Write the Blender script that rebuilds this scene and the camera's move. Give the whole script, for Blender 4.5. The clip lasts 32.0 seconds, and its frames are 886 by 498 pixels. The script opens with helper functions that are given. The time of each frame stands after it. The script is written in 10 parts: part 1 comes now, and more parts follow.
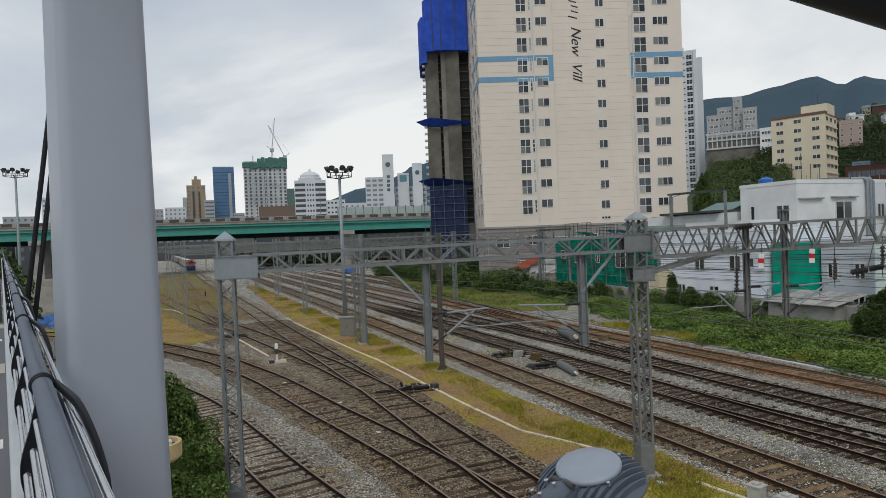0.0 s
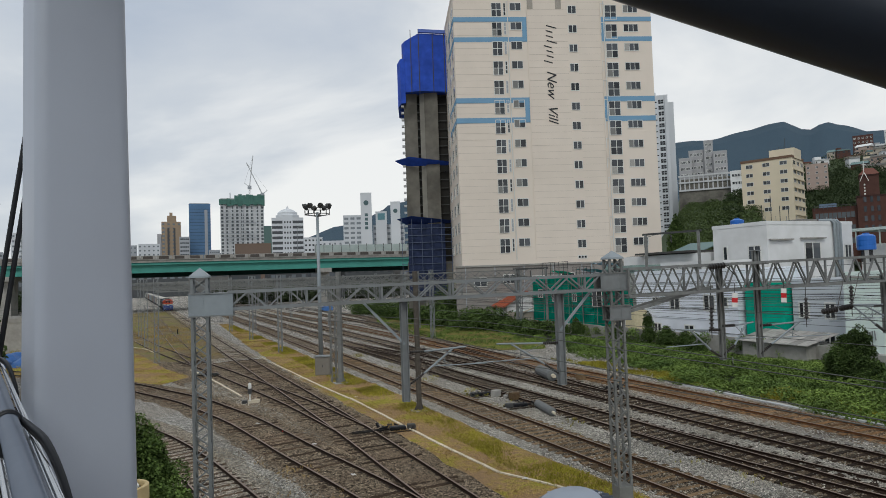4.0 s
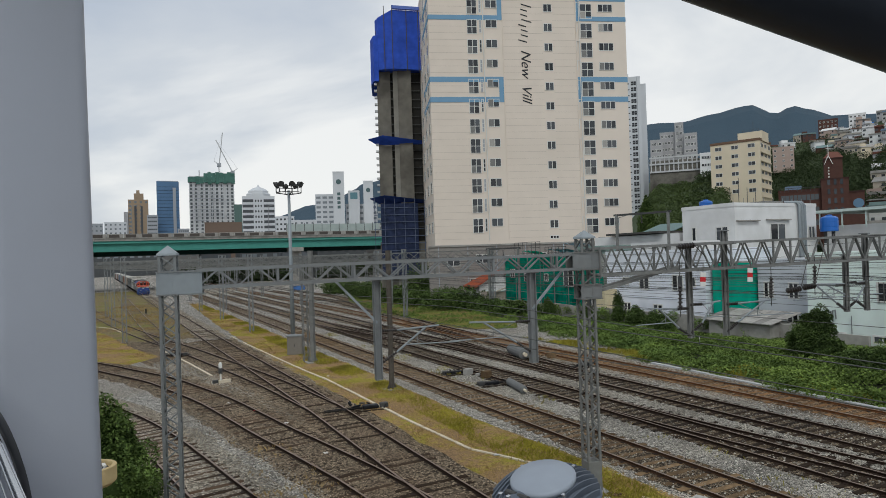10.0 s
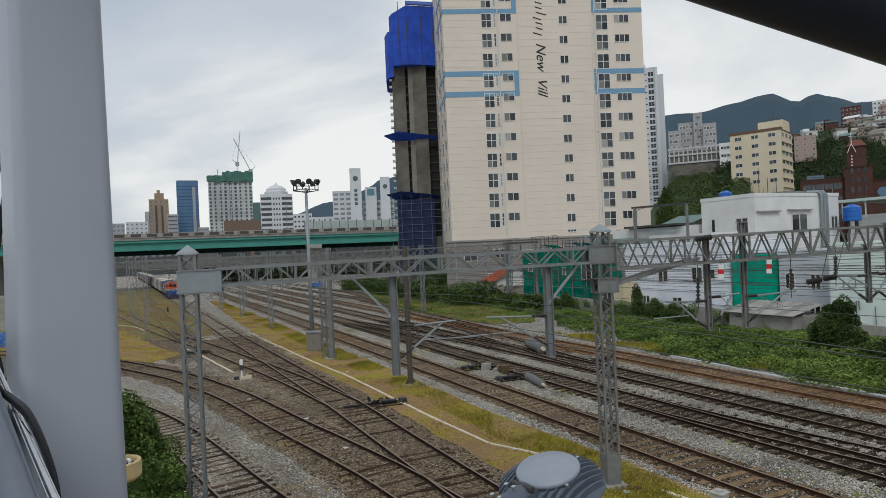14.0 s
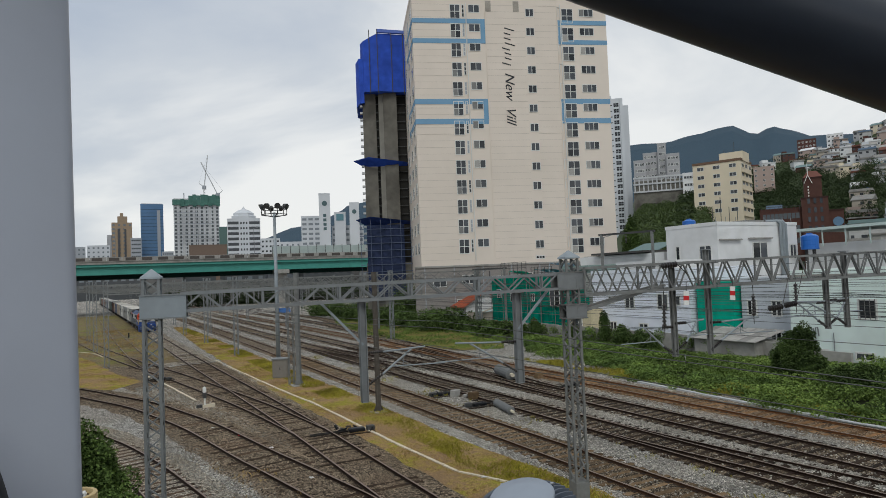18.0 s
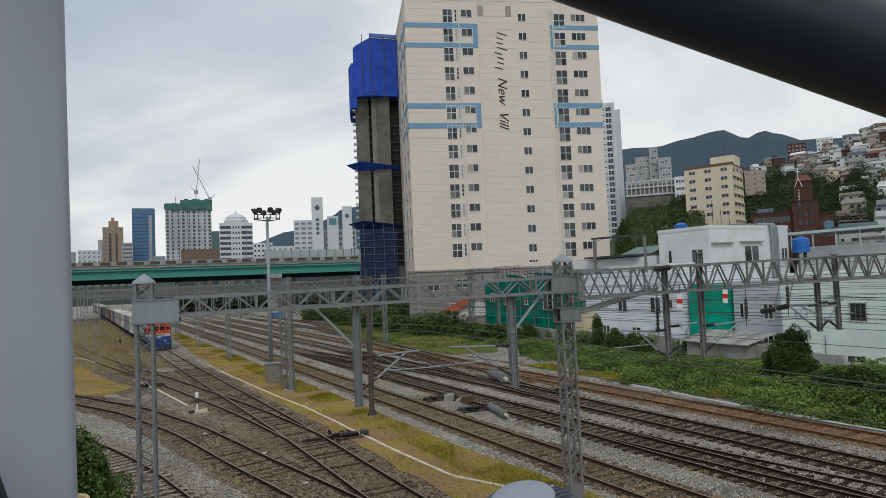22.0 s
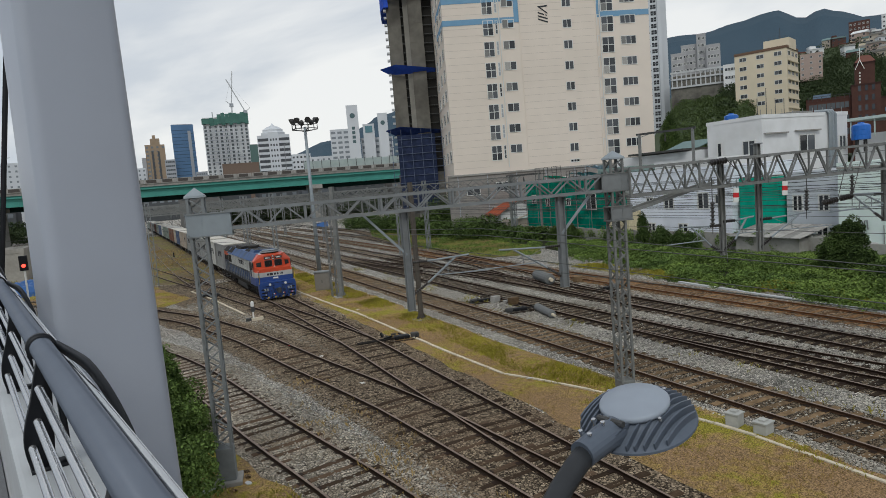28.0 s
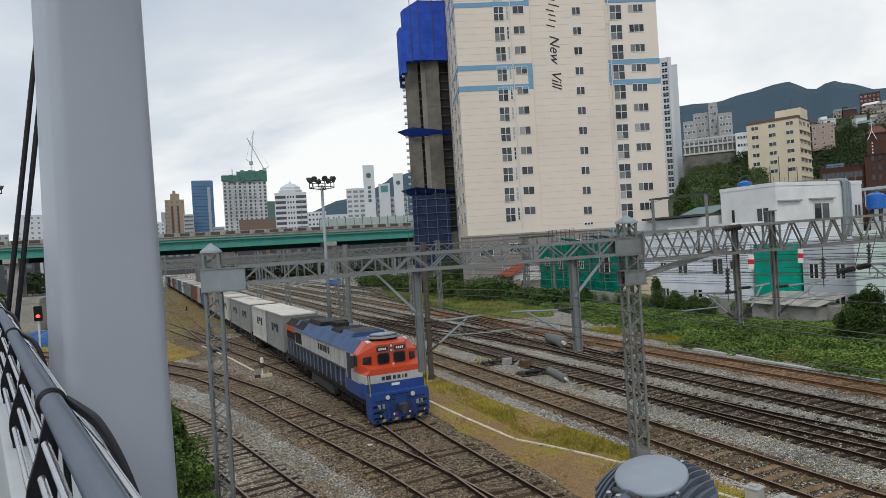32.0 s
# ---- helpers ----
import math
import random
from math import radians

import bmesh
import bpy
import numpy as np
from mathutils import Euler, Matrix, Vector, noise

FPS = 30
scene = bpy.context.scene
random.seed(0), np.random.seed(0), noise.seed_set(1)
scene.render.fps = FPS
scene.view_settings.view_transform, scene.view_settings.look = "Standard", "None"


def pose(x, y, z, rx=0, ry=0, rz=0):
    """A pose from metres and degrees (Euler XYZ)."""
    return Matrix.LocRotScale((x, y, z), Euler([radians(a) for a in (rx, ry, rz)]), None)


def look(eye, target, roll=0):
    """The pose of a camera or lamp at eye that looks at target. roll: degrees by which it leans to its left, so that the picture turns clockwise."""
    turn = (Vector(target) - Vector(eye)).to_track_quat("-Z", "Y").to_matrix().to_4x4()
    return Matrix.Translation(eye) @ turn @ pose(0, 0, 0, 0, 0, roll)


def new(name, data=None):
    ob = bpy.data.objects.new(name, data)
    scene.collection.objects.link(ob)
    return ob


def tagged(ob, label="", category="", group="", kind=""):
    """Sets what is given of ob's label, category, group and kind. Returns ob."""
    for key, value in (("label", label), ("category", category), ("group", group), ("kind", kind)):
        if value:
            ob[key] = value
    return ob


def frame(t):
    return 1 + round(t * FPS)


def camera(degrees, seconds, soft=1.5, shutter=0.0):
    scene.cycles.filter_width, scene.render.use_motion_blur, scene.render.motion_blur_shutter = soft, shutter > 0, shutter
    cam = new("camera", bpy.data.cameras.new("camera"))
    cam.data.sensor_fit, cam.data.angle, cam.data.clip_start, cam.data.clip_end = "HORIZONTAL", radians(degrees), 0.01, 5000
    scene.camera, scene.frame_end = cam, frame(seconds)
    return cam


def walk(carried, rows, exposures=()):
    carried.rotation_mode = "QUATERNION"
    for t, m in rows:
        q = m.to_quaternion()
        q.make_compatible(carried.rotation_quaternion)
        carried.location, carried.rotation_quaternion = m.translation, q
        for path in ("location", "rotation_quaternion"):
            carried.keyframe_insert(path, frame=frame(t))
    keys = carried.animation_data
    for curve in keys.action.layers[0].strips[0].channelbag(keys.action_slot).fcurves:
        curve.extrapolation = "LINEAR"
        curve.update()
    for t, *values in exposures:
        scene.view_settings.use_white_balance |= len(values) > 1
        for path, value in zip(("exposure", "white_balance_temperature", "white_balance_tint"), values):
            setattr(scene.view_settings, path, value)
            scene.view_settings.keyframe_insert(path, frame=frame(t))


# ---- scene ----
cam = camera(69.7, 32.0, soft=0.6)
# t, x, y, z, yaw, pitch, lean
PATH = [
    (0, 0.013, -0.013, 7.036, -22.57, -0.91, 2.30),
    (0.5, 0.019, 0.005, 7.035, -23.03, -1.40, 3.16),
    (1, 0.023, 0.015, 7.017, -23.33, -1.44, 1.87),
    (1.5, 0.007, 0.056, 7.004, -23.68, -1.38, 0.26),
    (2, 0.003, 0.053, 7.008, -24.14, -1.26, 0.67),
    (2.5, 0.004, 0.015, 7.042, -24.21, 0.73, 2.04),
    (3, 0.004, -0.003, 7.043, -23.87, 2.68, 2.05),
    (3.5, 0.002, -0.012, 7.035, -24.22, 2.74, 2.20),
    (4, 0.000, -0.012, 7.024, -24.71, 2.47, 2.00),
    (4.5, -0.001, -0.017, 7.024, -24.98, 2.31, 2.05),
    (6.5, 0.004, -0.002, 7.019, -25.67, 2.19, 1.71),
    (7, 0.011, 0.013, 7.032, -25.56, 1.76, 2.09),
    (7.5, 0.014, 0.006, 7.037, -25.73, 1.43, 2.48),
    (8, 0.014, -0.008, 7.039, -25.99, 1.76, 2.49),
    (8.5, 0.010, -0.007, 7.041, -26.01, 2.15, 1.77),
    (9, 0.004, 0.011, 7.036, -26.20, 1.84, 2.09),
    (9.5, 0.006, 0.027, 7.020, -26.44, 1.31, 1.64),
    (10, 0.020, 0.042, 6.994, -27.08, 0.58, 1.82),
    (10.5, 0.043, 0.018, 6.992, -28.39, -0.11, 3.68),
    (11, 0.072, -0.049, 6.994, -27.78, -1.15, 5.37),
    (11.5, 0.093, -0.077, 6.992, -27.27, -1.42, 5.01),
    (12, 0.091, -0.076, 6.994, -27.76, -1.60, 4.83),
    (12.5, 0.067, -0.086, 7.012, -26.93, -0.78, 4.43),
    (13, 0.056, -0.085, 7.010, -25.68, -0.53, 4.50),
    (13.5, 0.045, -0.084, 7.011, -25.60, -0.27, 4.39),
    (14, 0.031, -0.051, 7.007, -25.49, 0.20, 2.57),
    (14.5, 0.023, 0.000, 6.988, -25.66, 0.70, 1.61),
    (16.5, 0.026, -0.028, 6.970, -26.07, 2.96, 1.32),
    (17, 0.026, -0.038, 6.983, -27.07, 2.53, 3.62),
    (17.5, 0.022, -0.033, 6.987, -28.88, 1.47, 2.63),
    (18, 0.018, -0.028, 6.997, -28.36, 2.41, 2.30),
    (18.5, 0.010, -0.046, 7.003, -28.31, 2.87, 3.03),
    (19, -0.007, -0.036, 7.000, -27.90, 3.35, 2.11),
    (19.5, -0.013, -0.036, 6.997, -27.77, 3.75, 1.90),
    (20, -0.006, -0.026, 6.987, -28.95, 2.63, 2.30),
    (20.5, -0.004, -0.018, 6.990, -28.82, 2.14, 2.89),
    (21, -0.004, -0.015, 6.994, -28.89, 2.27, 2.95),
    (21.5, -0.006, -0.015, 6.996, -29.02, 2.60, 2.99),
    (22, -0.007, -0.015, 6.993, -29.01, 2.75, 2.45),
    (22.5, 0.000, -0.023, 6.983, -29.41, 2.31, 2.92),
    (23, 0.003, -0.019, 6.978, -29.68, 1.54, 3.61),
    (23.5, 0.007, -0.021, 6.983, -29.55, 1.33, 3.80),
    (24, 0.005, -0.024, 6.985, -29.55, 1.38, 3.82),
    (24.5, -0.008, -0.021, 6.985, -29.23, 1.28, 2.75),
    (25, -0.031, 0.002, 6.987, -27.55, 1.86, 2.15),
    (25.5, -0.038, -0.005, 6.977, -26.91, 1.61, 2.18),
    (26, -0.028, -0.008, 6.962, -28.03, 0.49, 2.61),
    (26.5, -0.010, -0.002, 6.965, -26.17, -4.72, 4.59),
    (28.5, -0.128, 0.329, 6.975, -24.02, -5.52, 4.67),
    (29, -0.116, 0.309, 6.974, -22.25, -4.14, 4.88),
    (29.5, -0.104, 0.302, 6.976, -21.75, -3.55, 5.15),
    (30, -0.105, 0.297, 6.979, -22.64, -3.15, 5.43),
    (30.5, -0.108, 0.293, 6.984, -23.82, -2.10, 5.29),
    (31, -0.109, 0.286, 6.984, -24.16, -1.49, 5.27),
    (31.5, -0.113, 0.285, 6.980, -24.14, -0.89, 4.58),
    (32, -0.116, 0.282, 6.984, -24.22, -0.12, 3.49),
]


def eye_pose(x, y, z, yaw, pitch, lean):
    turn = Matrix.Rotation(radians(yaw), 4, "Z") @ Matrix.Rotation(radians(90 + pitch), 4, "X") @ Matrix.Rotation(radians(-lean), 4, "Z")
    return Matrix.Translation((x, y, z)) @ turn


walk(cam, [(t, eye_pose(*p)) for t, *p in PATH], exposures=[(0.0, -0.06), (3.0, -0.05), (9.0, -0.03), (13.0, -0.06), (26.5, -0.08), (29.0, 0.02), (32.0, 0.11)])

# ---- light ----
world = bpy.data.worlds.new("overcast_sky")
scene.world = world
world.use_nodes = True


def build_sky():
    nt = world.node_tree
    nt.nodes.clear()
    n, l = nt.nodes.new, nt.links.new
    out, bg = n("ShaderNodeOutputWorld"), n("ShaderNodeBackground")
    sky = n("ShaderNodeTexSky")
    sky.sky_type, sky.sun_disc = "NISHITA", False
    sky.sun_elevation, sky.sun_rotation = radians(38), radians(15)
    co = n("ShaderNodeTexCoord")
    sq = n("ShaderNodeMapping")
    sq.inputs["Scale"].default_value = (1.0, 1.0, 2.6)
    sq.inputs["Rotation"].default_value = (0.0, 0.0, radians(40))
    no = n("ShaderNodeTexNoise")
    no.inputs["Scale"].default_value, no.inputs["Detail"].default_value = 1.5, 6.0
    no.inputs["Roughness"].default_value = 0.52
    no.inputs["Distortion"].default_value = 0.35
    ramp = n("ShaderNodeValToRGB")
    e = ramp.color_ramp.elements
    e[0].position, e[0].color = 0.34, (0.48, 0.56, 0.675, 1)
    e[1].position, e[1].color = 0.63, (0.972, 0.99, 0.985, 1)
    m = ramp.color_ramp.elements.new(0.50)
    m.color = (0.67, 0.725, 0.785, 1)
    scale = n("ShaderNodeMix")
    scale.data_type, scale.blend_type = "RGBA", "MULTIPLY"
    scale.inputs["Factor"].default_value = 1.0
    scale.inputs["B"].default_value = (0.06, 0.06, 0.06, 1)
    mix = n("ShaderNodeMix")
    mix.data_type = "RGBA"
    mix.inputs["Factor"].default_value = 0.9
    l(co.outputs["Generated"], sq.inputs["Vector"])
    l(sq.outputs["Vector"], no.inputs["Vector"])
    # a bright break in the cloud low over the city, heavier cloud above it
    value = no.outputs["Fac"]
    for az, el, wide, gain in ((9, 8, 15, 0.085), (4, 27, 22, -0.12), (24, 2, 40, 0.02)):
        dot, fall, add = n("ShaderNodeVectorMath"), n("ShaderNodeMapRange"), n("ShaderNodeMath")
        dot.operation, add.operation, fall.interpolation_type = "DOT_PRODUCT", "ADD", "SMOOTHSTEP"
        a, e2 = radians(az), radians(el)
        dot.inputs[1].default_value = (math.sin(a) * math.cos(e2), math.cos(a) * math.cos(e2), math.sin(e2))
        fall.inputs["From Min"].default_value, fall.inputs["From Max"].default_value, fall.inputs["To Max"].default_value = math.cos(radians(wide)), 1.0, gain
        l(co.outputs["Generated"], dot.inputs[0])
        l(dot.outputs["Value"], fall.inputs["Value"])
        l(value, add.inputs[0])
        l(fall.outputs["Result"], add.inputs[1])
        value = add.outputs["Value"]
    l(value, ramp.inputs["Fac"])
    l(sky.outputs["Color"], scale.inputs["A"])
    l(scale.outputs["Result"], mix.inputs["A"])
    l(ramp.outputs["Color"], mix.inputs["B"])
    l(mix.outputs["Result"], bg.inputs["Color"])
    bg.inputs["Strength"].default_value = 0.95
    l(bg.outputs["Background"], out.inputs["Surface"])


build_sky()
sun_data = bpy.data.lights.new("sun", "SUN")
sun_data.energy, sun_data.angle, sun_data.color = 1.25, radians(20), (0.96, 0.975, 0.92)
sun = new("sun", sun_data)
sun.matrix_world = look((-38, -60, 80), (0, 0, 0))

# ---- materials ----
MATS = {}


def mat(name, color, rough=0.7, metal=0.0, vary=0.12, scale=6.0, bump=0.0, bump_scale=40.0, stain=None, stain_scale=0.6,
        stain_amount=0.35, rand=0.0, grain=None, coat=0.0):
    """A painted, stone or metal surface: base colour with fine grain, larger blotches and a relief."""
    if name in MATS:
        return MATS[name]
    m = bpy.data.materials.new(name)
    m.use_nodes = True
    nt = m.node_tree
    n, l = nt.nodes.new, nt.links.new
    b = nt.nodes["Principled BSDF"]
    b.inputs["Roughness"].default_value, b.inputs["Metallic"].default_value = rough, metal
    b.inputs["Coat Weight"].default_value = coat
    # rough, dusty surfaces have little sheen
    b.inputs["Specular IOR Level"].default_value = 0.12 if rough >= 0.65 else 0.3 if rough >= 0.5 else 0.5
    co = n("ShaderNodeTexCoord")
    fine, big = n("ShaderNodeTexNoise"), n("ShaderNodeTexNoise")
    fine.inputs["Scale"].default_value, fine.inputs["Detail"].default_value = scale, 5.0
    big.inputs["Scale"].default_value, big.inputs["Detail"].default_value = stain_scale, 4.0
    vec = co.outputs["Object"]
    if grain:
        mp = n("ShaderNodeMapping")
        mp.inputs["Scale"].default_value = grain
        l(vec, mp.inputs["Vector"])
        vec = mp.outputs["Vector"]
    l(vec, fine.inputs["Vector"])
    l(co.outputs["Object"], big.inputs["Vector"])
    hsv = n("ShaderNodeHueSaturation")
    hsv.inputs["Color"].default_value = (*color, 1)
    add = n("ShaderNodeMapRange")
    add.inputs["From Min"].default_value, add.inputs["From Max"].default_value = 0.25, 0.75
    add.inputs["To Min"].default_value, add.inputs["To Max"].default_value = 1 - vary, 1 + vary
    l(fine.outputs["Fac"], add.inputs["Value"])
    val = add.outputs["Result"]
    if rand:
        info, rr, mul = n("ShaderNodeObjectInfo"), n("ShaderNodeMapRange"), n("ShaderNodeMath")
        rr.inputs["To Min"].default_value, rr.inputs["To Max"].default_value = 1 - rand, 1 + rand
        mul.operation = "MULTIPLY"
        l(info.outputs["Random"], rr.inputs["Value"])
        l(val, mul.inputs[0])
        l(rr.outputs["Result"], mul.inputs[1])
        val = mul.outputs["Value"]
    l(val, hsv.inputs["Value"])
    col = hsv.outputs["Color"]
    if stain:
        st, mr = n("ShaderNodeMix"), n("ShaderNodeMapRange")
        st.data_type = "RGBA"
        st.inputs["B"].default_value = (*stain, 1)
        mr.inputs["From Min"].default_value, mr.inputs["From Max"].default_value = 0.45, 0.7
        mr.inputs["To Max"].default_value = stain_amount
        l(big.outputs["Fac"], mr.inputs["Value"])
        l(mr.outputs["Result"], st.inputs["Factor"])
        l(col, st.inputs["A"])
        col = st.outputs["Result"]
    l(col, b.inputs["Base Color"])
    if bump:
        bn, bp = n("ShaderNodeTexNoise"), n("ShaderNodeBump")
        bn.inputs["Scale"].default_value, bn.inputs["Detail"].default_value = bump_scale, 4.0
        bp.inputs["Strength"].default_value, bp.inputs["Distance"].default_value = bump, 0.02
        l(co.outputs["Object"], bn.inputs["Vector"])
        l(bn.outputs["Fac"], bp.inputs["Height"])
        l(bp.outputs["Normal"], b.inputs["Normal"])
    MATS[name] = m
    return m


def gravel(name, low, high, patch, size=16.0, patch_scale=0.25, gaps=0.22):
    """Broken stone: cells of different greys, gaps darkened to paint the shade between them, in patches of a second
    colour.
    """
    m = bpy.data.materials.new(name)
    m.use_nodes = True
    nt = m.node_tree
    n, l = nt.nodes.new, nt.links.new
    b = nt.nodes["Principled BSDF"]
    b.inputs["Roughness"].default_value, b.inputs["Specular IOR Level"].default_value = 0.9, 0.08
    co = n("ShaderNodeTexCoord")
    vo, vd, big = n("ShaderNodeTexVoronoi"), n("ShaderNodeTexVoronoi"), n("ShaderNodeTexNoise")
    vd.feature = "DISTANCE_TO_EDGE"
    for v in (vo, vd):
        v.inputs["Scale"].default_value = size
        l(co.outputs["Object"], v.inputs["Vector"])
    big.inputs["Scale"].default_value, big.inputs["Detail"].default_value = patch_scale, 6.0
    l(co.outputs["Object"], big.inputs["Vector"])
    sep = n("ShaderNodeSeparateColor")
    l(vo.outputs["Color"], sep.inputs["Color"])
    ramp = n("ShaderNodeMix")
    ramp.data_type = "RGBA"
    ramp.inputs["A"].default_value, ramp.inputs["B"].default_value = (*low, 1), (*high, 1)
    l(sep.outputs["Red"], ramp.inputs["Factor"])
    pt, pr = n("ShaderNodeMix"), n("ShaderNodeMapRange")
    pt.data_type = "RGBA"
    pt.inputs["B"].default_value = (*patch, 1)
    pr.inputs["From Min"].default_value, pr.inputs["From Max"].default_value, pr.inputs["To Max"].default_value = 0.48, 0.66, 0.75
    l(big.outputs["Fac"], pr.inputs["Value"])
    l(pr.outputs["Result"], pt.inputs["Factor"])
    l(ramp.outputs["Result"], pt.inputs["A"])
    gap, gr = n("ShaderNodeMix"), n("ShaderNodeMapRange")
    gap.data_type = "RGBA"
    gap.inputs["A"].default_value = (low[0] * gaps, low[1] * gaps, low[2] * gaps, 1)
    gr.inputs["From Max"].default_value = 0.16
    l(vd.outputs["Distance"], gr.inputs["Value"])
    l(gr.outputs["Result"], gap.inputs["Factor"])
    l(pt.outputs["Result"], gap.inputs["B"])
    l(gap.outputs["Result"], b.inputs["Base Color"])
    bp = n("ShaderNodeBump")
    bp.inputs["Strength"].default_value, bp.inputs["Distance"].default_value = 0.9, 0.03
    l(gr.outputs["Result"], bp.inputs["Height"])
    l(bp.outputs["Normal"], b.inputs["Normal"])
    MATS[name] = m
    return m


def leafy(name, dark, light, rough=0.75, spread=(0.35, 1.5)):
    """Foliage that varies from leaf to leaf."""
    m = bpy.data.materials.new(name)
    m.use_nodes = True
    nt = m.node_tree
    n, l = nt.nodes.new, nt.links.new
    b = nt.nodes["Principled BSDF"]
    b.inputs["Roughness"].default_value, b.inputs["Specular IOR Level"].default_value = rough, 0.15
    geo, ramp, co, no = n("ShaderNodeNewGeometry"), n("ShaderNodeMix"), n("ShaderNodeTexCoord"), n("ShaderNodeTexNoise")
    no.inputs["Scale"].default_value, no.inputs["Detail"].default_value = 0.5, 3.0
    l(co.outputs["Object"], no.inputs["Vector"])
    add = n("ShaderNodeMath")
    add.operation = "MULTIPLY_ADD"
    add.inputs[1].default_value, add.inputs[2].default_value = 1.6, -0.3
    l(no.outputs["Fac"], add.inputs[0])
    av = n("ShaderNodeMath")
    av.operation, av.use_clamp = "MULTIPLY", True
    l(add.outputs["Value"], av.inputs[0])
    rr = n("ShaderNodeMapRange")
    rr.inputs["To Min"].default_value, rr.inputs["To Max"].default_value = spread
    l(geo.outputs["Random Per Island"], rr.inputs["Value"])
    l(rr.outputs["Result"], av.inputs[1])
    ramp.data_type = "RGBA"
    ramp.inputs["A"].default_value, ramp.inputs["B"].default_value = (*dark, 1), (*light, 1)
    l(av.outputs["Value"], ramp.inputs["Factor"])
    l(ramp.outputs["Result"], b.inputs["Base Color"])
    MATS[name] = m
    return m


def turf(name, brown, gold, green, patch=0.35):
    """Short dry turf: brown, golden and green patches with a fine dark grain."""
    m = bpy.data.materials.new(name)
    m.use_nodes = True
    nt = m.node_tree
    n, l = nt.nodes.new, nt.links.new
    b = nt.nodes["Principled BSDF"]
    b.inputs["Roughness"].default_value, b.inputs["Specular IOR Level"].default_value = 0.95, 0.08
    co = n("ShaderNodeTexCoord")
    big, mid, fine = n("ShaderNodeTexNoise"), n("ShaderNodeTexNoise"), n("ShaderNodeTexNoise")
    for t, s, d in ((big, patch, 5.0), (mid, 4.0, 4.0), (fine, 30.0, 6.0)):
        t.inputs["Scale"].default_value, t.inputs["Detail"].default_value = s, d
        l(co.outputs["Object"], t.inputs["Vector"])
    ramp = n("ShaderNodeValToRGB")
    e = ramp.color_ramp.elements
    e[0].position, e[0].color = 0.44, (*brown, 1)
    e[1].position, e[1].color = 0.61, (*green, 1)
    k = e.new(0.52)
    k.color = (*gold, 1)
    mix = n("ShaderNodeMath")
    mix.operation = "MULTIPLY_ADD"
    mix.inputs[1].default_value = 0.4
    off = n("ShaderNodeMath")
    off.operation = "MULTIPLY_ADD"
    off.inputs[1].default_value, off.inputs[2].default_value = 1.0, -0.2
    l(big.outputs["Fac"], off.inputs[0])
    l(mid.outputs["Fac"], mix.inputs[0])
    l(off.outputs["Value"], mix.inputs[2])
    l(mix.outputs["Value"], ramp.inputs["Fac"])
    hsv, mr = n("ShaderNodeHueSaturation"), n("ShaderNodeMapRange")
    mr.inputs["From Min"].default_value, mr.inputs["From Max"].default_value = 0.33, 0.67
    mr.inputs["To Min"].default_value, mr.inputs["To Max"].default_value = 0.3, 1.55
    l(fine.outputs["Fac"], mr.inputs["Value"])
    l(mr.outputs["Result"], hsv.inputs["Value"])
    l(ramp.outputs["Color"], hsv.inputs["Color"])
    l(hsv.outputs["Color"], b.inputs["Base Color"])
    bp = n("ShaderNodeBump")
    bp.inputs["Strength"].default_value, bp.inputs["Distance"].default_value = 0.9, 0.05
    l(fine.outputs["Fac"], bp.inputs["Height"])
    l(bp.outputs["Normal"], b.inputs["Normal"])
    MATS[name] = m
    return m


BALLAST = gravel("ballast_stone", (0.16, 0.151, 0.139), (0.86, 0.81, 0.735), (0.45, 0.39, 0.315), 14.0, 0.16, 0.06)
BALLAST_BROWN = gravel("rusty_ballast", (0.05, 0.036, 0.025), (0.50, 0.395, 0.28), (0.28, 0.20, 0.135), 13.0, 0.3, 0.10)
BALLAST_DARK = gravel("dark_oily_ballast", (0.035, 0.027, 0.02), (0.34, 0.265, 0.185), (0.17, 0.12, 0.075), 13.0, 0.3, 0.10)
BALLAST_WARM = gravel("dusty_ballast", (0.14, 0.12, 0.095), (0.76, 0.67, 0.55), (0.40, 0.315, 0.225), 14.0, 0.3, 0.10)
BALLAST_RUST = gravel("orange_rust_ballast", (0.06, 0.038, 0.024), (0.50, 0.345, 0.215), (0.27, 0.155, 0.08), 13.0, 0.3, 0.10)
CHIPS = leafy("ballast_chips", (0.075, 0.070, 0.061), (0.58, 0.545, 0.475), 0.9)
CHIPS_BROWN = leafy("rusty_ballast_chips", (0.05, 0.036, 0.024), (0.42, 0.325, 0.23), 0.9)
SOIL = turf("dry_turf", (0.30, 0.195, 0.105), (0.34, 0.235, 0.088), (0.285, 0.25, 0.042), 0.42)
GRASS = leafy("dry_grass", (0.16, 0.10, 0.04), (0.52, 0.37, 0.14))
GRASS_GREEN = leafy("green_grass", (0.09, 0.078, 0.012), (0.45, 0.40, 0.055))
OLIVE_TURF = turf("olive_yard_turf", (0.20, 0.155, 0.095), (0.22, 0.175, 0.085), (0.18, 0.175, 0.055), 0.25)
GREEN_TURF = turf("green_turf", (0.16, 0.13, 0.05), (0.2, 0.185, 0.05), (0.12, 0.165, 0.035), 0.3)
LEAF = leafy("bush_leaves", (0.006, 0.014, 0.004), (0.13, 0.2, 0.055))
LEAF_LIGHT = leafy("vine_leaves", (0.018, 0.040, 0.008), (0.235, 0.335, 0.078), spread=(0.35, 1.4))
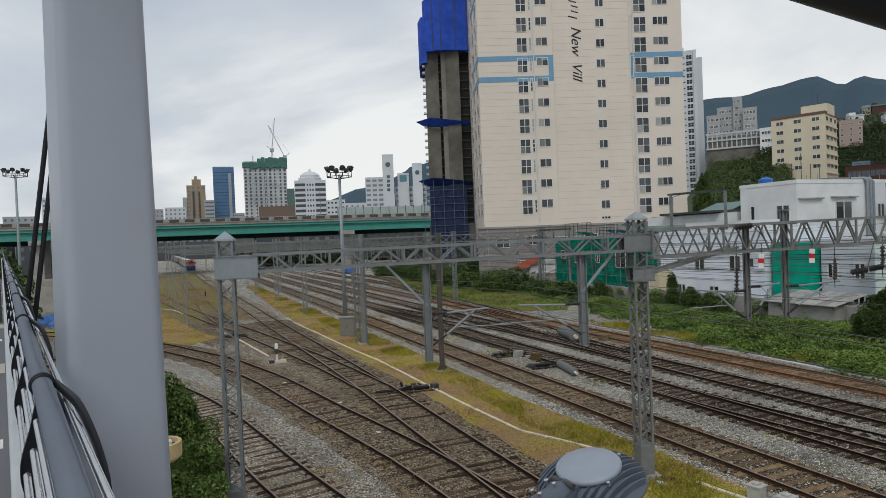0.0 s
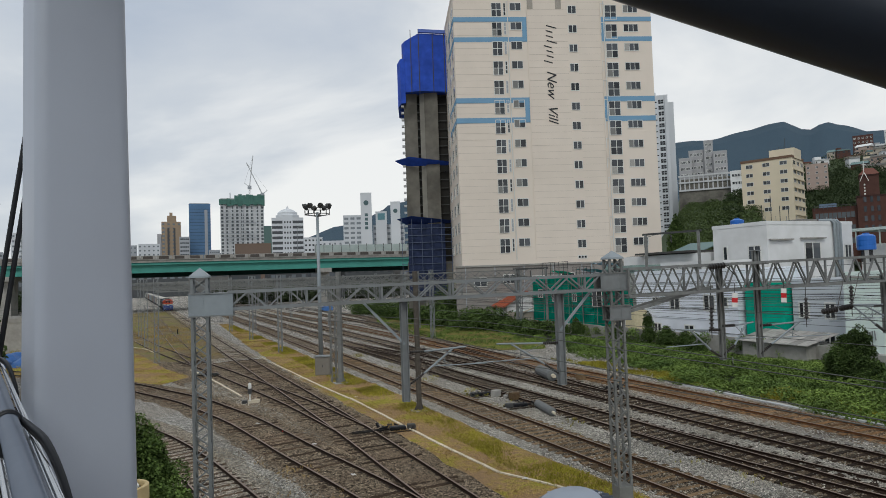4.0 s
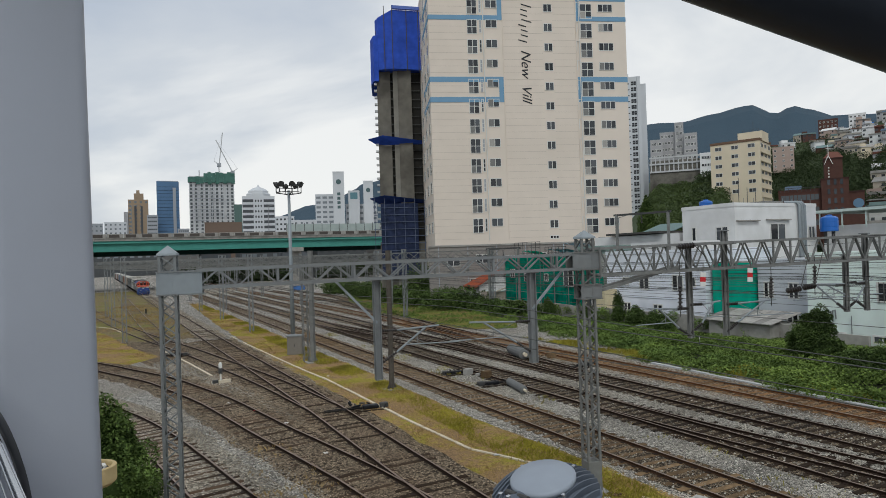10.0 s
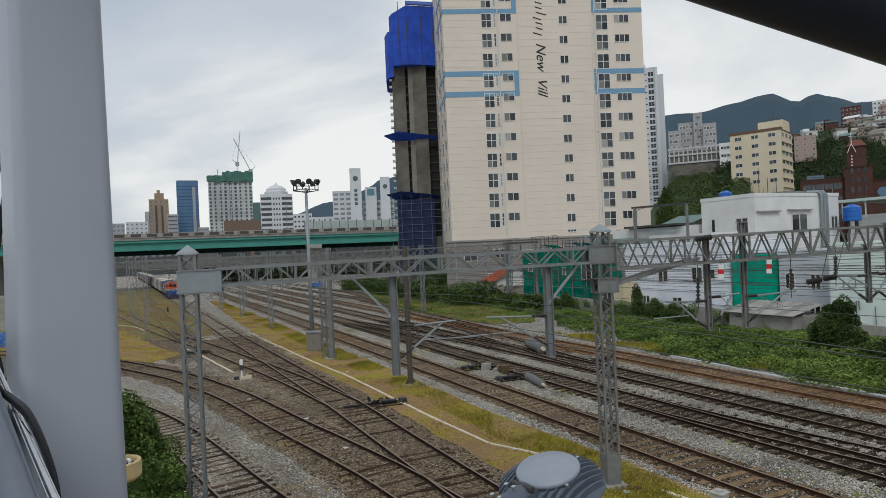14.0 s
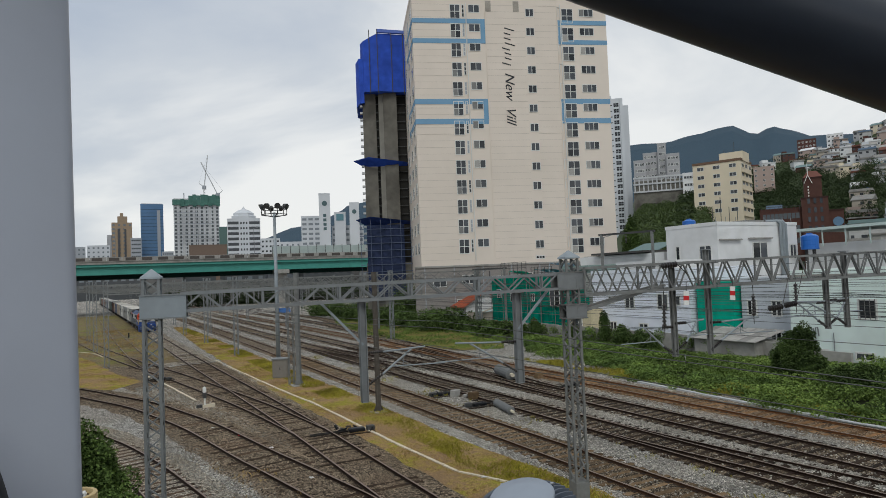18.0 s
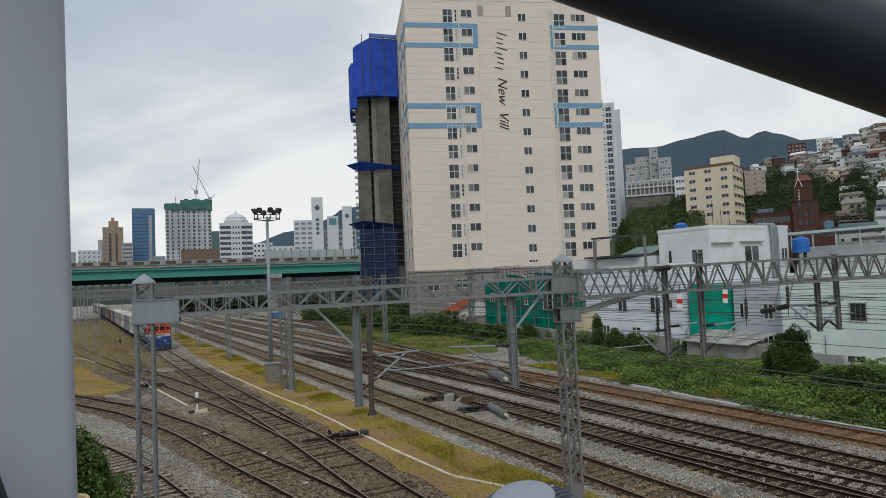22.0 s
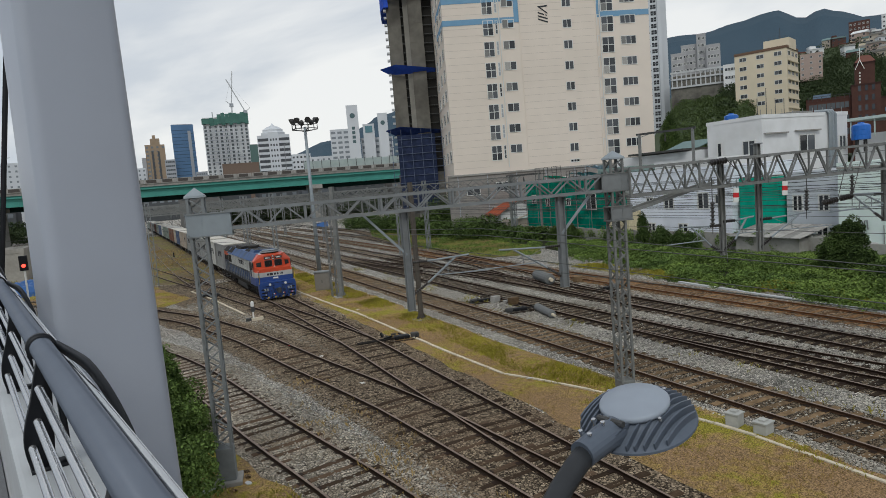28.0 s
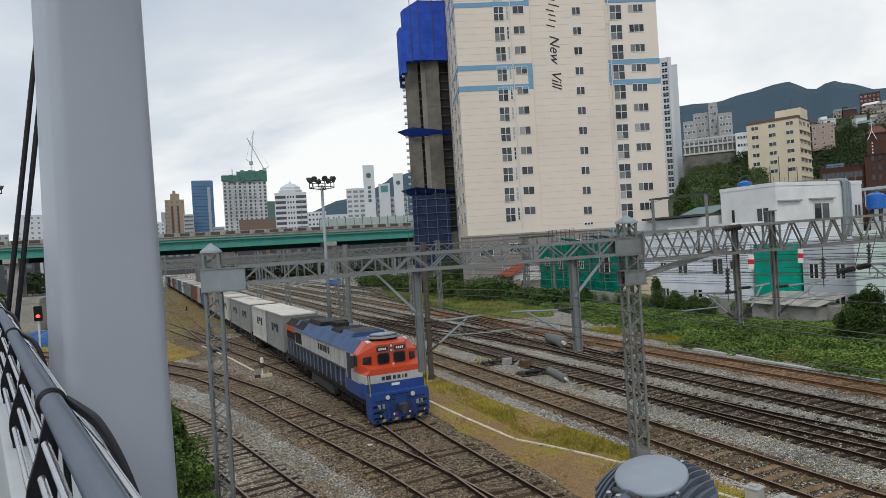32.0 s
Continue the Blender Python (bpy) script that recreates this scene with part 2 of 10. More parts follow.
LEAF_BUSH = leafy("fresh_bush_leaves", (0.010, 0.026, 0.006), (0.22, 0.33, 0.085), spread=(0.3, 1.45))
LEAF_SLOPE = leafy("slope_scrub", (0.03, 0.05, 0.018), (0.125, 0.17, 0.06), spread=(0.7, 1.2))
LEAF_FAR = leafy("hill_foliage", (0.018, 0.030, 0.014), (0.066, 0.092, 0.036), spread=(0.65, 1.25))
BARK = mat("bark", (0.07, 0.055, 0.04), 0.9, bump=0.6)
RAIL_RUST = mat("rusty_rail", (0.028, 0.017, 0.012), 0.65, 0.2, 0.3, 8.0)
RAIL_BROWN = mat("brown_rust_rail", (0.062, 0.034, 0.02), 0.75, 0.1, 0.25, 8.0)
RAIL_ORANGE = mat("orange_rust_rail", (0.15, 0.068, 0.03), 0.8, 0.0, 0.25, 8.0)
RAIL_TOP = mat("worn_rail_head", (0.25, 0.185, 0.145), 0.5, 0.4, 0.15, 9.0)
SLEEPER_BROWN = mat("tarred_timber_sleeper", (0.05, 0.032, 0.02), 0.9, 0, 0.35, 3.0, 0.5, 12.0, rand=0.5, grain=(1, 14, 14))
SLEEPER_WOOD = mat("timber_sleeper", (0.078, 0.05, 0.032), 0.9, 0, 0.35, 3.0, 0.5, 12.0, rand=0.55, grain=(1, 14, 14))
SLEEPER_DARK = mat("oily_sleeper", (0.026, 0.017, 0.011), 0.85, 0, 0.3, 3.0, 0.5, 12.0, rand=0.35, grain=(1, 14, 14))
SLEEPER_DUSTY = mat("dusty_sleeper", (0.15, 0.115, 0.083), 0.9, 0, 0.4, 3.0)
SLEEPER_RUST = mat("rust_stained_sleeper", (0.17, 0.092, 0.042), 0.9, 0, 0.4, 6.0, 0.3, 20.0, rand=0.45)
SLEEPER_CONC = mat("tan_sleeper", (0.16, 0.106, 0.06), 0.9, 0, 0.4, 6.0, 0.3, 20.0, rand=0.4)
STEEL_GREY = mat("galvanised_steel", (0.21, 0.225, 0.233), 0.6, 0.2, 0.12, 5.0, stain=(0.17, 0.17, 0.165), stain_amount=0.5)
STEEL_LIGHT = mat("pale_galvanised_plate", (0.27, 0.305, 0.33), 0.55, 0.15, 0.08, 4.0, stain=(0.25, 0.27, 0.28))
STEEL_DULL = mat("weathered_steel", (0.20, 0.205, 0.20), 0.65, 0.2, 0.2, 5.0, stain=(0.10, 0.098, 0.09), stain_amount=0.6)
STEEL_DARK = mat("dark_steel", (0.065, 0.065, 0.065), 0.6, 0.2, 0.2, 6.0)
STEEL_BROWN = mat("dark_brown_post", (0.085, 0.075, 0.065), 0.75, 0.0, 0.25, 5.0)
BLACK_IRON = mat("black_iron", (0.012, 0.013, 0.016), 0.5, 0.3, 0.2, 10.0)
NAVY_TUBE = mat("dark_coated_tube", (0.013, 0.018, 0.029), 0.36, 0.0, 0.15, 4.0)
PILLAR_WHITE = mat("white_painted_steel", (0.355, 0.38, 0.44), 0.38, 0.0, 0.03, 2.0, stain=(0.325, 0.34, 0.385), stain_scale=1.2, stain_amount=0.4)
RAIL_STEEL = mat("grey_painted_handrail", (0.13, 0.15, 0.19), 0.25, 0.3, 0.06, 7.0, coat=0.3)
STAINLESS = mat("stainless_tube", (0.55, 0.56, 0.58), 0.2, 0.9, 0.05, 6.0)
LAMP_CAP = mat("lamp_cap_paint", (0.29, 0.325, 0.38), 0.5, 0.1, 0.04, 12.0)
LAMP_BODY = mat("lamp_fin_paint", (0.105, 0.125, 0.16), 0.5, 0.2, 0.08, 12.0)
LAMP_POLE = mat("lamp_pole_paint", (0.03, 0.032, 0.036), 0.55, 0.1, 0.15, 12.0)
ASPHALT = mat("walkway_asphalt", (0.165, 0.17, 0.18), 0.85, 0, 0.1, 60.0, 0.3, 200.0, stain=(0.12, 0.12, 0.12))
PAVING = mat("pale_paving", (0.45, 0.41, 0.36), 0.8, 0, 0.1, 40.0, 0.2, 100.0)
CURB = mat("painted_curb", (0.46, 0.48, 0.50), 0.6, 0, 0.06, 5.0, stain=(0.33, 0.33, 0.33))
CONCRETE = mat("concrete", (0.33, 0.32, 0.30), 0.85, 0, 0.12, 3.0, 0.2, 20.0, stain=(0.18, 0.17, 0.155), stain_amount=0.6)
CONC_WHITE = mat("white_trough_cover", (0.60, 0.53, 0.41), 0.8, 0, 0.12, 4.0, stain=(0.35, 0.31, 0.24), stain_scale=1.4)
CONC_DARK = mat("raw_dark_concrete", (0.155, 0.146, 0.128), 0.9, 0, 0.2, 0.8, stain=(0.06, 0.056, 0.05), stain_scale=0.25, stain_amount=0.8)
NET_BLUE = mat("blue_safety_net", (0.03, 0.085, 0.47), 0.7, 0, 0.25, 0.9, 0.3, 6.0, stain=(0.02, 0.045, 0.24), stain_scale=0.4)
NET_DARK = mat("dark_blue_net", (0.024, 0.034, 0.075), 0.85, 0, 0.4, 1.4)
NET_GREEN = mat("green_net", (0.0, 0.34, 0.235), 0.75, 0, 0.22, 1.0, 0.5, 4.0, stain=(0.0, 0.17, 0.115), stain_scale=0.6)
GIRDER = mat("green_girder_paint", (0.06, 0.265, 0.225), 0.6, 0, 0.1, 0.5, stain=(0.035, 0.19, 0.165), stain_scale=0.1)
APT_WALL = mat("cream_wall_paint", (0.70, 0.62, 0.545), 0.85, 0, 0.03, 0.5, stain=(0.62, 0.55, 0.48), stain_scale=0.12, stain_amount=0.5)
APT_SIDE = mat("pale_wall_paint", (0.68, 0.64, 0.60), 0.85, 0, 0.03, 0.5)
APT_BLUE = mat("blue_stripe_paint", (0.17, 0.32, 0.47), 0.8, 0, 0.05, 1.0)
APT_LINE = mat("wall_joint", (0.50, 0.44, 0.39), 0.9)
INK = mat("dark_lettering", (0.05, 0.05, 0.055), 0.8)
FRAME_WHITE = mat("white_window_frame", (0.62, 0.62, 0.60), 0.5, 0, 0.05)
WHITE_WALL = mat("white_render", (0.69, 0.695, 0.70), 0.85, 0, 0.05, 0.8, stain=(0.52, 0.52, 0.51), stain_scale=0.35, stain_amount=0.6)
LILAC_WALL = mat("pale_blue_render", (0.74, 0.77, 0.84), 0.85, 0, 0.05, 0.8, stain=(0.46, 0.48, 0.52), stain_scale=0.35)
MINT_WALL = mat("pale_mint_siding", (0.70, 0.80, 0.765), 0.8, 0, 0.04, 0.8, stain=(0.45, 0.49, 0.47), stain_scale=0.35)
YELLOW_WALL = mat("yellow_wall_paint", (0.66, 0.575, 0.44), 0.85, 0, 0.05, 0.3, stain=(0.56, 0.49, 0.36), stain_scale=0.1)
TAN_WALL = mat("tan_tower_wall", (0.31, 0.235, 0.165), 0.85, 0, 0.06, 0.3)
BRICK_RED = mat("red_brick_wall", (0.092, 0.046, 0.038), 0.9, 0, 0.12, 1.2, stain=(0.07, 0.042, 0.036), stain_scale=0.2)
GREY_WALL = mat("grey_wall", (0.36, 0.36, 0.37), 0.85, 0, 0.06, 0.3, stain=(0.25, 0.25, 0.26), stain_scale=0.1)
ROOF_RED = mat("red_roof_tiles", (0.36, 0.10, 0.055), 0.8, 0, 0.15, 4.0)
ROOF_BLUE = mat("blue_plastic_tank", (0.01, 0.12, 0.46), 0.35, 0, 0.06, 3.0)
ROOF_GREY = mat("grey_roof_sheet", (0.24, 0.235, 0.225), 0.7, 0, 0.15, 2.0, stain=(0.15, 0.12, 0.10))
BLUE_GLASS = mat("blue_curtain_glass", (0.075, 0.165, 0.30), 0.3, 0.1, 0.15, 0.06)
# distance haze is mixed into the next three pale colours
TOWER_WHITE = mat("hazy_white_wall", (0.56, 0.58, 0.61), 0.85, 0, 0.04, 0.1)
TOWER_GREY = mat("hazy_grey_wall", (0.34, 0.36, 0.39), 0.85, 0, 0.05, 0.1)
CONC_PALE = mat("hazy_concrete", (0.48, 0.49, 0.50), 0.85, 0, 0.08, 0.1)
NET_TEAL = mat("teal_formwork_net", (0.07, 0.16, 0.135), 0.8, 0, 0.2, 0.3)
# blue distance haze is mixed into both leaf colours
HILL = leafy("haze_blue_woods", (0.017, 0.038, 0.062), (0.040, 0.074, 0.104))
TRAIN_ORANGE = mat("orange_red_paint", (0.54, 0.062, 0.02), 0.4, 0, 0.08, 3.0, stain=(0.34, 0.045, 0.022), stain_scale=1.0, coat=0.2)
TRAIN_BLUE = mat("deep_blue_paint", (0.014, 0.056, 0.235), 0.42, 0, 0.07, 3.0, stain=(0.02, 0.045, 0.14), stain_scale=1.0, coat=0.2)
TRAIN_WHITE = mat("greyed_white_paint", (0.45, 0.45, 0.44), 0.5, 0, 0.05, 3.0, stain=(0.27, 0.26, 0.235), stain_scale=1.0, stain_amount=0.6)
TRAIN_ROOF = mat("blue_grey_roof_paint", (0.045, 0.09, 0.21), 0.55, 0, 0.1, 2.0, stain=(0.035, 0.04, 0.05), stain_scale=0.8, stain_amount=0.6)
UNDERFRAME = mat("grimy_underframe", (0.028, 0.025, 0.023), 0.75, 0.1, 0.3, 5.0)
YELLOW = mat("yellow_paint", (0.62, 0.42, 0.03), 0.6, 0, 0.08)
SIGNAL_WHITE = mat("white_sign_paint", (0.72, 0.72, 0.70), 0.6, 0, 0.05)
SIGN_RED = mat("red_sign_paint", (0.55, 0.02, 0.025), 0.6, 0, 0.05)
INSULATOR = mat("dark_insulator", (0.03, 0.026, 0.025), 0.35, 0, 0.1)
CYL_GREY = mat("grey_cylinder_paint", (0.15, 0.155, 0.155), 0.7, 0, 0.1, 6.0)
CABLE = mat("cable_black", (0.03, 0.03, 0.032), 0.6)
WIRE = mat("copper_wire_dull", (0.10, 0.105, 0.10), 0.6, 0.4)


def glass(name, color, rough=0.08):
    m = bpy.data.materials.new(name)
    m.use_nodes = True
    nt = m.node_tree
    b = nt.nodes["Principled BSDF"]
    b.inputs["Roughness"].default_value = rough
    b.inputs["IOR"].default_value = 1.5
    info, mr, hsv = nt.nodes.new("ShaderNodeObjectInfo"), nt.nodes.new("ShaderNodeMapRange"), nt.nodes.new("ShaderNodeHueSaturation")
    mr.inputs["To Min"].default_value, mr.inputs["To Max"].default_value = 0.35, 1.9
    hsv.inputs["Color"].default_value = (*color, 1)
    nt.links.new(info.outputs["Random"], mr.inputs["Value"])
    nt.links.new(mr.outputs["Result"], hsv.inputs["Value"])
    nt.links.new(hsv.outputs["Color"], b.inputs["Base Color"])
    MATS[name] = m
    return m


def glow(name, color, strength):
    m = bpy.data.materials.new(name)
    m.use_nodes = True
    b = m.node_tree.nodes["Principled BSDF"]
    b.inputs["Base Color"].default_value = (*color, 1)
    b.inputs["Emission Color"].default_value = (*color, 1)
    b.inputs["Emission Strength"].default_value = strength
    MATS[name] = m
    return m


PANE = glass("window_glass", (0.042, 0.046, 0.052))
# paler than the near glass, with distance haze in its colour
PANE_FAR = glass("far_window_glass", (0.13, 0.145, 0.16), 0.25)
CAB_GLASS = glass("cab_glass", (0.02, 0.022, 0.025), 0.06)
RED_GLOW = glow("red_signal_light", (1.0, 0.03, 0.02), 6.0)
HEADLIGHT = mat("headlight_lens", (0.6, 0.6, 0.57), 0.15, 0, 0.02)

# ---- building blocks ----


def empty(name, m=None):
    ob = new(name)
    if m is not None:
        ob.matrix_world = m
    return ob


def thing(name, label, category, m=None, group="", kind=""):
    return tagged(empty(name, m), label, category, group, kind)


def mesh_of(bm, name, material, smooth=False):
    me = bpy.data.meshes.new(name)
    bm.to_mesh(me)
    bm.free()
    for mm in (material if isinstance(material, (list, tuple)) else [material]):
        me.materials.append(mm)
    if smooth:
        me.polygons.foreach_set("use_smooth", [True] * len(me.polygons))
    return me


def part(name, bm, material, parent, label="", smooth=False, kind=""):
    """Link a bmesh (or a finished mesh) as one mesh object under a thing or a part, in its space."""
    me = bm if isinstance(bm, bpy.types.Mesh) else mesh_of(bm, name, material, smooth)
    ob = new(name, me)
    ob.parent = parent
    return tagged(ob, label, kind=kind)


def solo(name, bm, material, label, category, m=None, group="", kind="", smooth=False):
    ob = new(name, mesh_of(bm, name, material, smooth))
    if m is not None:
        ob.matrix_world = m
    return tagged(ob, label, category, group, kind)


def B():
    return bmesh.new()


def faces(bm, pts, quads, mi=0):
    vs = [bm.verts.new(p) for p in pts]
    for q in quads:
        try:
            bm.faces.new([vs[i] for i in q]).material_index = mi
        except ValueError:
            pass
    return vs


CUBE = [(0, 3, 2, 1), (4, 5, 6, 7), (0, 1, 5, 4), (1, 2, 6, 5), (2, 3, 7, 6), (3, 0, 4, 7)]


def box(bm, x0, y0, z0, x1, y1, z1, mi=0, m=None):
    p = [(x0, y0, z0), (x1, y0, z0), (x1, y1, z0), (x0, y1, z0), (x0, y0, z1), (x1, y0, z1), (x1, y1, z1), (x0, y1, z1)]
    if m is not None:
        p = [m @ Vector(q) for q in p]
    faces(bm, p, CUBE, mi)
    return bm


def bevel(bm, w, seg=2):
    bmesh.ops.bevel(bm, geom=bm.edges[:], offset=w, segments=seg, profile=0.7, affect="EDGES", clamp_overlap=True)
    return bm


def bar(bm, a, b, w, h=None, mi=0):
    """A rectangular bar from a to b."""
    a, b = Vector(a), Vector(b)
    h = h or w
    d = b - a
    q = d.to_track_quat("Z", "Y").to_matrix().to_4x4()
    return box(bm, -w / 2, -h / 2, 0, w / 2, h / 2, d.length, mi, Matrix.Translation(a) @ q)


def tube(bm, a, b, r, r2=None, seg=10, mi=0, caps=True):
    a, b = Vector(a), Vector(b)
    r2 = r if r2 is None else r2
    d = b - a
    q = Matrix.Translation(a) @ d.to_track_quat("Z", "Y").to_matrix().to_4x4()
    lo, hi = [], []
    for i in range(seg):
        c, s = math.cos(2 * math.pi * i / seg), math.sin(2 * math.pi * i / seg)
        lo.append(bm.verts.new(q @ Vector((r * c, r * s, 0))))
        hi.append(bm.verts.new(q @ Vector((r2 * c, r2 * s, d.length))))
    for i in range(seg):
        j = (i + 1) % seg
        bm.faces.new((lo[i], lo[j], hi[j], hi[i])).material_index = mi
    if caps:
        bm.faces.new(lo[::-1]).material_index = mi
        bm.faces.new(hi).material_index = mi
    return bm


def sweep(bm, path, r, seg=8, mi=0):
    """A round tube along a list of points."""
    rings = []
    path = [Vector(p) for p in path]
    for i, p in enumerate(path):
        d = path[min(i + 1, len(path) - 1)] - path[max(i - 1, 0)]
        q = Matrix.Translation(p) @ d.to_track_quat("Z", "Y").to_matrix().to_4x4()
        rings.append([bm.verts.new(q @ Vector((r * math.cos(2 * math.pi * k / seg), r * math.sin(2 * math.pi * k / seg), 0))) for k in range(seg)])
    for a, b in zip(rings, rings[1:]):
        for k in range(seg):
            bm.faces.new((a[k], a[(k + 1) % seg], b[(k + 1) % seg], b[k])).material_index = mi
    bm.faces.new(rings[0][::-1])
    bm.faces.new(rings[-1])
    return bm


def lathe(bm, profile, seg=16, m=None, mi=0):
    """Turn a list of (radius, height) about the z axis."""
    m = m or Matrix.Identity(4)
    rings = [[bm.verts.new(m @ Vector((max(r, 1e-4) * math.cos(2 * math.pi * k / seg), max(r, 1e-4) * math.sin(2 * math.pi * k / seg), z))) for k in range(seg)] for r, z in profile]
    for a, b in zip(rings, rings[1:]):
        for k in range(seg):
            bm.faces.new((a[k], a[(k + 1) % seg], b[(k + 1) % seg], b[k])).material_index = mi
    bm.faces.new(rings[0][::-1]).material_index = mi
    bm.faces.new(rings[-1]).material_index = mi
    return bm


def extrude_poly(bm, poly, h0, h1, m=None, mi=0):
    """A prism over a polygon in x, y."""
    m = m or Matrix.Identity(4)
    lo = [bm.verts.new(m @ Vector((x, y, h0))) for x, y in poly]
    hi = [bm.verts.new(m @ Vector((x, y, h1))) for x, y in poly]
    n = len(poly)
    bm.faces.new(lo[::-1]).material_index = mi
    bm.faces.new(hi).material_index = mi
    for i in range(n):
        bm.faces.new((lo[i], lo[(i + 1) % n], hi[(i + 1) % n], hi[i])).material_index = mi
    return bm


def polar(az, d, z=0.0):
    return Vector((d * math.sin(radians(az)), d * math.cos(radians(az)), z))


def spline(pts, step):
    """Points every step metres along a smooth curve through pts."""
    ps = [Vector((*p, 0)) for p in pts]
    fine = []
    for i in range(len(ps) - 1):
        p0, p1, p2, p3 = ps[max(i - 1, 0)], ps[i], ps[i + 1], ps[min(i + 2, len(ps) - 1)]
        for k in range(24):
            t = k / 24
            fine.append(0.5 * ((2 * p1) + (p2 - p0) * t + (2 * p0 - 5 * p1 + 4 * p2 - p3) * t * t + (3 * p1 - p0 - 3 * p2 + p3) * t ** 3))
    fine.append(ps[-1])
    out, run, need = [fine[0].copy()], 0.0, step
    for a, b in zip(fine, fine[1:]):
        seg = (b - a).length
        while run + seg >= need and seg > 1e-9:
            out.append(a.lerp(b, (need - run) / seg))
            need += step
        run += seg
    return out

# ---- ground ----


def ground():
    bm = B()
    n = 60
    xs = [-3000, -400, -120] + [-60 + 4 * i for i in range(n)] + [220, 500, 3000]
    ys = [-3000, -300, -60] + [-30 + 6 * i for i in range(n)] + [400, 800, 3500]
    grid = [[bm.verts.new((x, y, 0.02 * noise.noise((x * 0.21, y * 0.21, 0)) - 0.012 if -10 < y < 120 and -10 < x < 40 else -0.02)) for y in ys] for x in xs]
    for i in range(len(xs) - 1):
        for j in range(len(ys) - 1):
            bm.faces.new((grid[i][j], grid[i + 1][j], grid[i + 1][j + 1], grid[i][j + 1]))
    solo("ground", bm, BALLAST, "grey crushed-stone ballast covering the railway yard", "ground", kind="structure", smooth=True)


def strip(name, pts, half, z, material, label):
    """A ragged strip of ground along a line."""
    path = spline(pts, 1.0)
    bm = B()
    rows = []
    for i, p in enumerate(path):
        d = path[min(i + 1, len(path) - 1)] - path[max(i - 1, 0)]
        nrm = Vector((d.y, -d.x, 0)).normalized()
        a = half * (1 + 0.25 * noise.noise((p.x, p.y, 3)))
        b = half * (1 + 0.25 * noise.noise((p.x, p.y, 9)))
        rows.append((bm.verts.new(p - nrm * a + Vector((0, 0, z))), bm.verts.new(p + nrm * b + Vector((0, 0, z)))))
    for (a, b), (c, d) in zip(rows, rows[1:]):
        bm.faces.new((a, b, d, c))
    return solo(name, bm, material, label, "ground", kind="structure")


ground()
LINE_A = [(9.2, -60), (8.8, -20), (8.55, 0), (8.43, 20), (8.4, 30), (8.1, 42), (7.7, 55), (7.1, 78), (6.0, 125), (4.6, 180), (2.8, 250), (-1, 380), (-3, 446)]
LINE_B = [(8.42, 29.0), (7.85, 35), (7.2, 40), (5.7, 49.5), (4.6, 56), (3.2, 63), (1.6, 72), (0.2, 81), (-1.7, 95), (-3.5, 110), (-6, 135), (-9, 180), (-14, 260)]
LINE_C = [(9.0, -14), (8.45, -2), (7.9, 8), (7.2, 15.5), (6.75, 19.5), (6.4, 21.5), (5.95, 24), (5.45, 26.6), (4.9, 30), (4.2, 34), (3.2, 38), (2.1, 42), (0.0, 47), (-1.7, 51), (-5, 57), (-10, 64), (-20, 76), (-40, 97)]
LINE_D = [(6.4, -4), (5.5, 4), (4.6, 10), (4.1, 12.5), (3.6, 15.2), (3.1, 17.5), (2.5, 20.5), (1.85, 24.3), (1.1, 28.2), (-0.2, 33), (-2.2, 38), (-6, 45), (-12, 53), (-24, 66)]
LINE_E = [(4.3, 57.5), (3.7, 63), (3.0, 75), (1.9, 110), (0.0, 184), (-2, 280)]
LINE_1 = [(15.45, -60), (15.45, 60), (15.3, 120), (15.0, 320)]
LINE_2 = [(19.4, -60), (19.4, 60), (19.3, 120), (19.0, 320)]
LINE_3 = [(23.05, -60), (23.05, 60), (23.1, 120), (23.0, 320)]
LINE_4 = [(26.75, -60), (26.75, 55), (26.8, 120), (27.0, 320)]
LINE_5 = [(26.8, 38), (27.3, 52), (29.2, 72), (31.0, 92), (31.7, 120), (31.6, 320)]
LINE_6 = [(29.5, 74), (32.5, 94), (35.4, 112), (36.0, 140), (36.0, 320)]
CROSS_1 = [(19.4, 27.5), (19.75, 18), (20.9, 8), (22.3, -3), (23.05, -14)]
CROSS_2 = [(23.05, 34), (22.6, 42), (21.2, 52), (19.9, 62), (19.4, 70)]
CROSS_3 = [(23.05, 22), (23.5, 32), (24.9, 42), (26.2, 52), (26.75, 60)]

PROFILE = [(-0.058, 0), (0.058, 0), (0.058, 0.010), (0.010, 0.020), (0.010, 0.064), (0.032, 0.072), (0.032, 0.096), (-0.032, 0.096), (-0.032, 0.072), (-0.010, 0.064), (-0.010, 0.020), (-0.058, 0.010)]


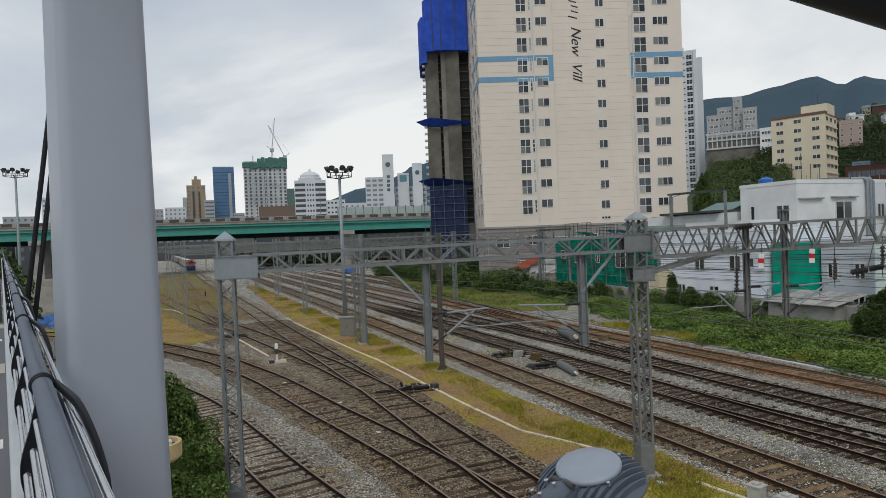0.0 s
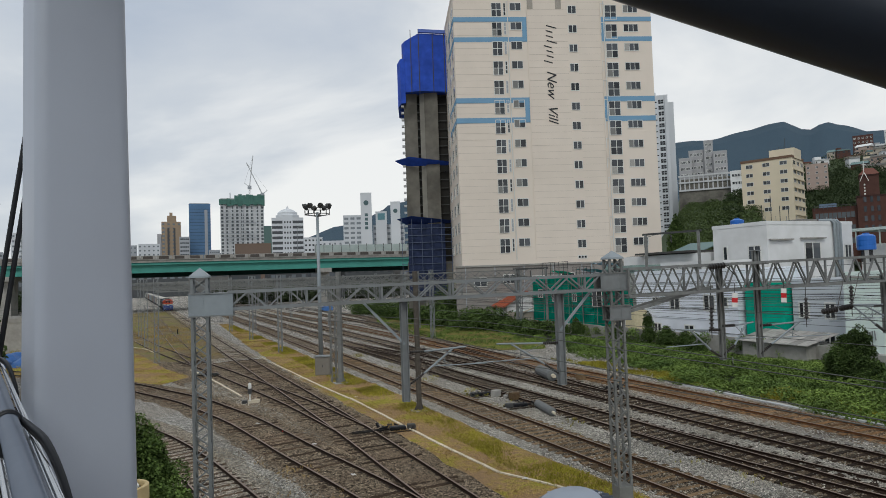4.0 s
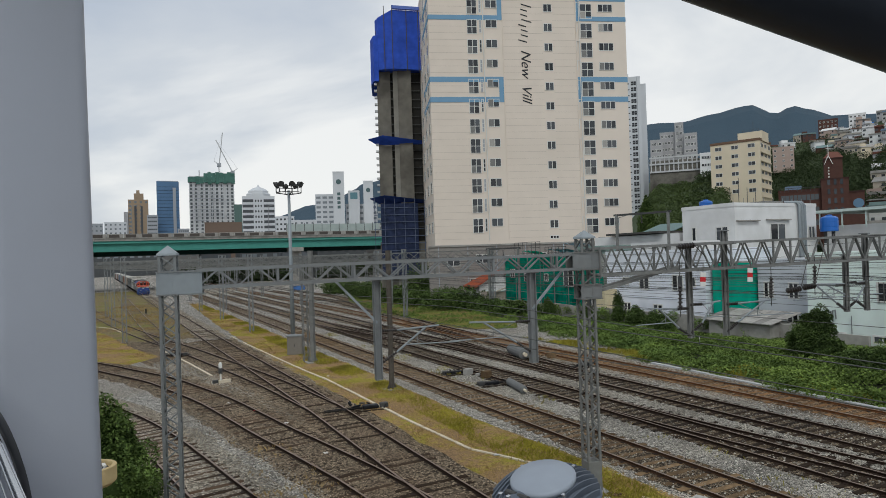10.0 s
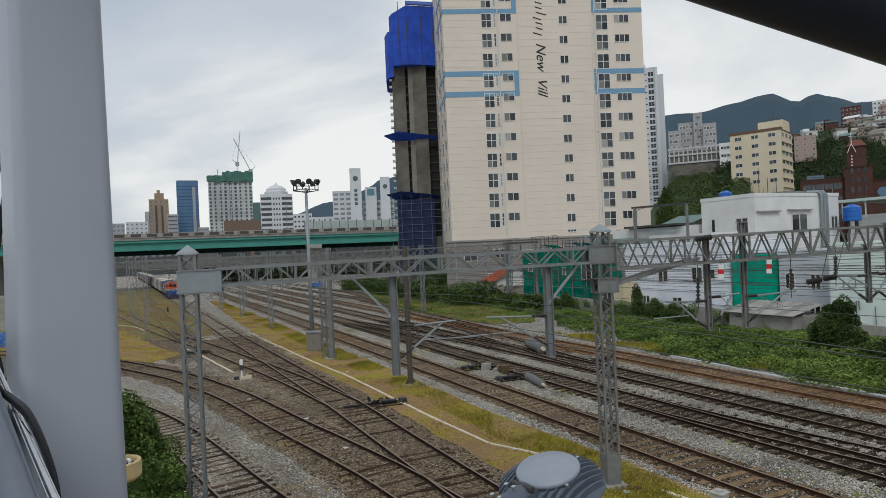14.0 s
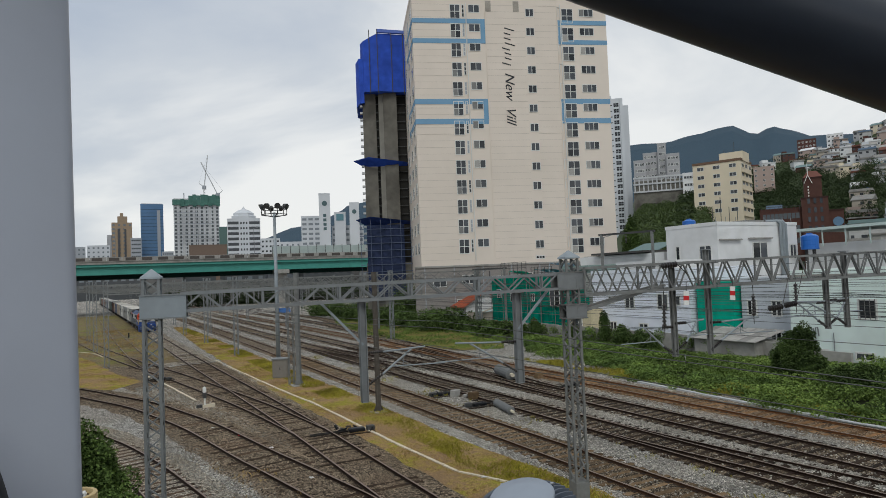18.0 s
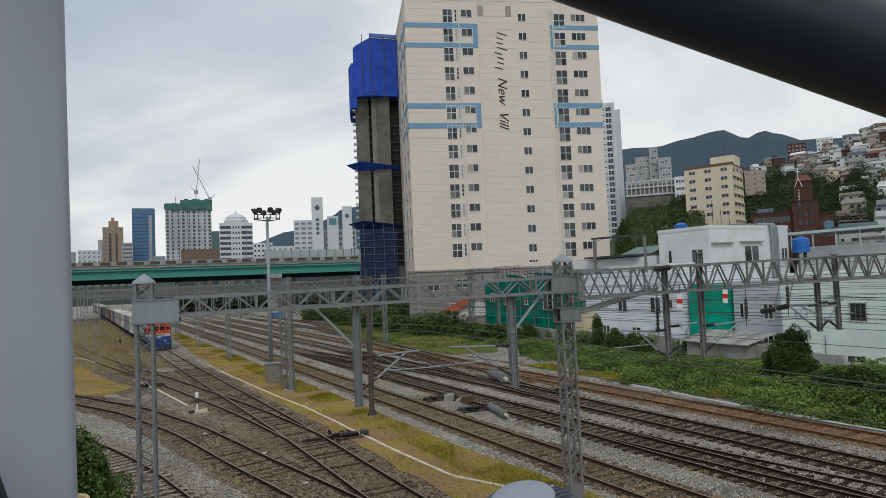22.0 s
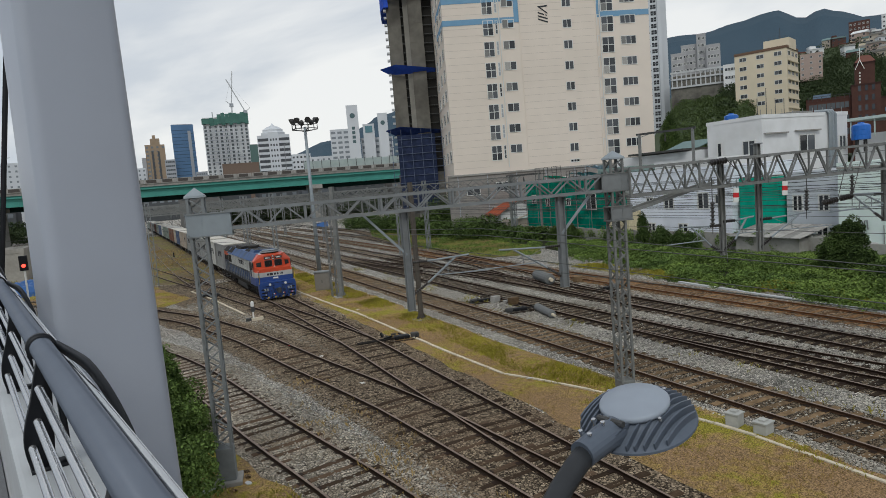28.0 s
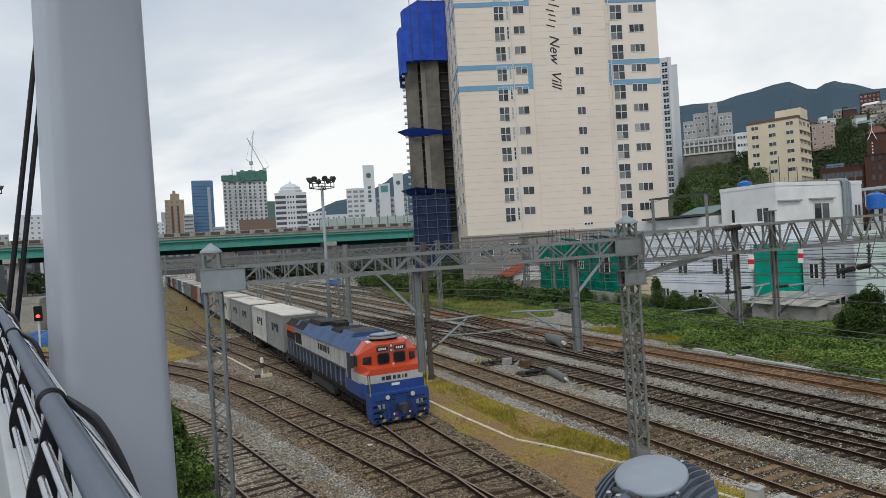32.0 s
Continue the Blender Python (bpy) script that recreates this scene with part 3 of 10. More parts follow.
def sleeper_mesh(name, material, length, width, seed):
    """A sawn sleeper with chamfered top edges, worn ends and two base plates."""
    rnd = random.Random(seed)
    bm = B()
    n = 5
    rings = []
    for i in range(n):
        x = -length / 2 + length * i / (n - 1)
        j = rnd.uniform(-0.012, 0.012)
        w, c = width / 2 + j, 0.025
        rings.append([bm.verts.new((x + (rnd.uniform(-0.03, 0.03) if i in (0, n - 1) else 0), y, z)) for y, z in ((-w, -0.1), (-w, 0.0), (-w + c, 0.022 + j * 0.4), (w - c, 0.022 + j * 0.4), (w, 0.0), (w, -0.1))])
    for a, b in zip(rings, rings[1:]):
        for k in range(6):
            bm.faces.new((a[k], b[k], b[(k + 1) % 6], a[(k + 1) % 6]))
    bm.faces.new(rings[0])
    bm.faces.new(rings[-1][::-1])
    for s in (-0.75, 0.75):
        box(bm, s - 0.15, -0.08, 0.015, s + 0.15, 0.08, 0.033, 1)
    return mesh_of(bm, name, [material, RAIL_RUST])


SLEEPERS = {}


def track(label, pts, sleeper, rail, near, lift=0.0, strip_material=None, length=2.5, bed=1.75, sunk=0.016):
    """A railway track: two rails, sleepers of its own close by, and the far sleepers joined."""
    t = thing("railway_track", label, "railway track", kind="structure")
    path = spline(pts, 1.6)
    for side in (-0.75, 0.75):
        bm = B()
        rings = []
        for i, p in enumerate(path):
            d = (path[min(i + 1, len(path) - 1)] - path[max(i - 1, 0)]).normalized()
            nrm = Vector((d.y, -d.x, 0))
            rings.append([bm.verts.new(p + nrm * (side + x) + Vector((0, 0, 0.014 + lift + z))) for x, z in PROFILE])
        for a, b in zip(rings, rings[1:]):
            for k in range(12):
                bm.faces.new((a[k], a[(k + 1) % 12], b[(k + 1) % 12], b[k])).material_index = 1 if k == 6 else 0
        bm.faces.new(rings[0])
        bm.faces.new(rings[-1][::-1])
        part("rail", bm, [rail, RAIL_TOP], t)
    key = (sleeper.name, length)
    if key not in SLEEPERS:
        SLEEPERS[key] = [sleeper_mesh("sleeper", sleeper, length, 0.21, s) for s in range(5)]
    ties = spline(pts, 0.54)
    rnd = random.Random(len(label))
    far = B()
    for i, p in enumerate(ties[:-1]):
        d = ties[i + 1] - p
        ang = math.degrees(math.atan2(d.y, d.x)) - 90
        m = pose(p.x + rnd.uniform(-0.05, 0.05), p.y, lift * 0.5 - 0.002 + rnd.uniform(-sunk, 0.008), 0, 0, ang + rnd.uniform(-1.2, 1.2))
        if near[0] < p.y < near[1]:
            ob = part("sleeper", rnd.choice(SLEEPERS[key]), None, t)
            ob.matrix_basis = m
        elif -10 < p.y < 150:
            box(far, -length / 2, -0.12, -0.1, length / 2, 0.12, 0.02, 0, m)
    part("far_sleepers", far, SLEEPER_DUSTY, t, kind="stuff")
    if strip_material:
        line = [(q.x, q.y) for q in spline(pts, 2.0)]
        strip("track_bed", [q for q in line if -70 < q[1] <= 62], bed, 0.004 + lift * 0.3, strip_material, "brown oily ballast under a railway track")
        if line[-1][1] > 70:
            strip("track_bed", [q for q in line if 60 < q[1] < 200], bed, 0.003 + lift * 0.3, BALLAST_WARM, "dusty pale brown ballast under a far track")
    return t


# ---- trackside grass ----


def area_points(poly, count, rnd):
    xs, ys = [p[0] for p in poly], [p[1] for p in poly]
    out = []
    while len(out) < count:
        x, y = rnd.uniform(min(xs), max(xs)), rnd.uniform(min(ys), max(ys))
        inside = False
        for (ax, ay), (bx, by) in zip(poly, poly[1:] + poly[:1]):
            if (ay > y) != (by > y) and x < (bx - ax) * (y - ay) / (by - ay) + ax:
                inside = not inside
        if inside:
            out.append((x, y))
    return out


def sheet(name, poly, z, material, label, cell=1.0):
    """A ground patch over a polygon, its edge broken up."""
    bm = B()
    edge = []
    for (ax, ay), (bx, by) in zip(poly, poly[1:] + poly[:1]):
        n = max(2, int(math.hypot(bx - ax, by - ay) / cell))
        for i in range(n):
            x, y = ax + (bx - ax) * i / n, ay + (by - ay) * i / n
            edge.append((x + 0.3 * noise.noise((x * 1.3, y * 1.3, 1)), y + 0.3 * noise.noise((x * 1.3, y * 1.3, 5))))
    f = bm.faces.new([bm.verts.new((x, y, z)) for x, y in edge])
    bmesh.ops.triangulate(bm, faces=[f])
    return solo(name, bm, material, label, "ground", kind="structure")


def grass(name, poly, count, material, label, seed, height=(0.03, 0.11), patch=0.35, thresh=-0.05):
    rnd = random.Random(seed)
    vs, fs = [], []
    for x, y in area_points(poly, count, rnd):
        k = noise.noise((x * patch, y * patch, seed))
        if k < thresh - rnd.random() * 0.25:
            continue
        h = rnd.uniform(*height) * (0.7 + max(k, -0.2))
        for b in range(3):
            a = rnd.uniform(0, 6.283)
            w = rnd.uniform(0.004, 0.011)
            c, s = math.cos(a), math.sin(a)
            lean = rnd.uniform(0.2, 0.9) * h
            ox, oy = x + rnd.uniform(-0.06, 0.06), y + rnd.uniform(-0.06, 0.06)
            i = len(vs)
            vs += [(ox - s * w, oy + c * w, -0.01), (ox + s * w, oy - c * w, -0.01), (ox + c * lean * 0.4 + s * w * 0.7, oy + s * lean * 0.4 - c * w * 0.7, h * 0.7), (ox + c * lean, oy + s * lean, h)]
            fs += [(i, i + 1, i + 2), (i, i + 2, i + 3)]
    me = bpy.data.meshes.new(name)
    me.from_pydata(vs, [], fs)
    me.materials.append(material)
    return tagged(new(name, me), label, "grass", kind="stuff")


MEDIAN = [(10.0, 6), (13.6, 3), (13.9, 14), (13.4, 24), (13.4, 45), (13.2, 75), (12.6, 118), (10.8, 118), (9.7, 75), (9.6, 45), (10.0, 30), (10.1, 18)]
LEFT_PATCH = [(2.6, 53), (0.9, 60), (-0.6, 70), (-3.5, 84), (-6, 76), (-4.5, 58), (-1.5, 53.2), (0.6, 50)]
NEAR_PATCH = [(4.1, 6), (3.3, 11.5), (2.4, 15.5), (1.3, 19), (0.3, 22), (-1.5, 27), (-6, 30), (-6, 6)]
FAR_PATCH = [(29.0, 75), (33, 98), (40, 120), (40, 60), (33, 50), (29, 52)]
sheet("soil_median", MEDIAN, 0.012, SOIL, "dry brown earth strip between the tracks")
sheet("soil_patch", LEFT_PATCH, 0.012, SOIL, "dry earth patch beside a curved track")
sheet("soil_patch", NEAR_PATCH, 0.012, SOIL, "earth bank at the foot of the bridge")
sheet("soil_patch", FAR_PATCH, 0.012, GREEN_TURF, "grassy earth beside the far tracks")
sheet("yard_earth", [(5.6, 30), (7.2, 27), (7.4, 36), (6.0, 48), (4.6, 58), (2.5, 64), (-2, 66), (0.8, 53), (3.6, 41)], 0.007, BALLAST_BROWN, "brown earthy ballast between converging tracks")
sheet("yard_earth", [(2.4, 64), (6.4, 64), (6.0, 110), (4.0, 190), (-30, 190), (-24, 90), (-6, 70)], 0.0065, OLIVE_TURF, "brown earthy ground between the far sidings")
grass("yard_weeds", [(3.0, 66), (6.2, 66), (5.2, 120), (-2, 120), (-8, 90), (-3, 72)], 3500, GRASS, "dry weeds between the far sidings", 21, (0.08, 0.25), 0.2, 0.08)
grass("median_grass", MEDIAN, 26000, GRASS, "dry yellow-green grass on the strip between tracks", 3)
grass("median_weeds", [(11.2, 8), (13.4, 4), (13.7, 14), (13.3, 24), (13.3, 44), (13.0, 74), (12.4, 116), (11.4, 116), (11.6, 44), (11.8, 24)], 30000, GRASS_GREEN, "bright green weeds along the strip between tracks", 5, (0.05, 0.17), 0.3, 0.1)
grass("patch_grass", LEFT_PATCH, 5000, GRASS, "yellowed grass beside a curved track", 7)
grass("bank_grass", NEAR_PATCH, 9000, GRASS_GREEN, "rough grass at the foot of the bridge", 8, (0.06, 0.22), 0.3, -0.1)
grass("far_grass", FAR_PATCH, 5000, LEAF_LIGHT, "bright grass beside the far tracks", 9, (0.15, 0.4))
grass("bank_edge_grass", [(28.9, 6), (31.2, 6), (31.2, 40), (29.4, 44)], 7000, GRASS_GREEN, "pale grass along the foot of the bank", 17, (0.08, 0.3), 0.4, -0.1)
grass("ballast_weeds", [(3.5, 10), (7.0, 8), (5.5, 25), (3.6, 26)], 700, GRASS, "sparse weeds growing through ballast", 11, (0.05, 0.18), 0.5, 0.2)
grass("ballast_weeds", [(16.6, 8), (18.2, 8), (18.2, 60), (16.6, 60)], 900, GRASS_GREEN, "sparse weeds growing through ballast", 12, (0.05, 0.18), 0.5, 0.25)

# ---- foliage ----


def leaves(lumps, count, size, seed, hole=0.0):
    """Vertices and faces of small leaves spread over and inside rounded lumps (x, y, z, rx, ry, rz)."""
    rnd = random.Random(seed)
    vs, fs = [], []
    weight = [l[3] * l[4] + l[4] * l[5] + l[3] * l[5] for l in lumps]
    for _ in range(count):
        x, y, z, rx, ry, rz = rnd.choices(lumps, weight)[0]
        u, a = rnd.uniform(-0.55, 1), rnd.uniform(0, 6.283)
        s = math.sqrt(1 - u * u)
        d = Vector((s * math.cos(a), s * math.sin(a), u))
        k = 1 + 0.28 * noise.noise((d.x * 2.3 + x, d.y * 2.3 + y, d.z * 2.3)) + rnd.uniform(-0.22, 0.10)
        p = Vector((x + d.x * rx * k, y + d.y * ry * k, z + d.z * rz * k))
        if p.z < 0.01:
            p.z = rnd.uniform(0.01, 0.15)
        q = Euler((rnd.uniform(-1, 1), rnd.uniform(-1, 1), rnd.uniform(0, 6.28))).to_matrix()
        w = size * rnd.uniform(0.6, 1.4)
        i = len(vs)
        for cx, cy, cz in ((-0.5, 0, 0), (0, -0.33, 0.08), (0.6, 0, -0.05), (0, 0.33, 0.08)):
            vs.append(p + q @ Vector((cx * w, cy * w, cz * w)))
        fs.append((i, i + 1, i + 2, i + 3))
    return vs, fs


def leaf_mesh(name, lumps, count, size, seed, material):
    vs, fs = leaves(lumps, count, size, seed)
    me = bpy.data.meshes.new(name)
    me.from_pydata(vs, [], fs)
    me.materials.append(material)
    return me


def sprays(lumps, count, seed, size=(0.16, 0.38)):
    """Small sprays of twigs that break the outline of the large lumps."""
    rnd = random.Random(seed)
    out = list(lumps)
    for _ in range(count):
        x, y, z, rx, ry, rz = rnd.choice(lumps)
        u, a = rnd.uniform(-0.5, 1), rnd.uniform(0, 6.283)
        q, k, r = math.sqrt(1 - u * u), rnd.uniform(0.85, 1.1), rnd.uniform(*size)
        out.append((x + rx * q * math.cos(a) * k, y + ry * q * math.sin(a) * k, max(0.1, z + rz * u * k), r, r, r * rnd.uniform(0.6, 1.3)))
    return out


def bush(label, x, y, lumps, count, size, seed, material, name="bush", category="bush", trunk=0.0, twigs=0):
    t = thing(name, label, category, pose(x, y, 0))
    part("crown", leaf_mesh("crown", sprays(lumps, twigs, seed) if twigs else lumps, count, size, seed, material), None, t)
    core = B()
    for cx, cy, cz, rx, ry, rz in lumps:
        lathe(core, [(0.1, max(cz - rz * 0.7, 0.02)), (min(rx, ry) * 0.7, max(cz - rz * 0.3, 0.05)), (min(rx, ry) * 0.72, cz + rz * 0.1), (min(rx, ry) * 0.45, cz + rz * 0.55), (0.05, cz + rz * 0.72)], 9, Matrix.Translation((cx, cy, 0)))
    part("inner_branch", core, LEAF, t)
    bm = B()
    rnd = random.Random(seed)
    for cx, cy, cz, rx, ry, rz in lumps[:4]:
        tube(bm, (cx * 0.3, cy * 0.3, 0), (cx, cy, cz), 0.05 + 0.03 * trunk, 0.02, 7)
    part("stem", bm, BARK, t)
    return t

# ---- trackside things ----


def trough(name, pts, w, z0, z1, material, label, piece=1.0, gaps=0.04, skip=()):
    """A line of concrete trough covers, each piece on its own."""
    t = thing(name, label, "cable trough", kind="structure")
    path = spline(pts, piece)
    rnd = random.Random(len(path))
    for i in range(len(path) - 1):
        if i in skip:
            continue
        a, b = path[i], path[i + 1]
        d = b - a
        bm = B()
        j = rnd.uniform(-0.015, 0.015)
        box(bm, 0, -w / 2 + j, z0, d.length - gaps, w / 2 + j, z1 + rnd.uniform(-0.015, 0.01))
        ob = part("cover", bm, material, t)
        ob.matrix_basis = pose(a.x, a.y, 0, 0, 0, math.degrees(math.atan2(d.y, d.x)))
    return t


trough("cable_trough", [(9.3, 62), (9.7, 52), (10.25, 41), (10.6, 36), (10.8, 28.5), (10.85, 25.5), (11.0, 22.2), (11.12, 19.3)], 0.13, -0.02, 0.06, CONC_WHITE, "chalky white concrete cable trough lying in dry grass", 1.2, 0.03, (2, 3))
trough("cable_trough", [(11.12, 20.0), (11.7, 18.6), (12.4, 16.6), (13.0, 14.9)], 0.1, -0.02, 0.05, CONC_WHITE, "thin white cable trough crossing the grass", 1.2)
trough("cable_trough", [(13.0, 13.6), (13.3, 11.5), (13.35, 9.4), (13.45, 5), (13.5, -2)], 0.11, -0.02, 0.045, CONC_WHITE, "thin white cable trough beside the ballast", 1.2)
trough("cable_trough", [(28.9, 29), (28.6, 24), (28.4, 19.9), (28.2, 14), (28.2, 2)], 0.2, -0.02, 0.08, CONC_PALE, "pale concrete trough along the foot of the bank", 1.5)
trough("cable_trough", [(2.9, 57), (3.9, 50.7), (4.6, 45), (5.0, 41.4)], 0.13, -0.02, 0.06, CONC_WHITE, "white cable trough running to a ground signal", 1.3)
trough("cable_trough", [(-2.6, 84), (-0.8, 80), (0.3, 74)], 0.14, -0.02, 0.06, CONC_WHITE, "white cable trough beside a curved track", 1.6)


def lattice(parent, p, q, w, h, panel, chord, brace, material, each=True, up=(0, 0, 1)):
    """A box lattice from p to q: four angle chords and zigzag bracing on every face, each bar a part when each is true."""
    p, q = Vector(p), Vector(q)
    d = q - p
    n = d.normalized()
    up = Vector(up)
    side = n.cross(up).normalized()
    up = side.cross(n).normalized()
    L = d.length
    corners = [side * (w / 2) + up * (h / 2), -side * (w / 2) + up * (h / 2), -side * (w / 2) - up * (h / 2), side * (w / 2) - up * (h / 2)]
    joined = B()
    for c in corners:
        bm = B() if each else joined
        bar(bm, p + c, q + c, chord, chord)
        if each:
            part("chord", bm, material, parent)
    k = max(2, round(L / panel))
    for f in range(4):
        a, b = corners[f], corners[(f + 1) % 4]
        for i in range(k):
            s, e = p + n * (L * i / k), p + n * (L * (i + 1) / k)
            x, y = (s + a, e + b) if i % 2 == 0 else (s + b, e + a)
            bm = B() if each else joined
            bar(bm, x, y, brace, brace * 0.7)
            if each:
                part("brace", bm, material, parent)
    if not each:
        part("lattice", joined, material, parent)


def bolts(bm, pts, r=0.012, out=(0, -1, 0)):
    o = Vector(out)
    for p in pts:
        tube(bm, Vector(p), Vector(p) + o * 0.014, r, seg=6)
    return bm


GA, GD = Vector((1.2, 16.8, 0)), Vector((0.9806, -0.1961, 0))


def on_gantry(s, z, off=0.0):
    """A place s metres along the near gantry, at height z; off: metres towards the bridge."""
    v = GA + GD * s + Vector((GD.y, -GD.x, 0)) * off
    return Vector((v.x, v.y, z))


GROT = math.degrees(math.atan2(GD.y, GD.x))


def gantry_mast(label, s, width, top, plates, dark=False):
    o = on_gantry(s, 0)
    t = thing("catenary_mast", label, "catenary mast", pose(o.x, o.y, 0, 0, 0, GROT))
    steel = STEEL_DULL if dark else STEEL_GREY
    bm = B()
    box(bm, -width * 0.9, -width * 0.9, -0.1, width * 0.9, width * 0.9, 0.12)
    bevel(bm, 0.02, 1)
    part("foundation", bm, CONCRETE, t, "low concrete foundation block")
    rnd = random.Random(int(s * 10) + 7)
    for k in range(9):
        a = rnd.uniform(0, 6.283)
        d = width * rnd.uniform(1.1, 1.9)
        bm = B()
        h, w = rnd.uniform(0.03, 0.09), rnd.uniform(0.06, 0.2)
        n = rnd.choice((4, 5, 6))
        extrude_poly(bm, [(w * math.cos(q * 6.283 / n) * rnd.uniform(0.7, 1.1), 0.6 * w * math.sin(q * 6.283 / n) * rnd.uniform(0.7, 1.1)) for q in range(n)], 0.0, h, pose(d * math.cos(a), d * math.sin(a), 0, 0, 0, rnd.uniform(0, 180)))
        part("rubble", bm, CONC_PALE if k % 3 else BALLAST_RUST, t)
    bm = B()
    box(bm, -width * 0.55, -width * 0.55, 0.12, width * 0.55, width * 0.55, 0.95)
    bevel(bm, 0.01, 1)
    part("base_box", bm, steel, t)
    lattice(t, (0, 0, 0.95), (0, 0, top - 0.25), width - 0.03, width - 0.03, 0.27, 0.062, 0.042, steel, up=(0, 1, 0))
    for z0, z1, x0, x1 in plates:
        bm = B()
        box(bm, x0, -width / 2 - 0.03, z0, x1, -width / 2 - 0.014, z1)
        bolts(bm, [(x, -width / 2 - 0.03, z) for x in np.linspace(x0 + 0.04, x1 - 0.04, 16) for z in (z0 + 0.035, z1 - 0.035)])
        bolts(bm, [(x, -width / 2 - 0.03, z) for x in (x0 + 0.04, 0.1, x1 - 0.04) for z in np.linspace(z0 + 0.07, z1 - 0.07, 7)])
        part("gusset_plate", bm, STEEL_LIGHT if not dark else STEEL_GREY, t, "riveted grey gusset plate")
        bm = B()
        box(bm, x0, width / 2 + 0.014, z0, x1, width / 2 + 0.03, z1)
        part("gusset_plate", bm, steel, t)
        bm = B()
        box(bm, x0 - 0.01, -width / 2 - 0.05, z1, x1 + 0.02, width / 2 + 0.05, z1 + 0.03)
        part("flange", bm, steel, t)
        bm = B()
        box(bm, x0 - 0.01, -width / 2 - 0.05, z0 - 0.03, x1 + 0.02, width / 2 + 0.05, z0)
        part("flange", bm, steel, t)
    bm = B()
    w = width * 0.62
    vs = faces(bm, [(-w, -w, top - 0.25), (w, -w, top - 0.25), (w, w, top - 0.25), (-w, w, top - 0.25), (-w * 0.96, -w * 0.96, top - 0.2), (w * 0.96, -w * 0.96, top - 0.2), (w * 0.96, w * 0.96, top - 0.2), (-w * 0.96, w * 0.96, top - 0.2)], [(0, 3, 2, 1), (0, 1, 5, 4), (1, 2, 6, 5), (2, 3, 7, 6), (3, 0, 4, 7)])
    tip = bm.verts.new((0, 0, top))
    for i in range(4):
        bm.faces.new((vs[4 + i], vs[4 + (i + 1) % 4], tip))
    part("cap", bm, STEEL_LIGHT, t, "pale pyramid cap")
    return t


gantry_mast("grey lattice steel catenary mast with bolted plates and pyramid cap", -0.1, 0.38, 7.45, [(6.27, 6.79, -0.25, 0.78)])
gantry_mast("weathered lattice steel catenary mast on a concrete block", 11.1, 0.39, 7.6, [(6.47, 6.94, -0.5, 0.34), (5.63, 6.0, -0.26, 0.4)], True)

def truss(parent, s0, z0, s1, z1, depth, height, panel, chord, brace, material, every=2):
    """A gantry beam: four chords, zigzag diagonals on its two faces, ties across top and bottom, some uprights."""
    at = lambda s, up, off: on_gantry(s, z0 + (z1 - z0) * (s - s0) / (s1 - s0) + up * height / 2, off * depth / 2)
    for up in (-1, 1):
        for off in (-1, 1):
            bm = B()
            bar(bm, at(s0, up, off), at(s1, up, off), chord, chord)
            part("chord", bm, material, parent)
    n = round((s1 - s0) / panel)
    for i in range(n):
        a, b = s0 + (s1 - s0) * i / n, s0 + (s1 - s0) * (i + 1) / n
        up = 1 if i % 2 else -1
        for off in (-1, 1):
            bm = B()
            bar(bm, at(a, up, off), at(b, -up, off), brace, brace * 0.6)
            part("diagonal", bm, material, parent)
        bm = B()
        bar(bm, at(a, up, -1), at(a, up, 1), brace * 0.8, brace * 0.5)
        part("tie", bm, material, parent)
        if i % 2:
            bm = B()
            bar(bm, at(a, up, -1), at(b, up, 1), brace * 0.7, brace * 0.4)
            part("lacing", bm, material, parent)
        if i % (2 * every) == 0:
            for off in (-1, 1):
                bm = B()
                bar(bm, at(a, -1, off), at(a, 1, off), brace)
                part("upright", bm, material, parent)


girder = thing("gantry_beam", "grey lattice steel gantry beam carried by two masts", "gantry beam", pose(0, 0, 0))
truss(girder, 0.55, 6.61, 10.6, 6.70, 0.36, 0.42, 0.47, 0.075, 0.055, STEEL_GREY)
girder_r = thing("gantry_beam", "weathered lattice gantry beam over the main tracks", "gantry beam", pose(0, 0, 0))
truss(girder_r, 11.4, 6.66, 33.0, 6.98, 0.7, 0.78, 0.375, 0.075, 0.05, STEEL_DULL, 3)
for off in (-0.2, 0.2):
    bm = B()
    bar(bm, on_gantry(11.5, 5.85, off), on_gantry(14.2, 6.45, off), 0.08)
    part("haunch_strut", bm, STEEL_DULL, girder_r)


def drop_post(label, s, z0, z1, r, material, brace_to, offset=0.0):
    t = thing("drop_post", label, "drop post", pose(*on_gantry(s, 0, offset)))
    bm = B()
    box(bm, -r, -r * 0.9, z0, -r + 0.02, r * 0.9, z1)
    box(bm, r - 0.02, -r * 0.9, z0, r, r * 0.9, z1)
    box(bm, -r, -0.012, z0, r, 0.012, z1)
    box(bm, -r, -r * 0.9, z0 - 0.012, r, r * 0.9, z0)
    part("post", bm, material, t)
    bm = B()
    box(bm, -r * 1.6, -r * 1.6, z1 - 0.03, r * 1.6, r * 1.6, z1)
    part("clamp_plate", bm, STEEL_GREY, t)
    if brace_to:
        bm = B()
        bar(bm, (0, 0, brace_to[1]), (brace_to[0], -brace_to[0] * 0.2, z1), 0.06)
        part("knee_brace", bm, STEEL_LIGHT, t)
    return t


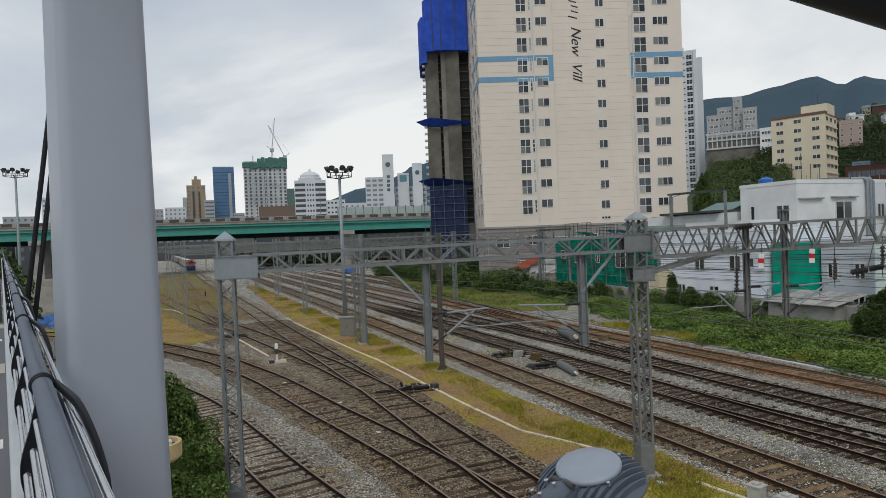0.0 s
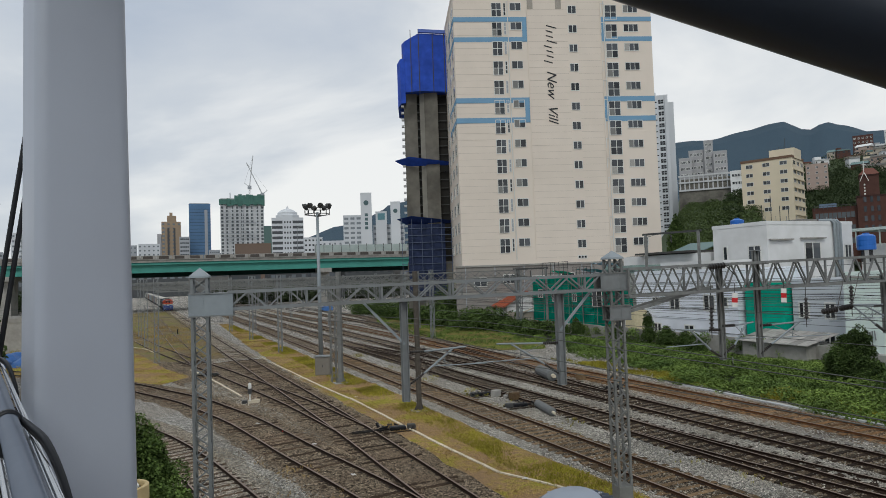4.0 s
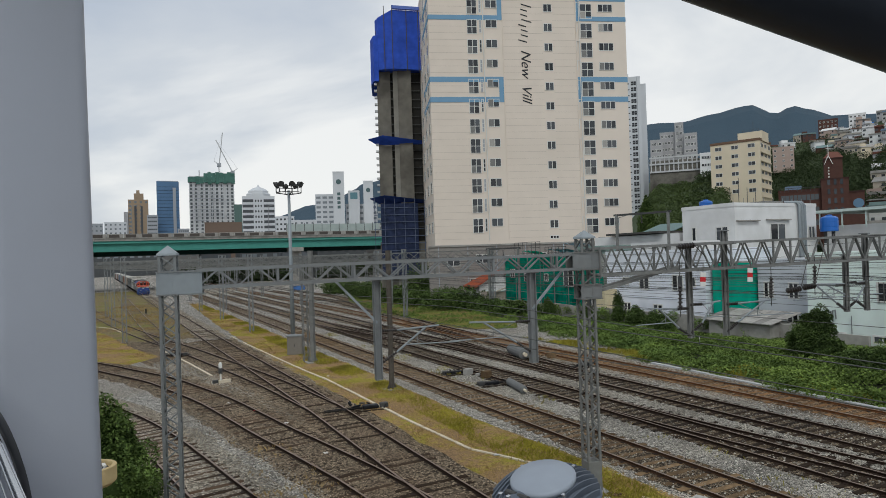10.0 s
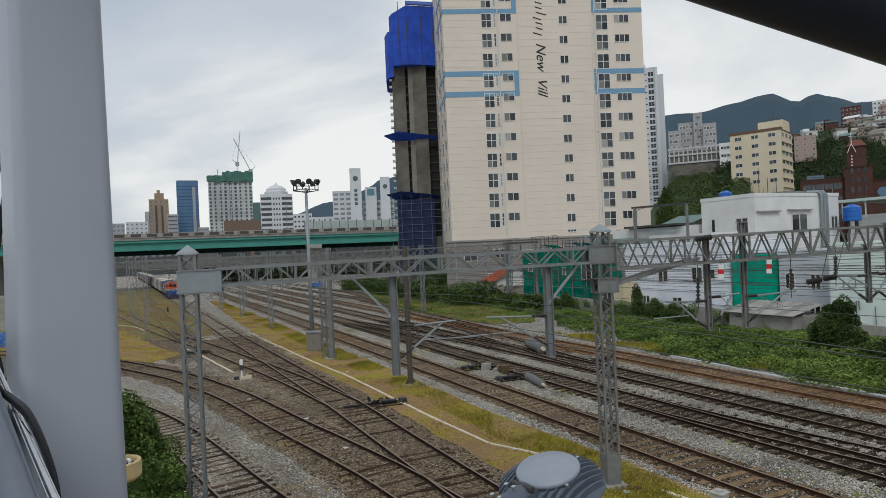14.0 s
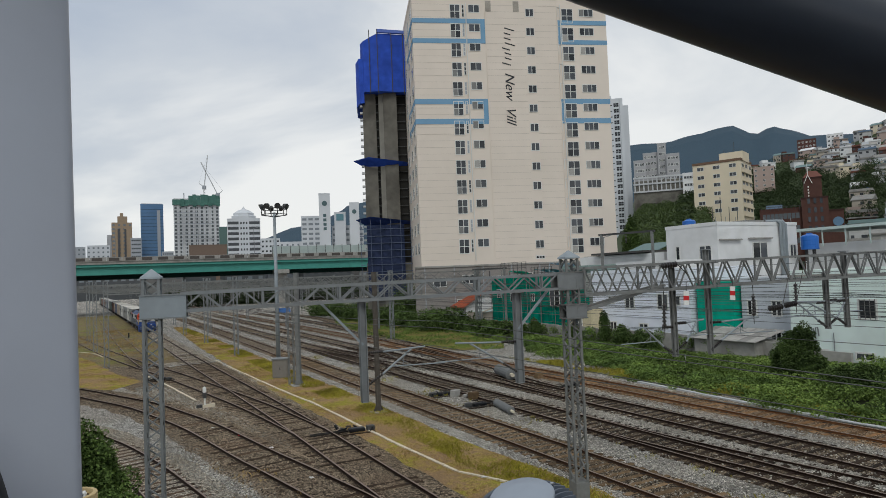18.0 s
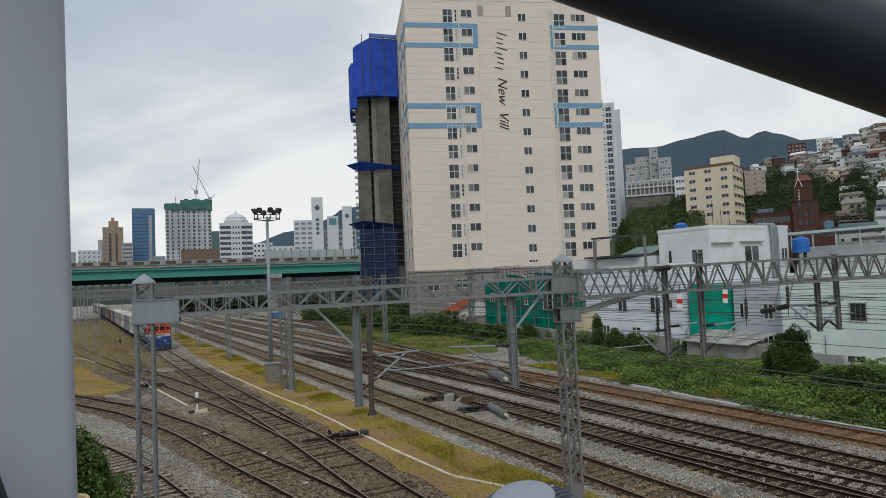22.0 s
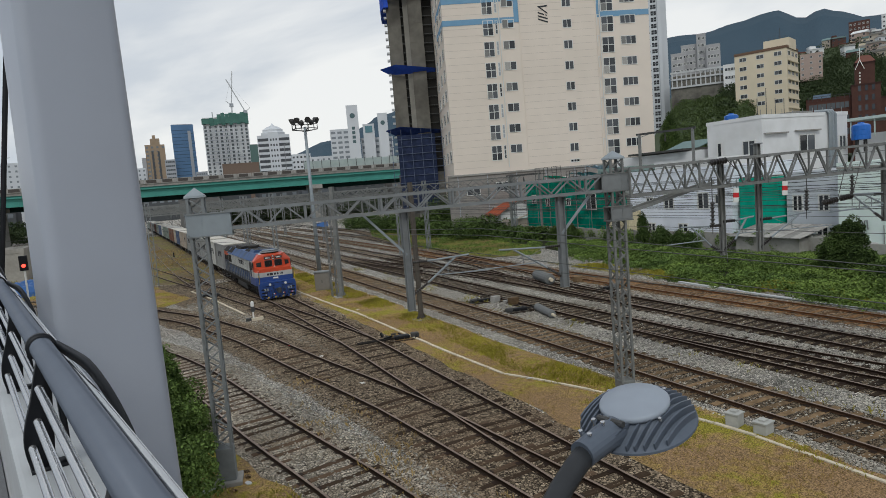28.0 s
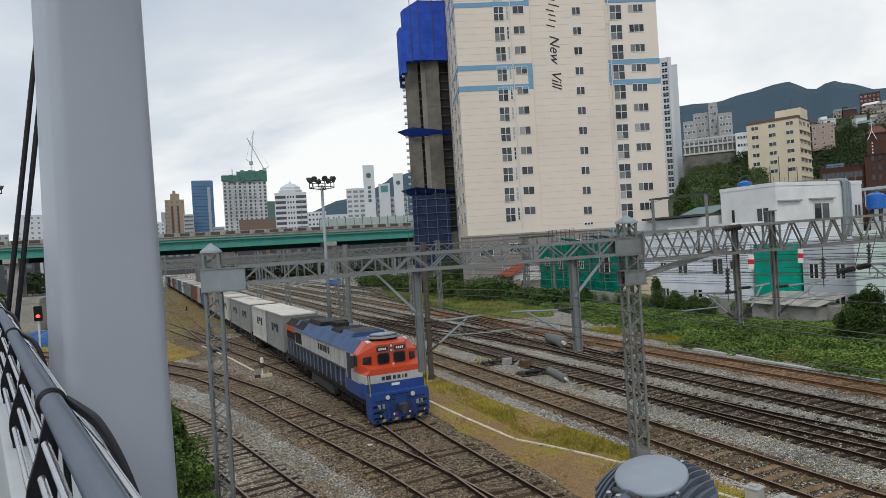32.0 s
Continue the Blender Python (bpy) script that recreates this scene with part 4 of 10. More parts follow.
def insulator(bm, a, b, r=0.06, n=8, mi=0):
    """A ribbed insulator between two points."""
    a, b = Vector(a), Vector(b)
    d = b - a
    prof = [(r * 0.3, 0.0)]
    for i in range(n):
        z = d.length * (i + 0.2) / n
        prof += [(r * 0.45, z), (r, z + d.length * 0.25 / n), (r * 0.9, z + d.length * 0.4 / n), (r * 0.45, z + d.length * 0.6 / n)]
    prof.append((r * 0.3, d.length))
    return lathe(bm, prof, 10, Matrix.Translation(a) @ d.to_track_quat("Z", "Y").to_matrix().to_4x4(), mi)


def cantilever(label, s, side, off=0.0, length=1.6, z=5.05):
    """A hinged bracket arm that holds the wire over a track: top tube, strut, registration arm, two insulators."""
    t = thing("cantilever_arm", label, "cantilever", pose(*on_gantry(s, 0, off), 0, 0, GROT if side > 0 else GROT + 180))
    bm = B()
    tube(bm, (0.45, 0, z), (length, 0, z + 0.06), 0.025)
    part("top_tube", bm, STEEL_LIGHT, t)
    bm = B()
    tube(bm, (0.42, 0, z - 0.58), (length * 0.76, 0, z + 0.02), 0.028)
    part("strut", bm, STEEL_LIGHT, t)
    bm = B()
    insulator(bm, (0.0, 0, z), (0.45, 0, z), 0.05)
    part("insulator", bm, INSULATOR, t)
    bm = B()
    insulator(bm, (0.0, 0, z - 0.86), (0.42, 0, z - 0.58), 0.05)
    part("insulator", bm, INSULATOR, t)
    bm = B()
    tube(bm, (length * 0.4, 0, z - 0.4), (length * 1.35, 0, z - 0.42), 0.016)
    part("registration_arm", bm, STEEL_LIGHT, t)
    bm = B()
    tube(bm, (length * 0.62, 0, z - 0.1), (length * 0.62, 0.0, z - 0.4), 0.012)
    tube(bm, (0.45, 0, z), (length * 0.76, 0, z - 0.4), 0.008)
    part("stay", bm, STEEL_GREY, t)
    return t


drop_post("grey steel drop post hanging from the gantry beam", 4.97, 3.78, 6.42, 0.09, STEEL_GREY, (-1.05, 5.27))
drop_post("grey steel drop post hanging from the gantry beam", 9.4, 3.9, 6.45, 0.1, STEEL_GREY, (0.95, 5.4))
cantilever("grey tubular bracket arm on a drop post", 5.05, 1)
cantilever("grey tubular bracket arm on a drop post", 9.32, -1, length=1.8, z=5.07)
for s, lo, hi in ((15.9, 4.25, 7.5), (14.6, 4.25, 7.0), (20.65, 4.72, 6.6), (21.5, 4.72, 7.3), (26.5, 4.25, 6.6)):
    post = drop_post("dull steel drop post hanging from the gantry beam", s, lo, hi, 0.075, STEEL_DULL, None)
    for dz in (-0.39, 0.36):
        bm = B()
        zc = 6.66 + 0.0148 * (s - 11.4) + dz
        box(bm, -0.05, -0.42, zc - 0.03, 0.05, 0.42, zc + 0.03)
        part("cross_arm", bm, STEEL_DULL, post)
for s, sd, ln, zc in ((15.9, 1, 1.9, 5.2), (14.6, 1, 1.1, 5.25), (14.6, -1, 1.4, 5.15), (20.65, -1, 1.6, 5.6), (20.65, 1, 1.15, 5.66), (21.5, -1, 2.2, 5.62), (26.5, -1, 1.5, 5.4)):
    cantilever("dull tubular bracket arm under the gantry beam", s, sd, length=ln, z=zc)


def hanging_insulator(s, z0, z1, off=0.0):
    o = on_gantry(s, 0, off)
    t = thing("hanging_insulator", "dark ribbed insulator string hanging below the gantry beam", "insulator", pose(o.x, o.y, 0))
    bm = B()
    insulator(bm, (0, 0, z0), (0.03, 0, z1), 0.075, 6)
    part("ribs", bm, INSULATOR, t)
    bm = B()
    tube(bm, (0.03, 0, z1), (0.03, 0, 6.6), 0.012)
    part("rod", bm, STEEL_DARK, t)
    bm = B()
    tube(bm, (0, 0, z0 - 0.25), (0, 0, z0), 0.012)
    part("wire_clamp", bm, STEEL_DARK, t)


for s, z0, z1 in ((14.0, 5.2, 5.9), (17.3, 5.35, 6.0), (19.0, 5.6, 6.3), (24.0, 5.5, 6.2)):
    hanging_insulator(s, z0, z1, 0.35)


def lying_insulator(s, z, ln=0.55, off=0.5):
    a, b = on_gantry(s, z, off), on_gantry(s + ln, z + 0.05, off)
    bm = B()
    insulator(bm, a, b, 0.09, 6)
    tube(bm, b, on_gantry(s + ln + 0.5, 6.7, 0.36), 0.012)
    solo("strain_insulator", bm, INSULATOR, "dark ribbed strain insulator on a feeder wire", "insulator")


lying_insulator(13.9, 7.02)
lying_insulator(17.75, 5.55, 0.55)
lying_insulator(18.4, 5.62, 0.45)


def hazard_plate(s, z):
    o = on_gantry(s, z, 0.45)
    t = thing("section_sign", "white board with a red band hanging from the gantry beam", "sign", pose(o.x, o.y, o.z, 0, 4, GROT + 12))
    for zz, m, nm in ((0.14, SIGNAL_WHITE, "white_band"), (0.0, SIGN_RED, "red_band"), (-0.14, SIGNAL_WHITE, "white_band")):
        bm = B()
        box(bm, -0.11, -0.012, zz - 0.07, 0.11, 0.012, zz + 0.07)
        part(nm, bm, m, t)
    bm = B()
    tube(bm, (0, 0, 0.2), (0, 0, 0.5), 0.01)
    part("hanger", bm, STEEL_DARK, t)


hazard_plate(14.75, 6.03)
hazard_plate(16.45, 6.1)


def pole(name, label, category, x, y, z, r, material, seg=10, taper=1.0, base=True, group=""):
    t = thing(name, label, category, pose(x, y, 0), group)
    bm = B()
    tube(bm, (0, 0, 0), (0, 0, z), r, r * taper, seg)
    part("pole", bm, material, t, smooth=False)
    if base:
        bm = B()
        box(bm, -r * 2.6, -r * 2.6, -0.1, r * 2.6, r * 2.6, 0.05)
        part("footing", bm, CONCRETE, t)
        for a in range(4):
            bm = B()
            c, s = math.cos(a * 1.571), math.sin(a * 1.571)
            faces(bm, [(c * r, s * r, 0.05), (c * r * 2, s * r * 2, 0.05), (c * r, s * r, 0.35), (c * r - s * 0.02, s * r + c * 0.02, 0.05), (c * r * 2 - s * 0.02, s * r * 2 + c * 0.02, 0.05), (c * r - s * 0.02, s * r + c * 0.02, 0.35)], [(0, 1, 2), (5, 4, 3), (1, 4, 5, 2), (0, 2, 5, 3), (0, 3, 4, 1)])
            part("base_rib", bm, material, t)
    return t


pole("steel_post", "dark brown steel post on a concrete footing in grass", "post", 12.76, 31.4, 7.35, 0.15, STEEL_BROWN, 8)
colA = pole("steel_column", "grey steel column on a footing beside the tracks", "column", 11.7, 42.8, 7.6, 0.19, STEEL_DULL, 4)
lattice_a = thing("lattice_post", "slim lattice post beside a steel column", "lattice post", pose(11.38, 43.4, 0))
lattice(lattice_a, (0, 0, 0), (0, 0, 6.9), 0.34, 0.34, 0.45, 0.05, 0.035, STEEL_DULL, each=False, up=(0, 1, 0))



def far_gantry(y, x0, x1, z, depth, cols, posts=True):
    """A distant gantry: lattice beam on several columns, with drop posts and arms."""
    t = thing("catenary_gantry", "distant grey lattice gantry spanning several tracks", "gantry", pose(0, y, 0), "gantries over the yard")
    lattice(t, (x0, 0, z), (x1, 0, z + 0.1), 0.5, depth, 1.1, 0.11, 0.085, STEEL_DULL, each=False)
    for x in cols:
        bm = B()
        lat = 0.36
        for sx in (-lat / 2, lat / 2):
            for sy in (-lat / 2, lat / 2):
                bar(bm, (x + sx, sy, 0), (x + sx, sy, z + depth), 0.07)
        for k in range(12):
            za, zb = (z + depth) * k / 12, (z + depth) * (k + 1) / 12
            s = 1 if k % 2 else -1
            bar(bm, (x - s * lat / 2, -lat / 2, za), (x + s * lat / 2, -lat / 2, zb), 0.05)
            bar(bm, (x - lat / 2, -s * lat / 2, za), (x - lat / 2, s * lat / 2, zb), 0.05)
        part("column", bm, STEEL_GREY, t)
        bm = B()
        box(bm, x - 0.22, -0.22, z + depth, x + 0.22, 0.22, z + depth + 0.05)
        part("cap", bm, STEEL_DULL, t)
    for tx in (8, 15.4, 19.4, 23.1, 26.8, 31.5, 36.0):
        if x0 + 1 < tx + 1.6 < x1:
            bm = B()
            bar(bm, (tx + 1.6, 0, 4.6), (tx + 1.6, 0, z), 0.14)
            bar(bm, (tx + 1.6, 0, 5.9), (tx - 0.1, 0, 6.0), 0.05)
            bar(bm, (tx + 1.6, 0, 4.9), (tx + 0.3, 0, 5.95), 0.05)
            part("drop_bracket", bm, STEEL_DULL, t)
    return t


far_gantry(65.0, 0.3, 25.3, 6.9, 0.8, (0.4, 11.66, 25.0))
far_gantry(67.0, 25.5, 42.0, 7.0, 0.8, (29.2, 41.0))
far_gantry(82.0, -1.0, 34.0, 7.0, 0.85, (-0.6, 11.2, 33.6))
far_gantry(113.0, -4.0, 42.0, 7.1, 0.9, (-3.6, 12.2, 41.5))
far_gantry(98.0, -2.0, 40.0, 7.1, 0.9, (-1.5, 10.5, 13.9, 25.2, 39.5))
far_gantry(128.0, -6.0, 44.0, 7.2, 0.9, (-5, 12.0, 25.2, 43))
far_gantry(160.0, -8.0, 46.0, 7.3, 0.9, (-7, 12.0, 25.2, 45))
far_gantry(181.0, -12.0, 50.0, 7.4, 0.9, (-11, 10.0, 29.0, 49))
far_gantry(216.0, -18.0, 54.0, 7.6, 0.9, (-17, 8.0, 30.0, 53))


def wires():
    """Contact wires, messenger wires and feeders along the tracks."""
    for pts, zc in ((LINE_A, 5.0), (LINE_1, 5.05), (LINE_2, 5.05), (LINE_3, 5.05), (LINE_4, 5.05), (LINE_B, 5.0), (LINE_C, 5.0)):
        t = thing("overhead_wire", "thin contact wire and messenger wire over a track", "overhead wire")
        path = [p for p in spline(pts, 4.0) if -20 < p.y < 170]
        for z, sag, nm in ((zc, 0.02, "contact_wire"), (zc + 0.75, 0.35, "messenger_wire")):
            bm = B()
            sweep(bm, [(p.x, p.y, z - sag * math.sin(math.pi * ((p.y - 15) % 34) / 34)) for p in path], 0.008, 4)
            part(nm, bm, WIRE, t)
    for x, z in ((27.8, 6.6), (28.3, 6.0), (29.0, 7.1), (30.2, 5.6), (30.6, 6.4), (21.2, 7.25), (17.2, 6.2)):
        bm = B()
        sweep(bm, [(x + 0.01 * y, y, z - 0.45 * math.sin(math.pi * ((y - 13) % 46) / 46)) for y in range(-33, 150, 4)], 0.009, 4)
        solo("feeder_wire", bm, CABLE, "thin dark feeder wire strung beside the tracks", "wire")

    rnd = random.Random(19)
    for k in range(16):
        x, z = 24.6 + k * 0.42 + rnd.uniform(-0.15, 0.15), rnd.uniform(4.3, 6.5)
        sag, span = rnd.uniform(0.1, 0.4), rnd.choice((34, 46, 50))
        bm = B()
        sweep(bm, [(x + 0.012 * y, y, z - sag * math.sin(math.pi * ((y - 13) % span) / span)) for y in range(-33, 110, 4)], 0.0085, 4)
        solo("feeder_wire", bm, CABLE if k % 3 else WIRE, "thin feeder wire strung along the tracks", "wire")


wires()


def ground_signal():
    t = thing("ground_signal", "small white and black ground signal on a block", "signal", pose(5.17, 39.0, 0))
    bm = B()
    box(bm, -0.12, -0.12, -0.02, 0.12, 0.12, 0.16)
    box(bm, 0.12, -0.1, -0.02, 0.55, 0.1, 0.18)
    part("base_block", bm, CONC_WHITE, t)
    bm = B()
    tube(bm, (0, 0, 0.15), (0, 0, 0.75), 0.05)
    part("stem", bm, SIGNAL_WHITE, t)
    bm = B()
    box(bm, -0.1, -0.09, 0.55, 0.1, 0.09, 0.85)
    part("lower_head", bm, STEEL_DARK, t)
    bm = B()
    lathe(bm, [(0.02, 0.85), (0.1, 0.87), (0.1, 1.1), (0.06, 1.18), (0.01, 1.2)], 10)
    part("upper_head", bm, SIGNAL_WHITE, t)
    bm = B()
    box(bm, -0.45, -0.12, 0.02, -0.15, 0.12, 0.2)
    part("junction_box", bm, STEEL_DARK, t)


ground_signal()


def point_machine(label, x, y, rz, rod=1.6):
    t = thing("point_machine", label, "point machine", pose(x, y, 0, 0, 0, rz))
    bm = B()
    box(bm, -0.45, -0.18, 0.02, 0.3, 0.18, 0.2)
    bevel(bm, 0.04, 1)
    part("case", bm, BLACK_IRON, t)
    bm = B()
    box(bm, 0.38, -0.14, 0.02, 0.75, 0.14, 0.24)
    bevel(bm, 0.03, 1)
    part("motor", bm, STEEL_DARK, t)
    bm = B()
    bar(bm, (-0.5, -0.1, 0.1), (-rod, -0.1, 0.08), 0.06)
    bar(bm, (-0.5, 0.1, 0.1), (-rod, 0.1, 0.08), 0.06)
    part("throw_rod", bm, UNDERFRAME, t)
    rnd = random.Random(int(x * 10))
    for k in range(9):
        bm = B()
        cx, cy, a = rnd.uniform(-1.1, 0.8), rnd.uniform(-0.4, 0.4), rnd.uniform(0, 3.1)
        ln = rnd.uniform(0.12, 0.45)
        bar(bm, (cx, cy, rnd.uniform(0.03, 0.3)), (cx + ln * math.cos(a), cy + ln * math.sin(a), rnd.uniform(0.03, 0.34)), rnd.uniform(0.03, 0.09))
        part("linkage", bm, BLACK_IRON if k % 3 else STEEL_BROWN, t)
    bm = B()
    box(bm, -0.8, -0.5, -0.02, 0.7, -0.34, 0.04)
    box(bm, -0.8, 0.34, -0.02, 0.7, 0.5, 0.04)
    part("bearer", bm, SLEEPER_DARK, t)


point_machine("oily black point machine beside the turnout", 10.35, 28.0, -8, 2.2)
point_machine("dark point machine between the main tracks", 17.6, 29.3, 172, 1.4)
point_machine("dark point machine beside stone blocks", 17.5, 33.2, 172, 1.4)
point_machine("small black point machine beside a curved track", 3.9, 52.4, -20, 1.0)
point_machine("dark point machine beside the far main track", 24.9, 30.6, 10, 1.2)
for x, y, w, d, h, rz, m in ((18.05, 32.6, 0.5, 0.35, 0.35, 20, CONCRETE), (18.45, 31.2, 0.5, 0.4, 0.38, 10, SLEEPER_CONC), (25.4, 34.4, 0.5, 0.4, 0.35, 5, SLEEPER_CONC), (18.3, 31.9, 0.3, 0.2, 0.15, 40, CONCRETE)):
    bm = B()
    box(bm, -w / 2, -d / 2, -0.02, w / 2, d / 2, h)
    bevel(bm, 0.03, 2)
    solo("stone_block", bm, m, "weathered square block lying on the ballast", "block", pose(x, y, 0, 0, 0, rz))


def cylinder_tank(x0, y0, x1, y1, r):
    t = thing("grey_cylinder", "dull grey cylindrical cable joint lying on ballast", "cylinder", pose(0, 0, 0))
    a, b = Vector((x0, y0, r + 0.02)), Vector((x1, y1, r + 0.02))
    bm = B()
    d = (b - a)
    lathe(bm, [(r * 0.6, 0), (r, 0.05), (r, d.length - 0.05), (r * 0.6, d.length)], 14, Matrix.Translation(a) @ d.to_track_quat("Z", "Y").to_matrix().to_4x4())
    part("body", bm, CYL_GREY, t, smooth=False)
    for p, q in ((a, a - d.normalized() * 0.22), (b, b + d.normalized() * 0.3)):
        bm = B()
        tube(bm, p, q, r * 0.35)
        part("end_fitting", bm, CONC_WHITE, t)


cylinder_tank(24.2, 37.4, 23.5, 34.8, 0.36)
cylinder_tank(18.3, 28.6, 17.75, 26.4, 0.2)


def relay_boxes():
    for x, y, w, d, h, rz in ((13.52, 12.05, 0.36, 0.34, 0.34, 14), (13.68, 11.3, 0.4, 0.34, 0.28, 10)):
        t = thing("relay_box", "pale metal relay box standing in grass", "relay box", pose(x, y, 0, 0, 0, rz), "relay boxes by the trough")
        bm = B()
        box(bm, -w / 2, -d / 2, 0, w / 2, d / 2, h)
        bevel(bm, 0.015, 1)
        part("case", bm, mat("greyed_box_paint", (0.40, 0.40, 0.38), 0.7, 0, 0.1, 6.0, stain=(0.25, 0.24, 0.21)), t)
        bm = B()
        box(bm, -w / 2 - 0.02, -d / 2 - 0.02, h, w / 2 + 0.02, d / 2 + 0.02, h + 0.04)
        box(bm, -w / 4, -d / 4, h + 0.04, w / 4, d / 4, h + 0.09)
        part("lid", bm, mat("greyed_box_paint", (0.40, 0.40, 0.38)), t)
        bm = B()
        for k in range(3):
            tube(bm, (w / 2, -0.1 + k * 0.1, h * 0.6), (w / 2 + 0.12, -0.1 + k * 0.1, 0.0), 0.02, seg=6)
        part("conduit", bm, STEEL_DARK, t)


relay_boxes()


def grey_cabinet():
    t = thing("equipment_cabinet", "grey steel equipment cabinet standing in grass", "cabinet", pose(11.65, 47.4, 0, 0, 0, -26))
    bm = B()
    box(bm, -0.55, -0.4, 0, 0.55, 0.4, 1.35)
    bevel(bm, 0.02, 1)
    part("body", bm, mat("cabinet_paint", (0.20, 0.185, 0.165), 0.7, 0, 0.06), t)
    bm = B()
    box(bm, -0.6, -0.46, 1.352, 0.6, 0.46, 1.43)
    part("roof", bm, STEEL_GREY, t)
    bm = B()
    box(bm, -0.5, -0.418, 0.08, 0.5, -0.403, 1.28)
    part("door", bm, mat("cabinet_paint", (0.20, 0.185, 0.165)), t)
    bm = B()
    box(bm, -0.03, -0.45, 0.6, 0.03, -0.42, 0.78)
    part("handle", bm, STEEL_DARK, t)


grey_cabinet()


def light_mast(label, x, y, h, r, group=""):
    """A tall floodlight mast with a round platform and flood lamps."""
    t = thing("floodlight_mast", label, "floodlight mast", pose(x, y, 0), group)
    bm = B()
    tube(bm, (0, 0, 0), (0, 0, h), 0.2, 0.12, 10)
    part("mast", bm, STEEL_LIGHT, t, smooth=True)
    bm = B()
    for a in range(12):
        p, q = a * 0.5236, (a + 1) * 0.5236
        for z in (h - 0.2, h + 0.3):
            bar(bm, (r * math.cos(p), r * math.sin(p), z), (r * math.cos(q), r * math.sin(q), z), 0.06)
        bar(bm, (r * math.cos(p), r * math.sin(p), h - 0.2), (r * math.cos(p), r * math.sin(p), h + 0.3), 0.05)
        if a % 3 == 0:
            bar(bm, (0, 0, h - 0.4), (r * math.cos(p), r * math.sin(p), h - 0.2), 0.07)
    part("platform", bm, STEEL_DARK, t)
    for a in range(8):
        c, s = math.cos(a * 0.785), math.sin(a * 0.785)
        q = Matrix.Translation((c * r * 1.02, s * r * 1.02, h + 0.5)) @ Vector((c, s, -0.5)).to_track_quat("Z", "Y").to_matrix().to_4x4()
        bm = B()
        lathe(bm, [(0.08, -0.26), (0.15, -0.2), (0.25, 0.06), (0.27, 0.1)], 10, q)
        part("flood_lamp", bm, STEEL_DARK, t)
    return t


mast = light_mast("tall pale floodlight mast with flood lamps and a blue sign", 13.46, 55.6, 13.1, 1.1)
bm = B()
box(bm, 0.12, -0.06, 4.35, 1.15, -0.02, 4.75)
bevel(bm, 0.01, 1)
part("sign_board", bm, mat("faded_blue_sign", (0.06, 0.16, 0.42), 0.5, 0, 0.08), mast, "plain blue sign board")
bm = B()
for z in (4.42, 4.68):
    box(bm, -0.2, -0.1, z - 0.02, 0.4, -0.06, z + 0.02)
part("sign_bracket", bm, STEEL_DARK, mast)

# ---- footbridge ----
BRIDGE = pose(-0.45, 2.55, 0, 0, 0, 12.2)


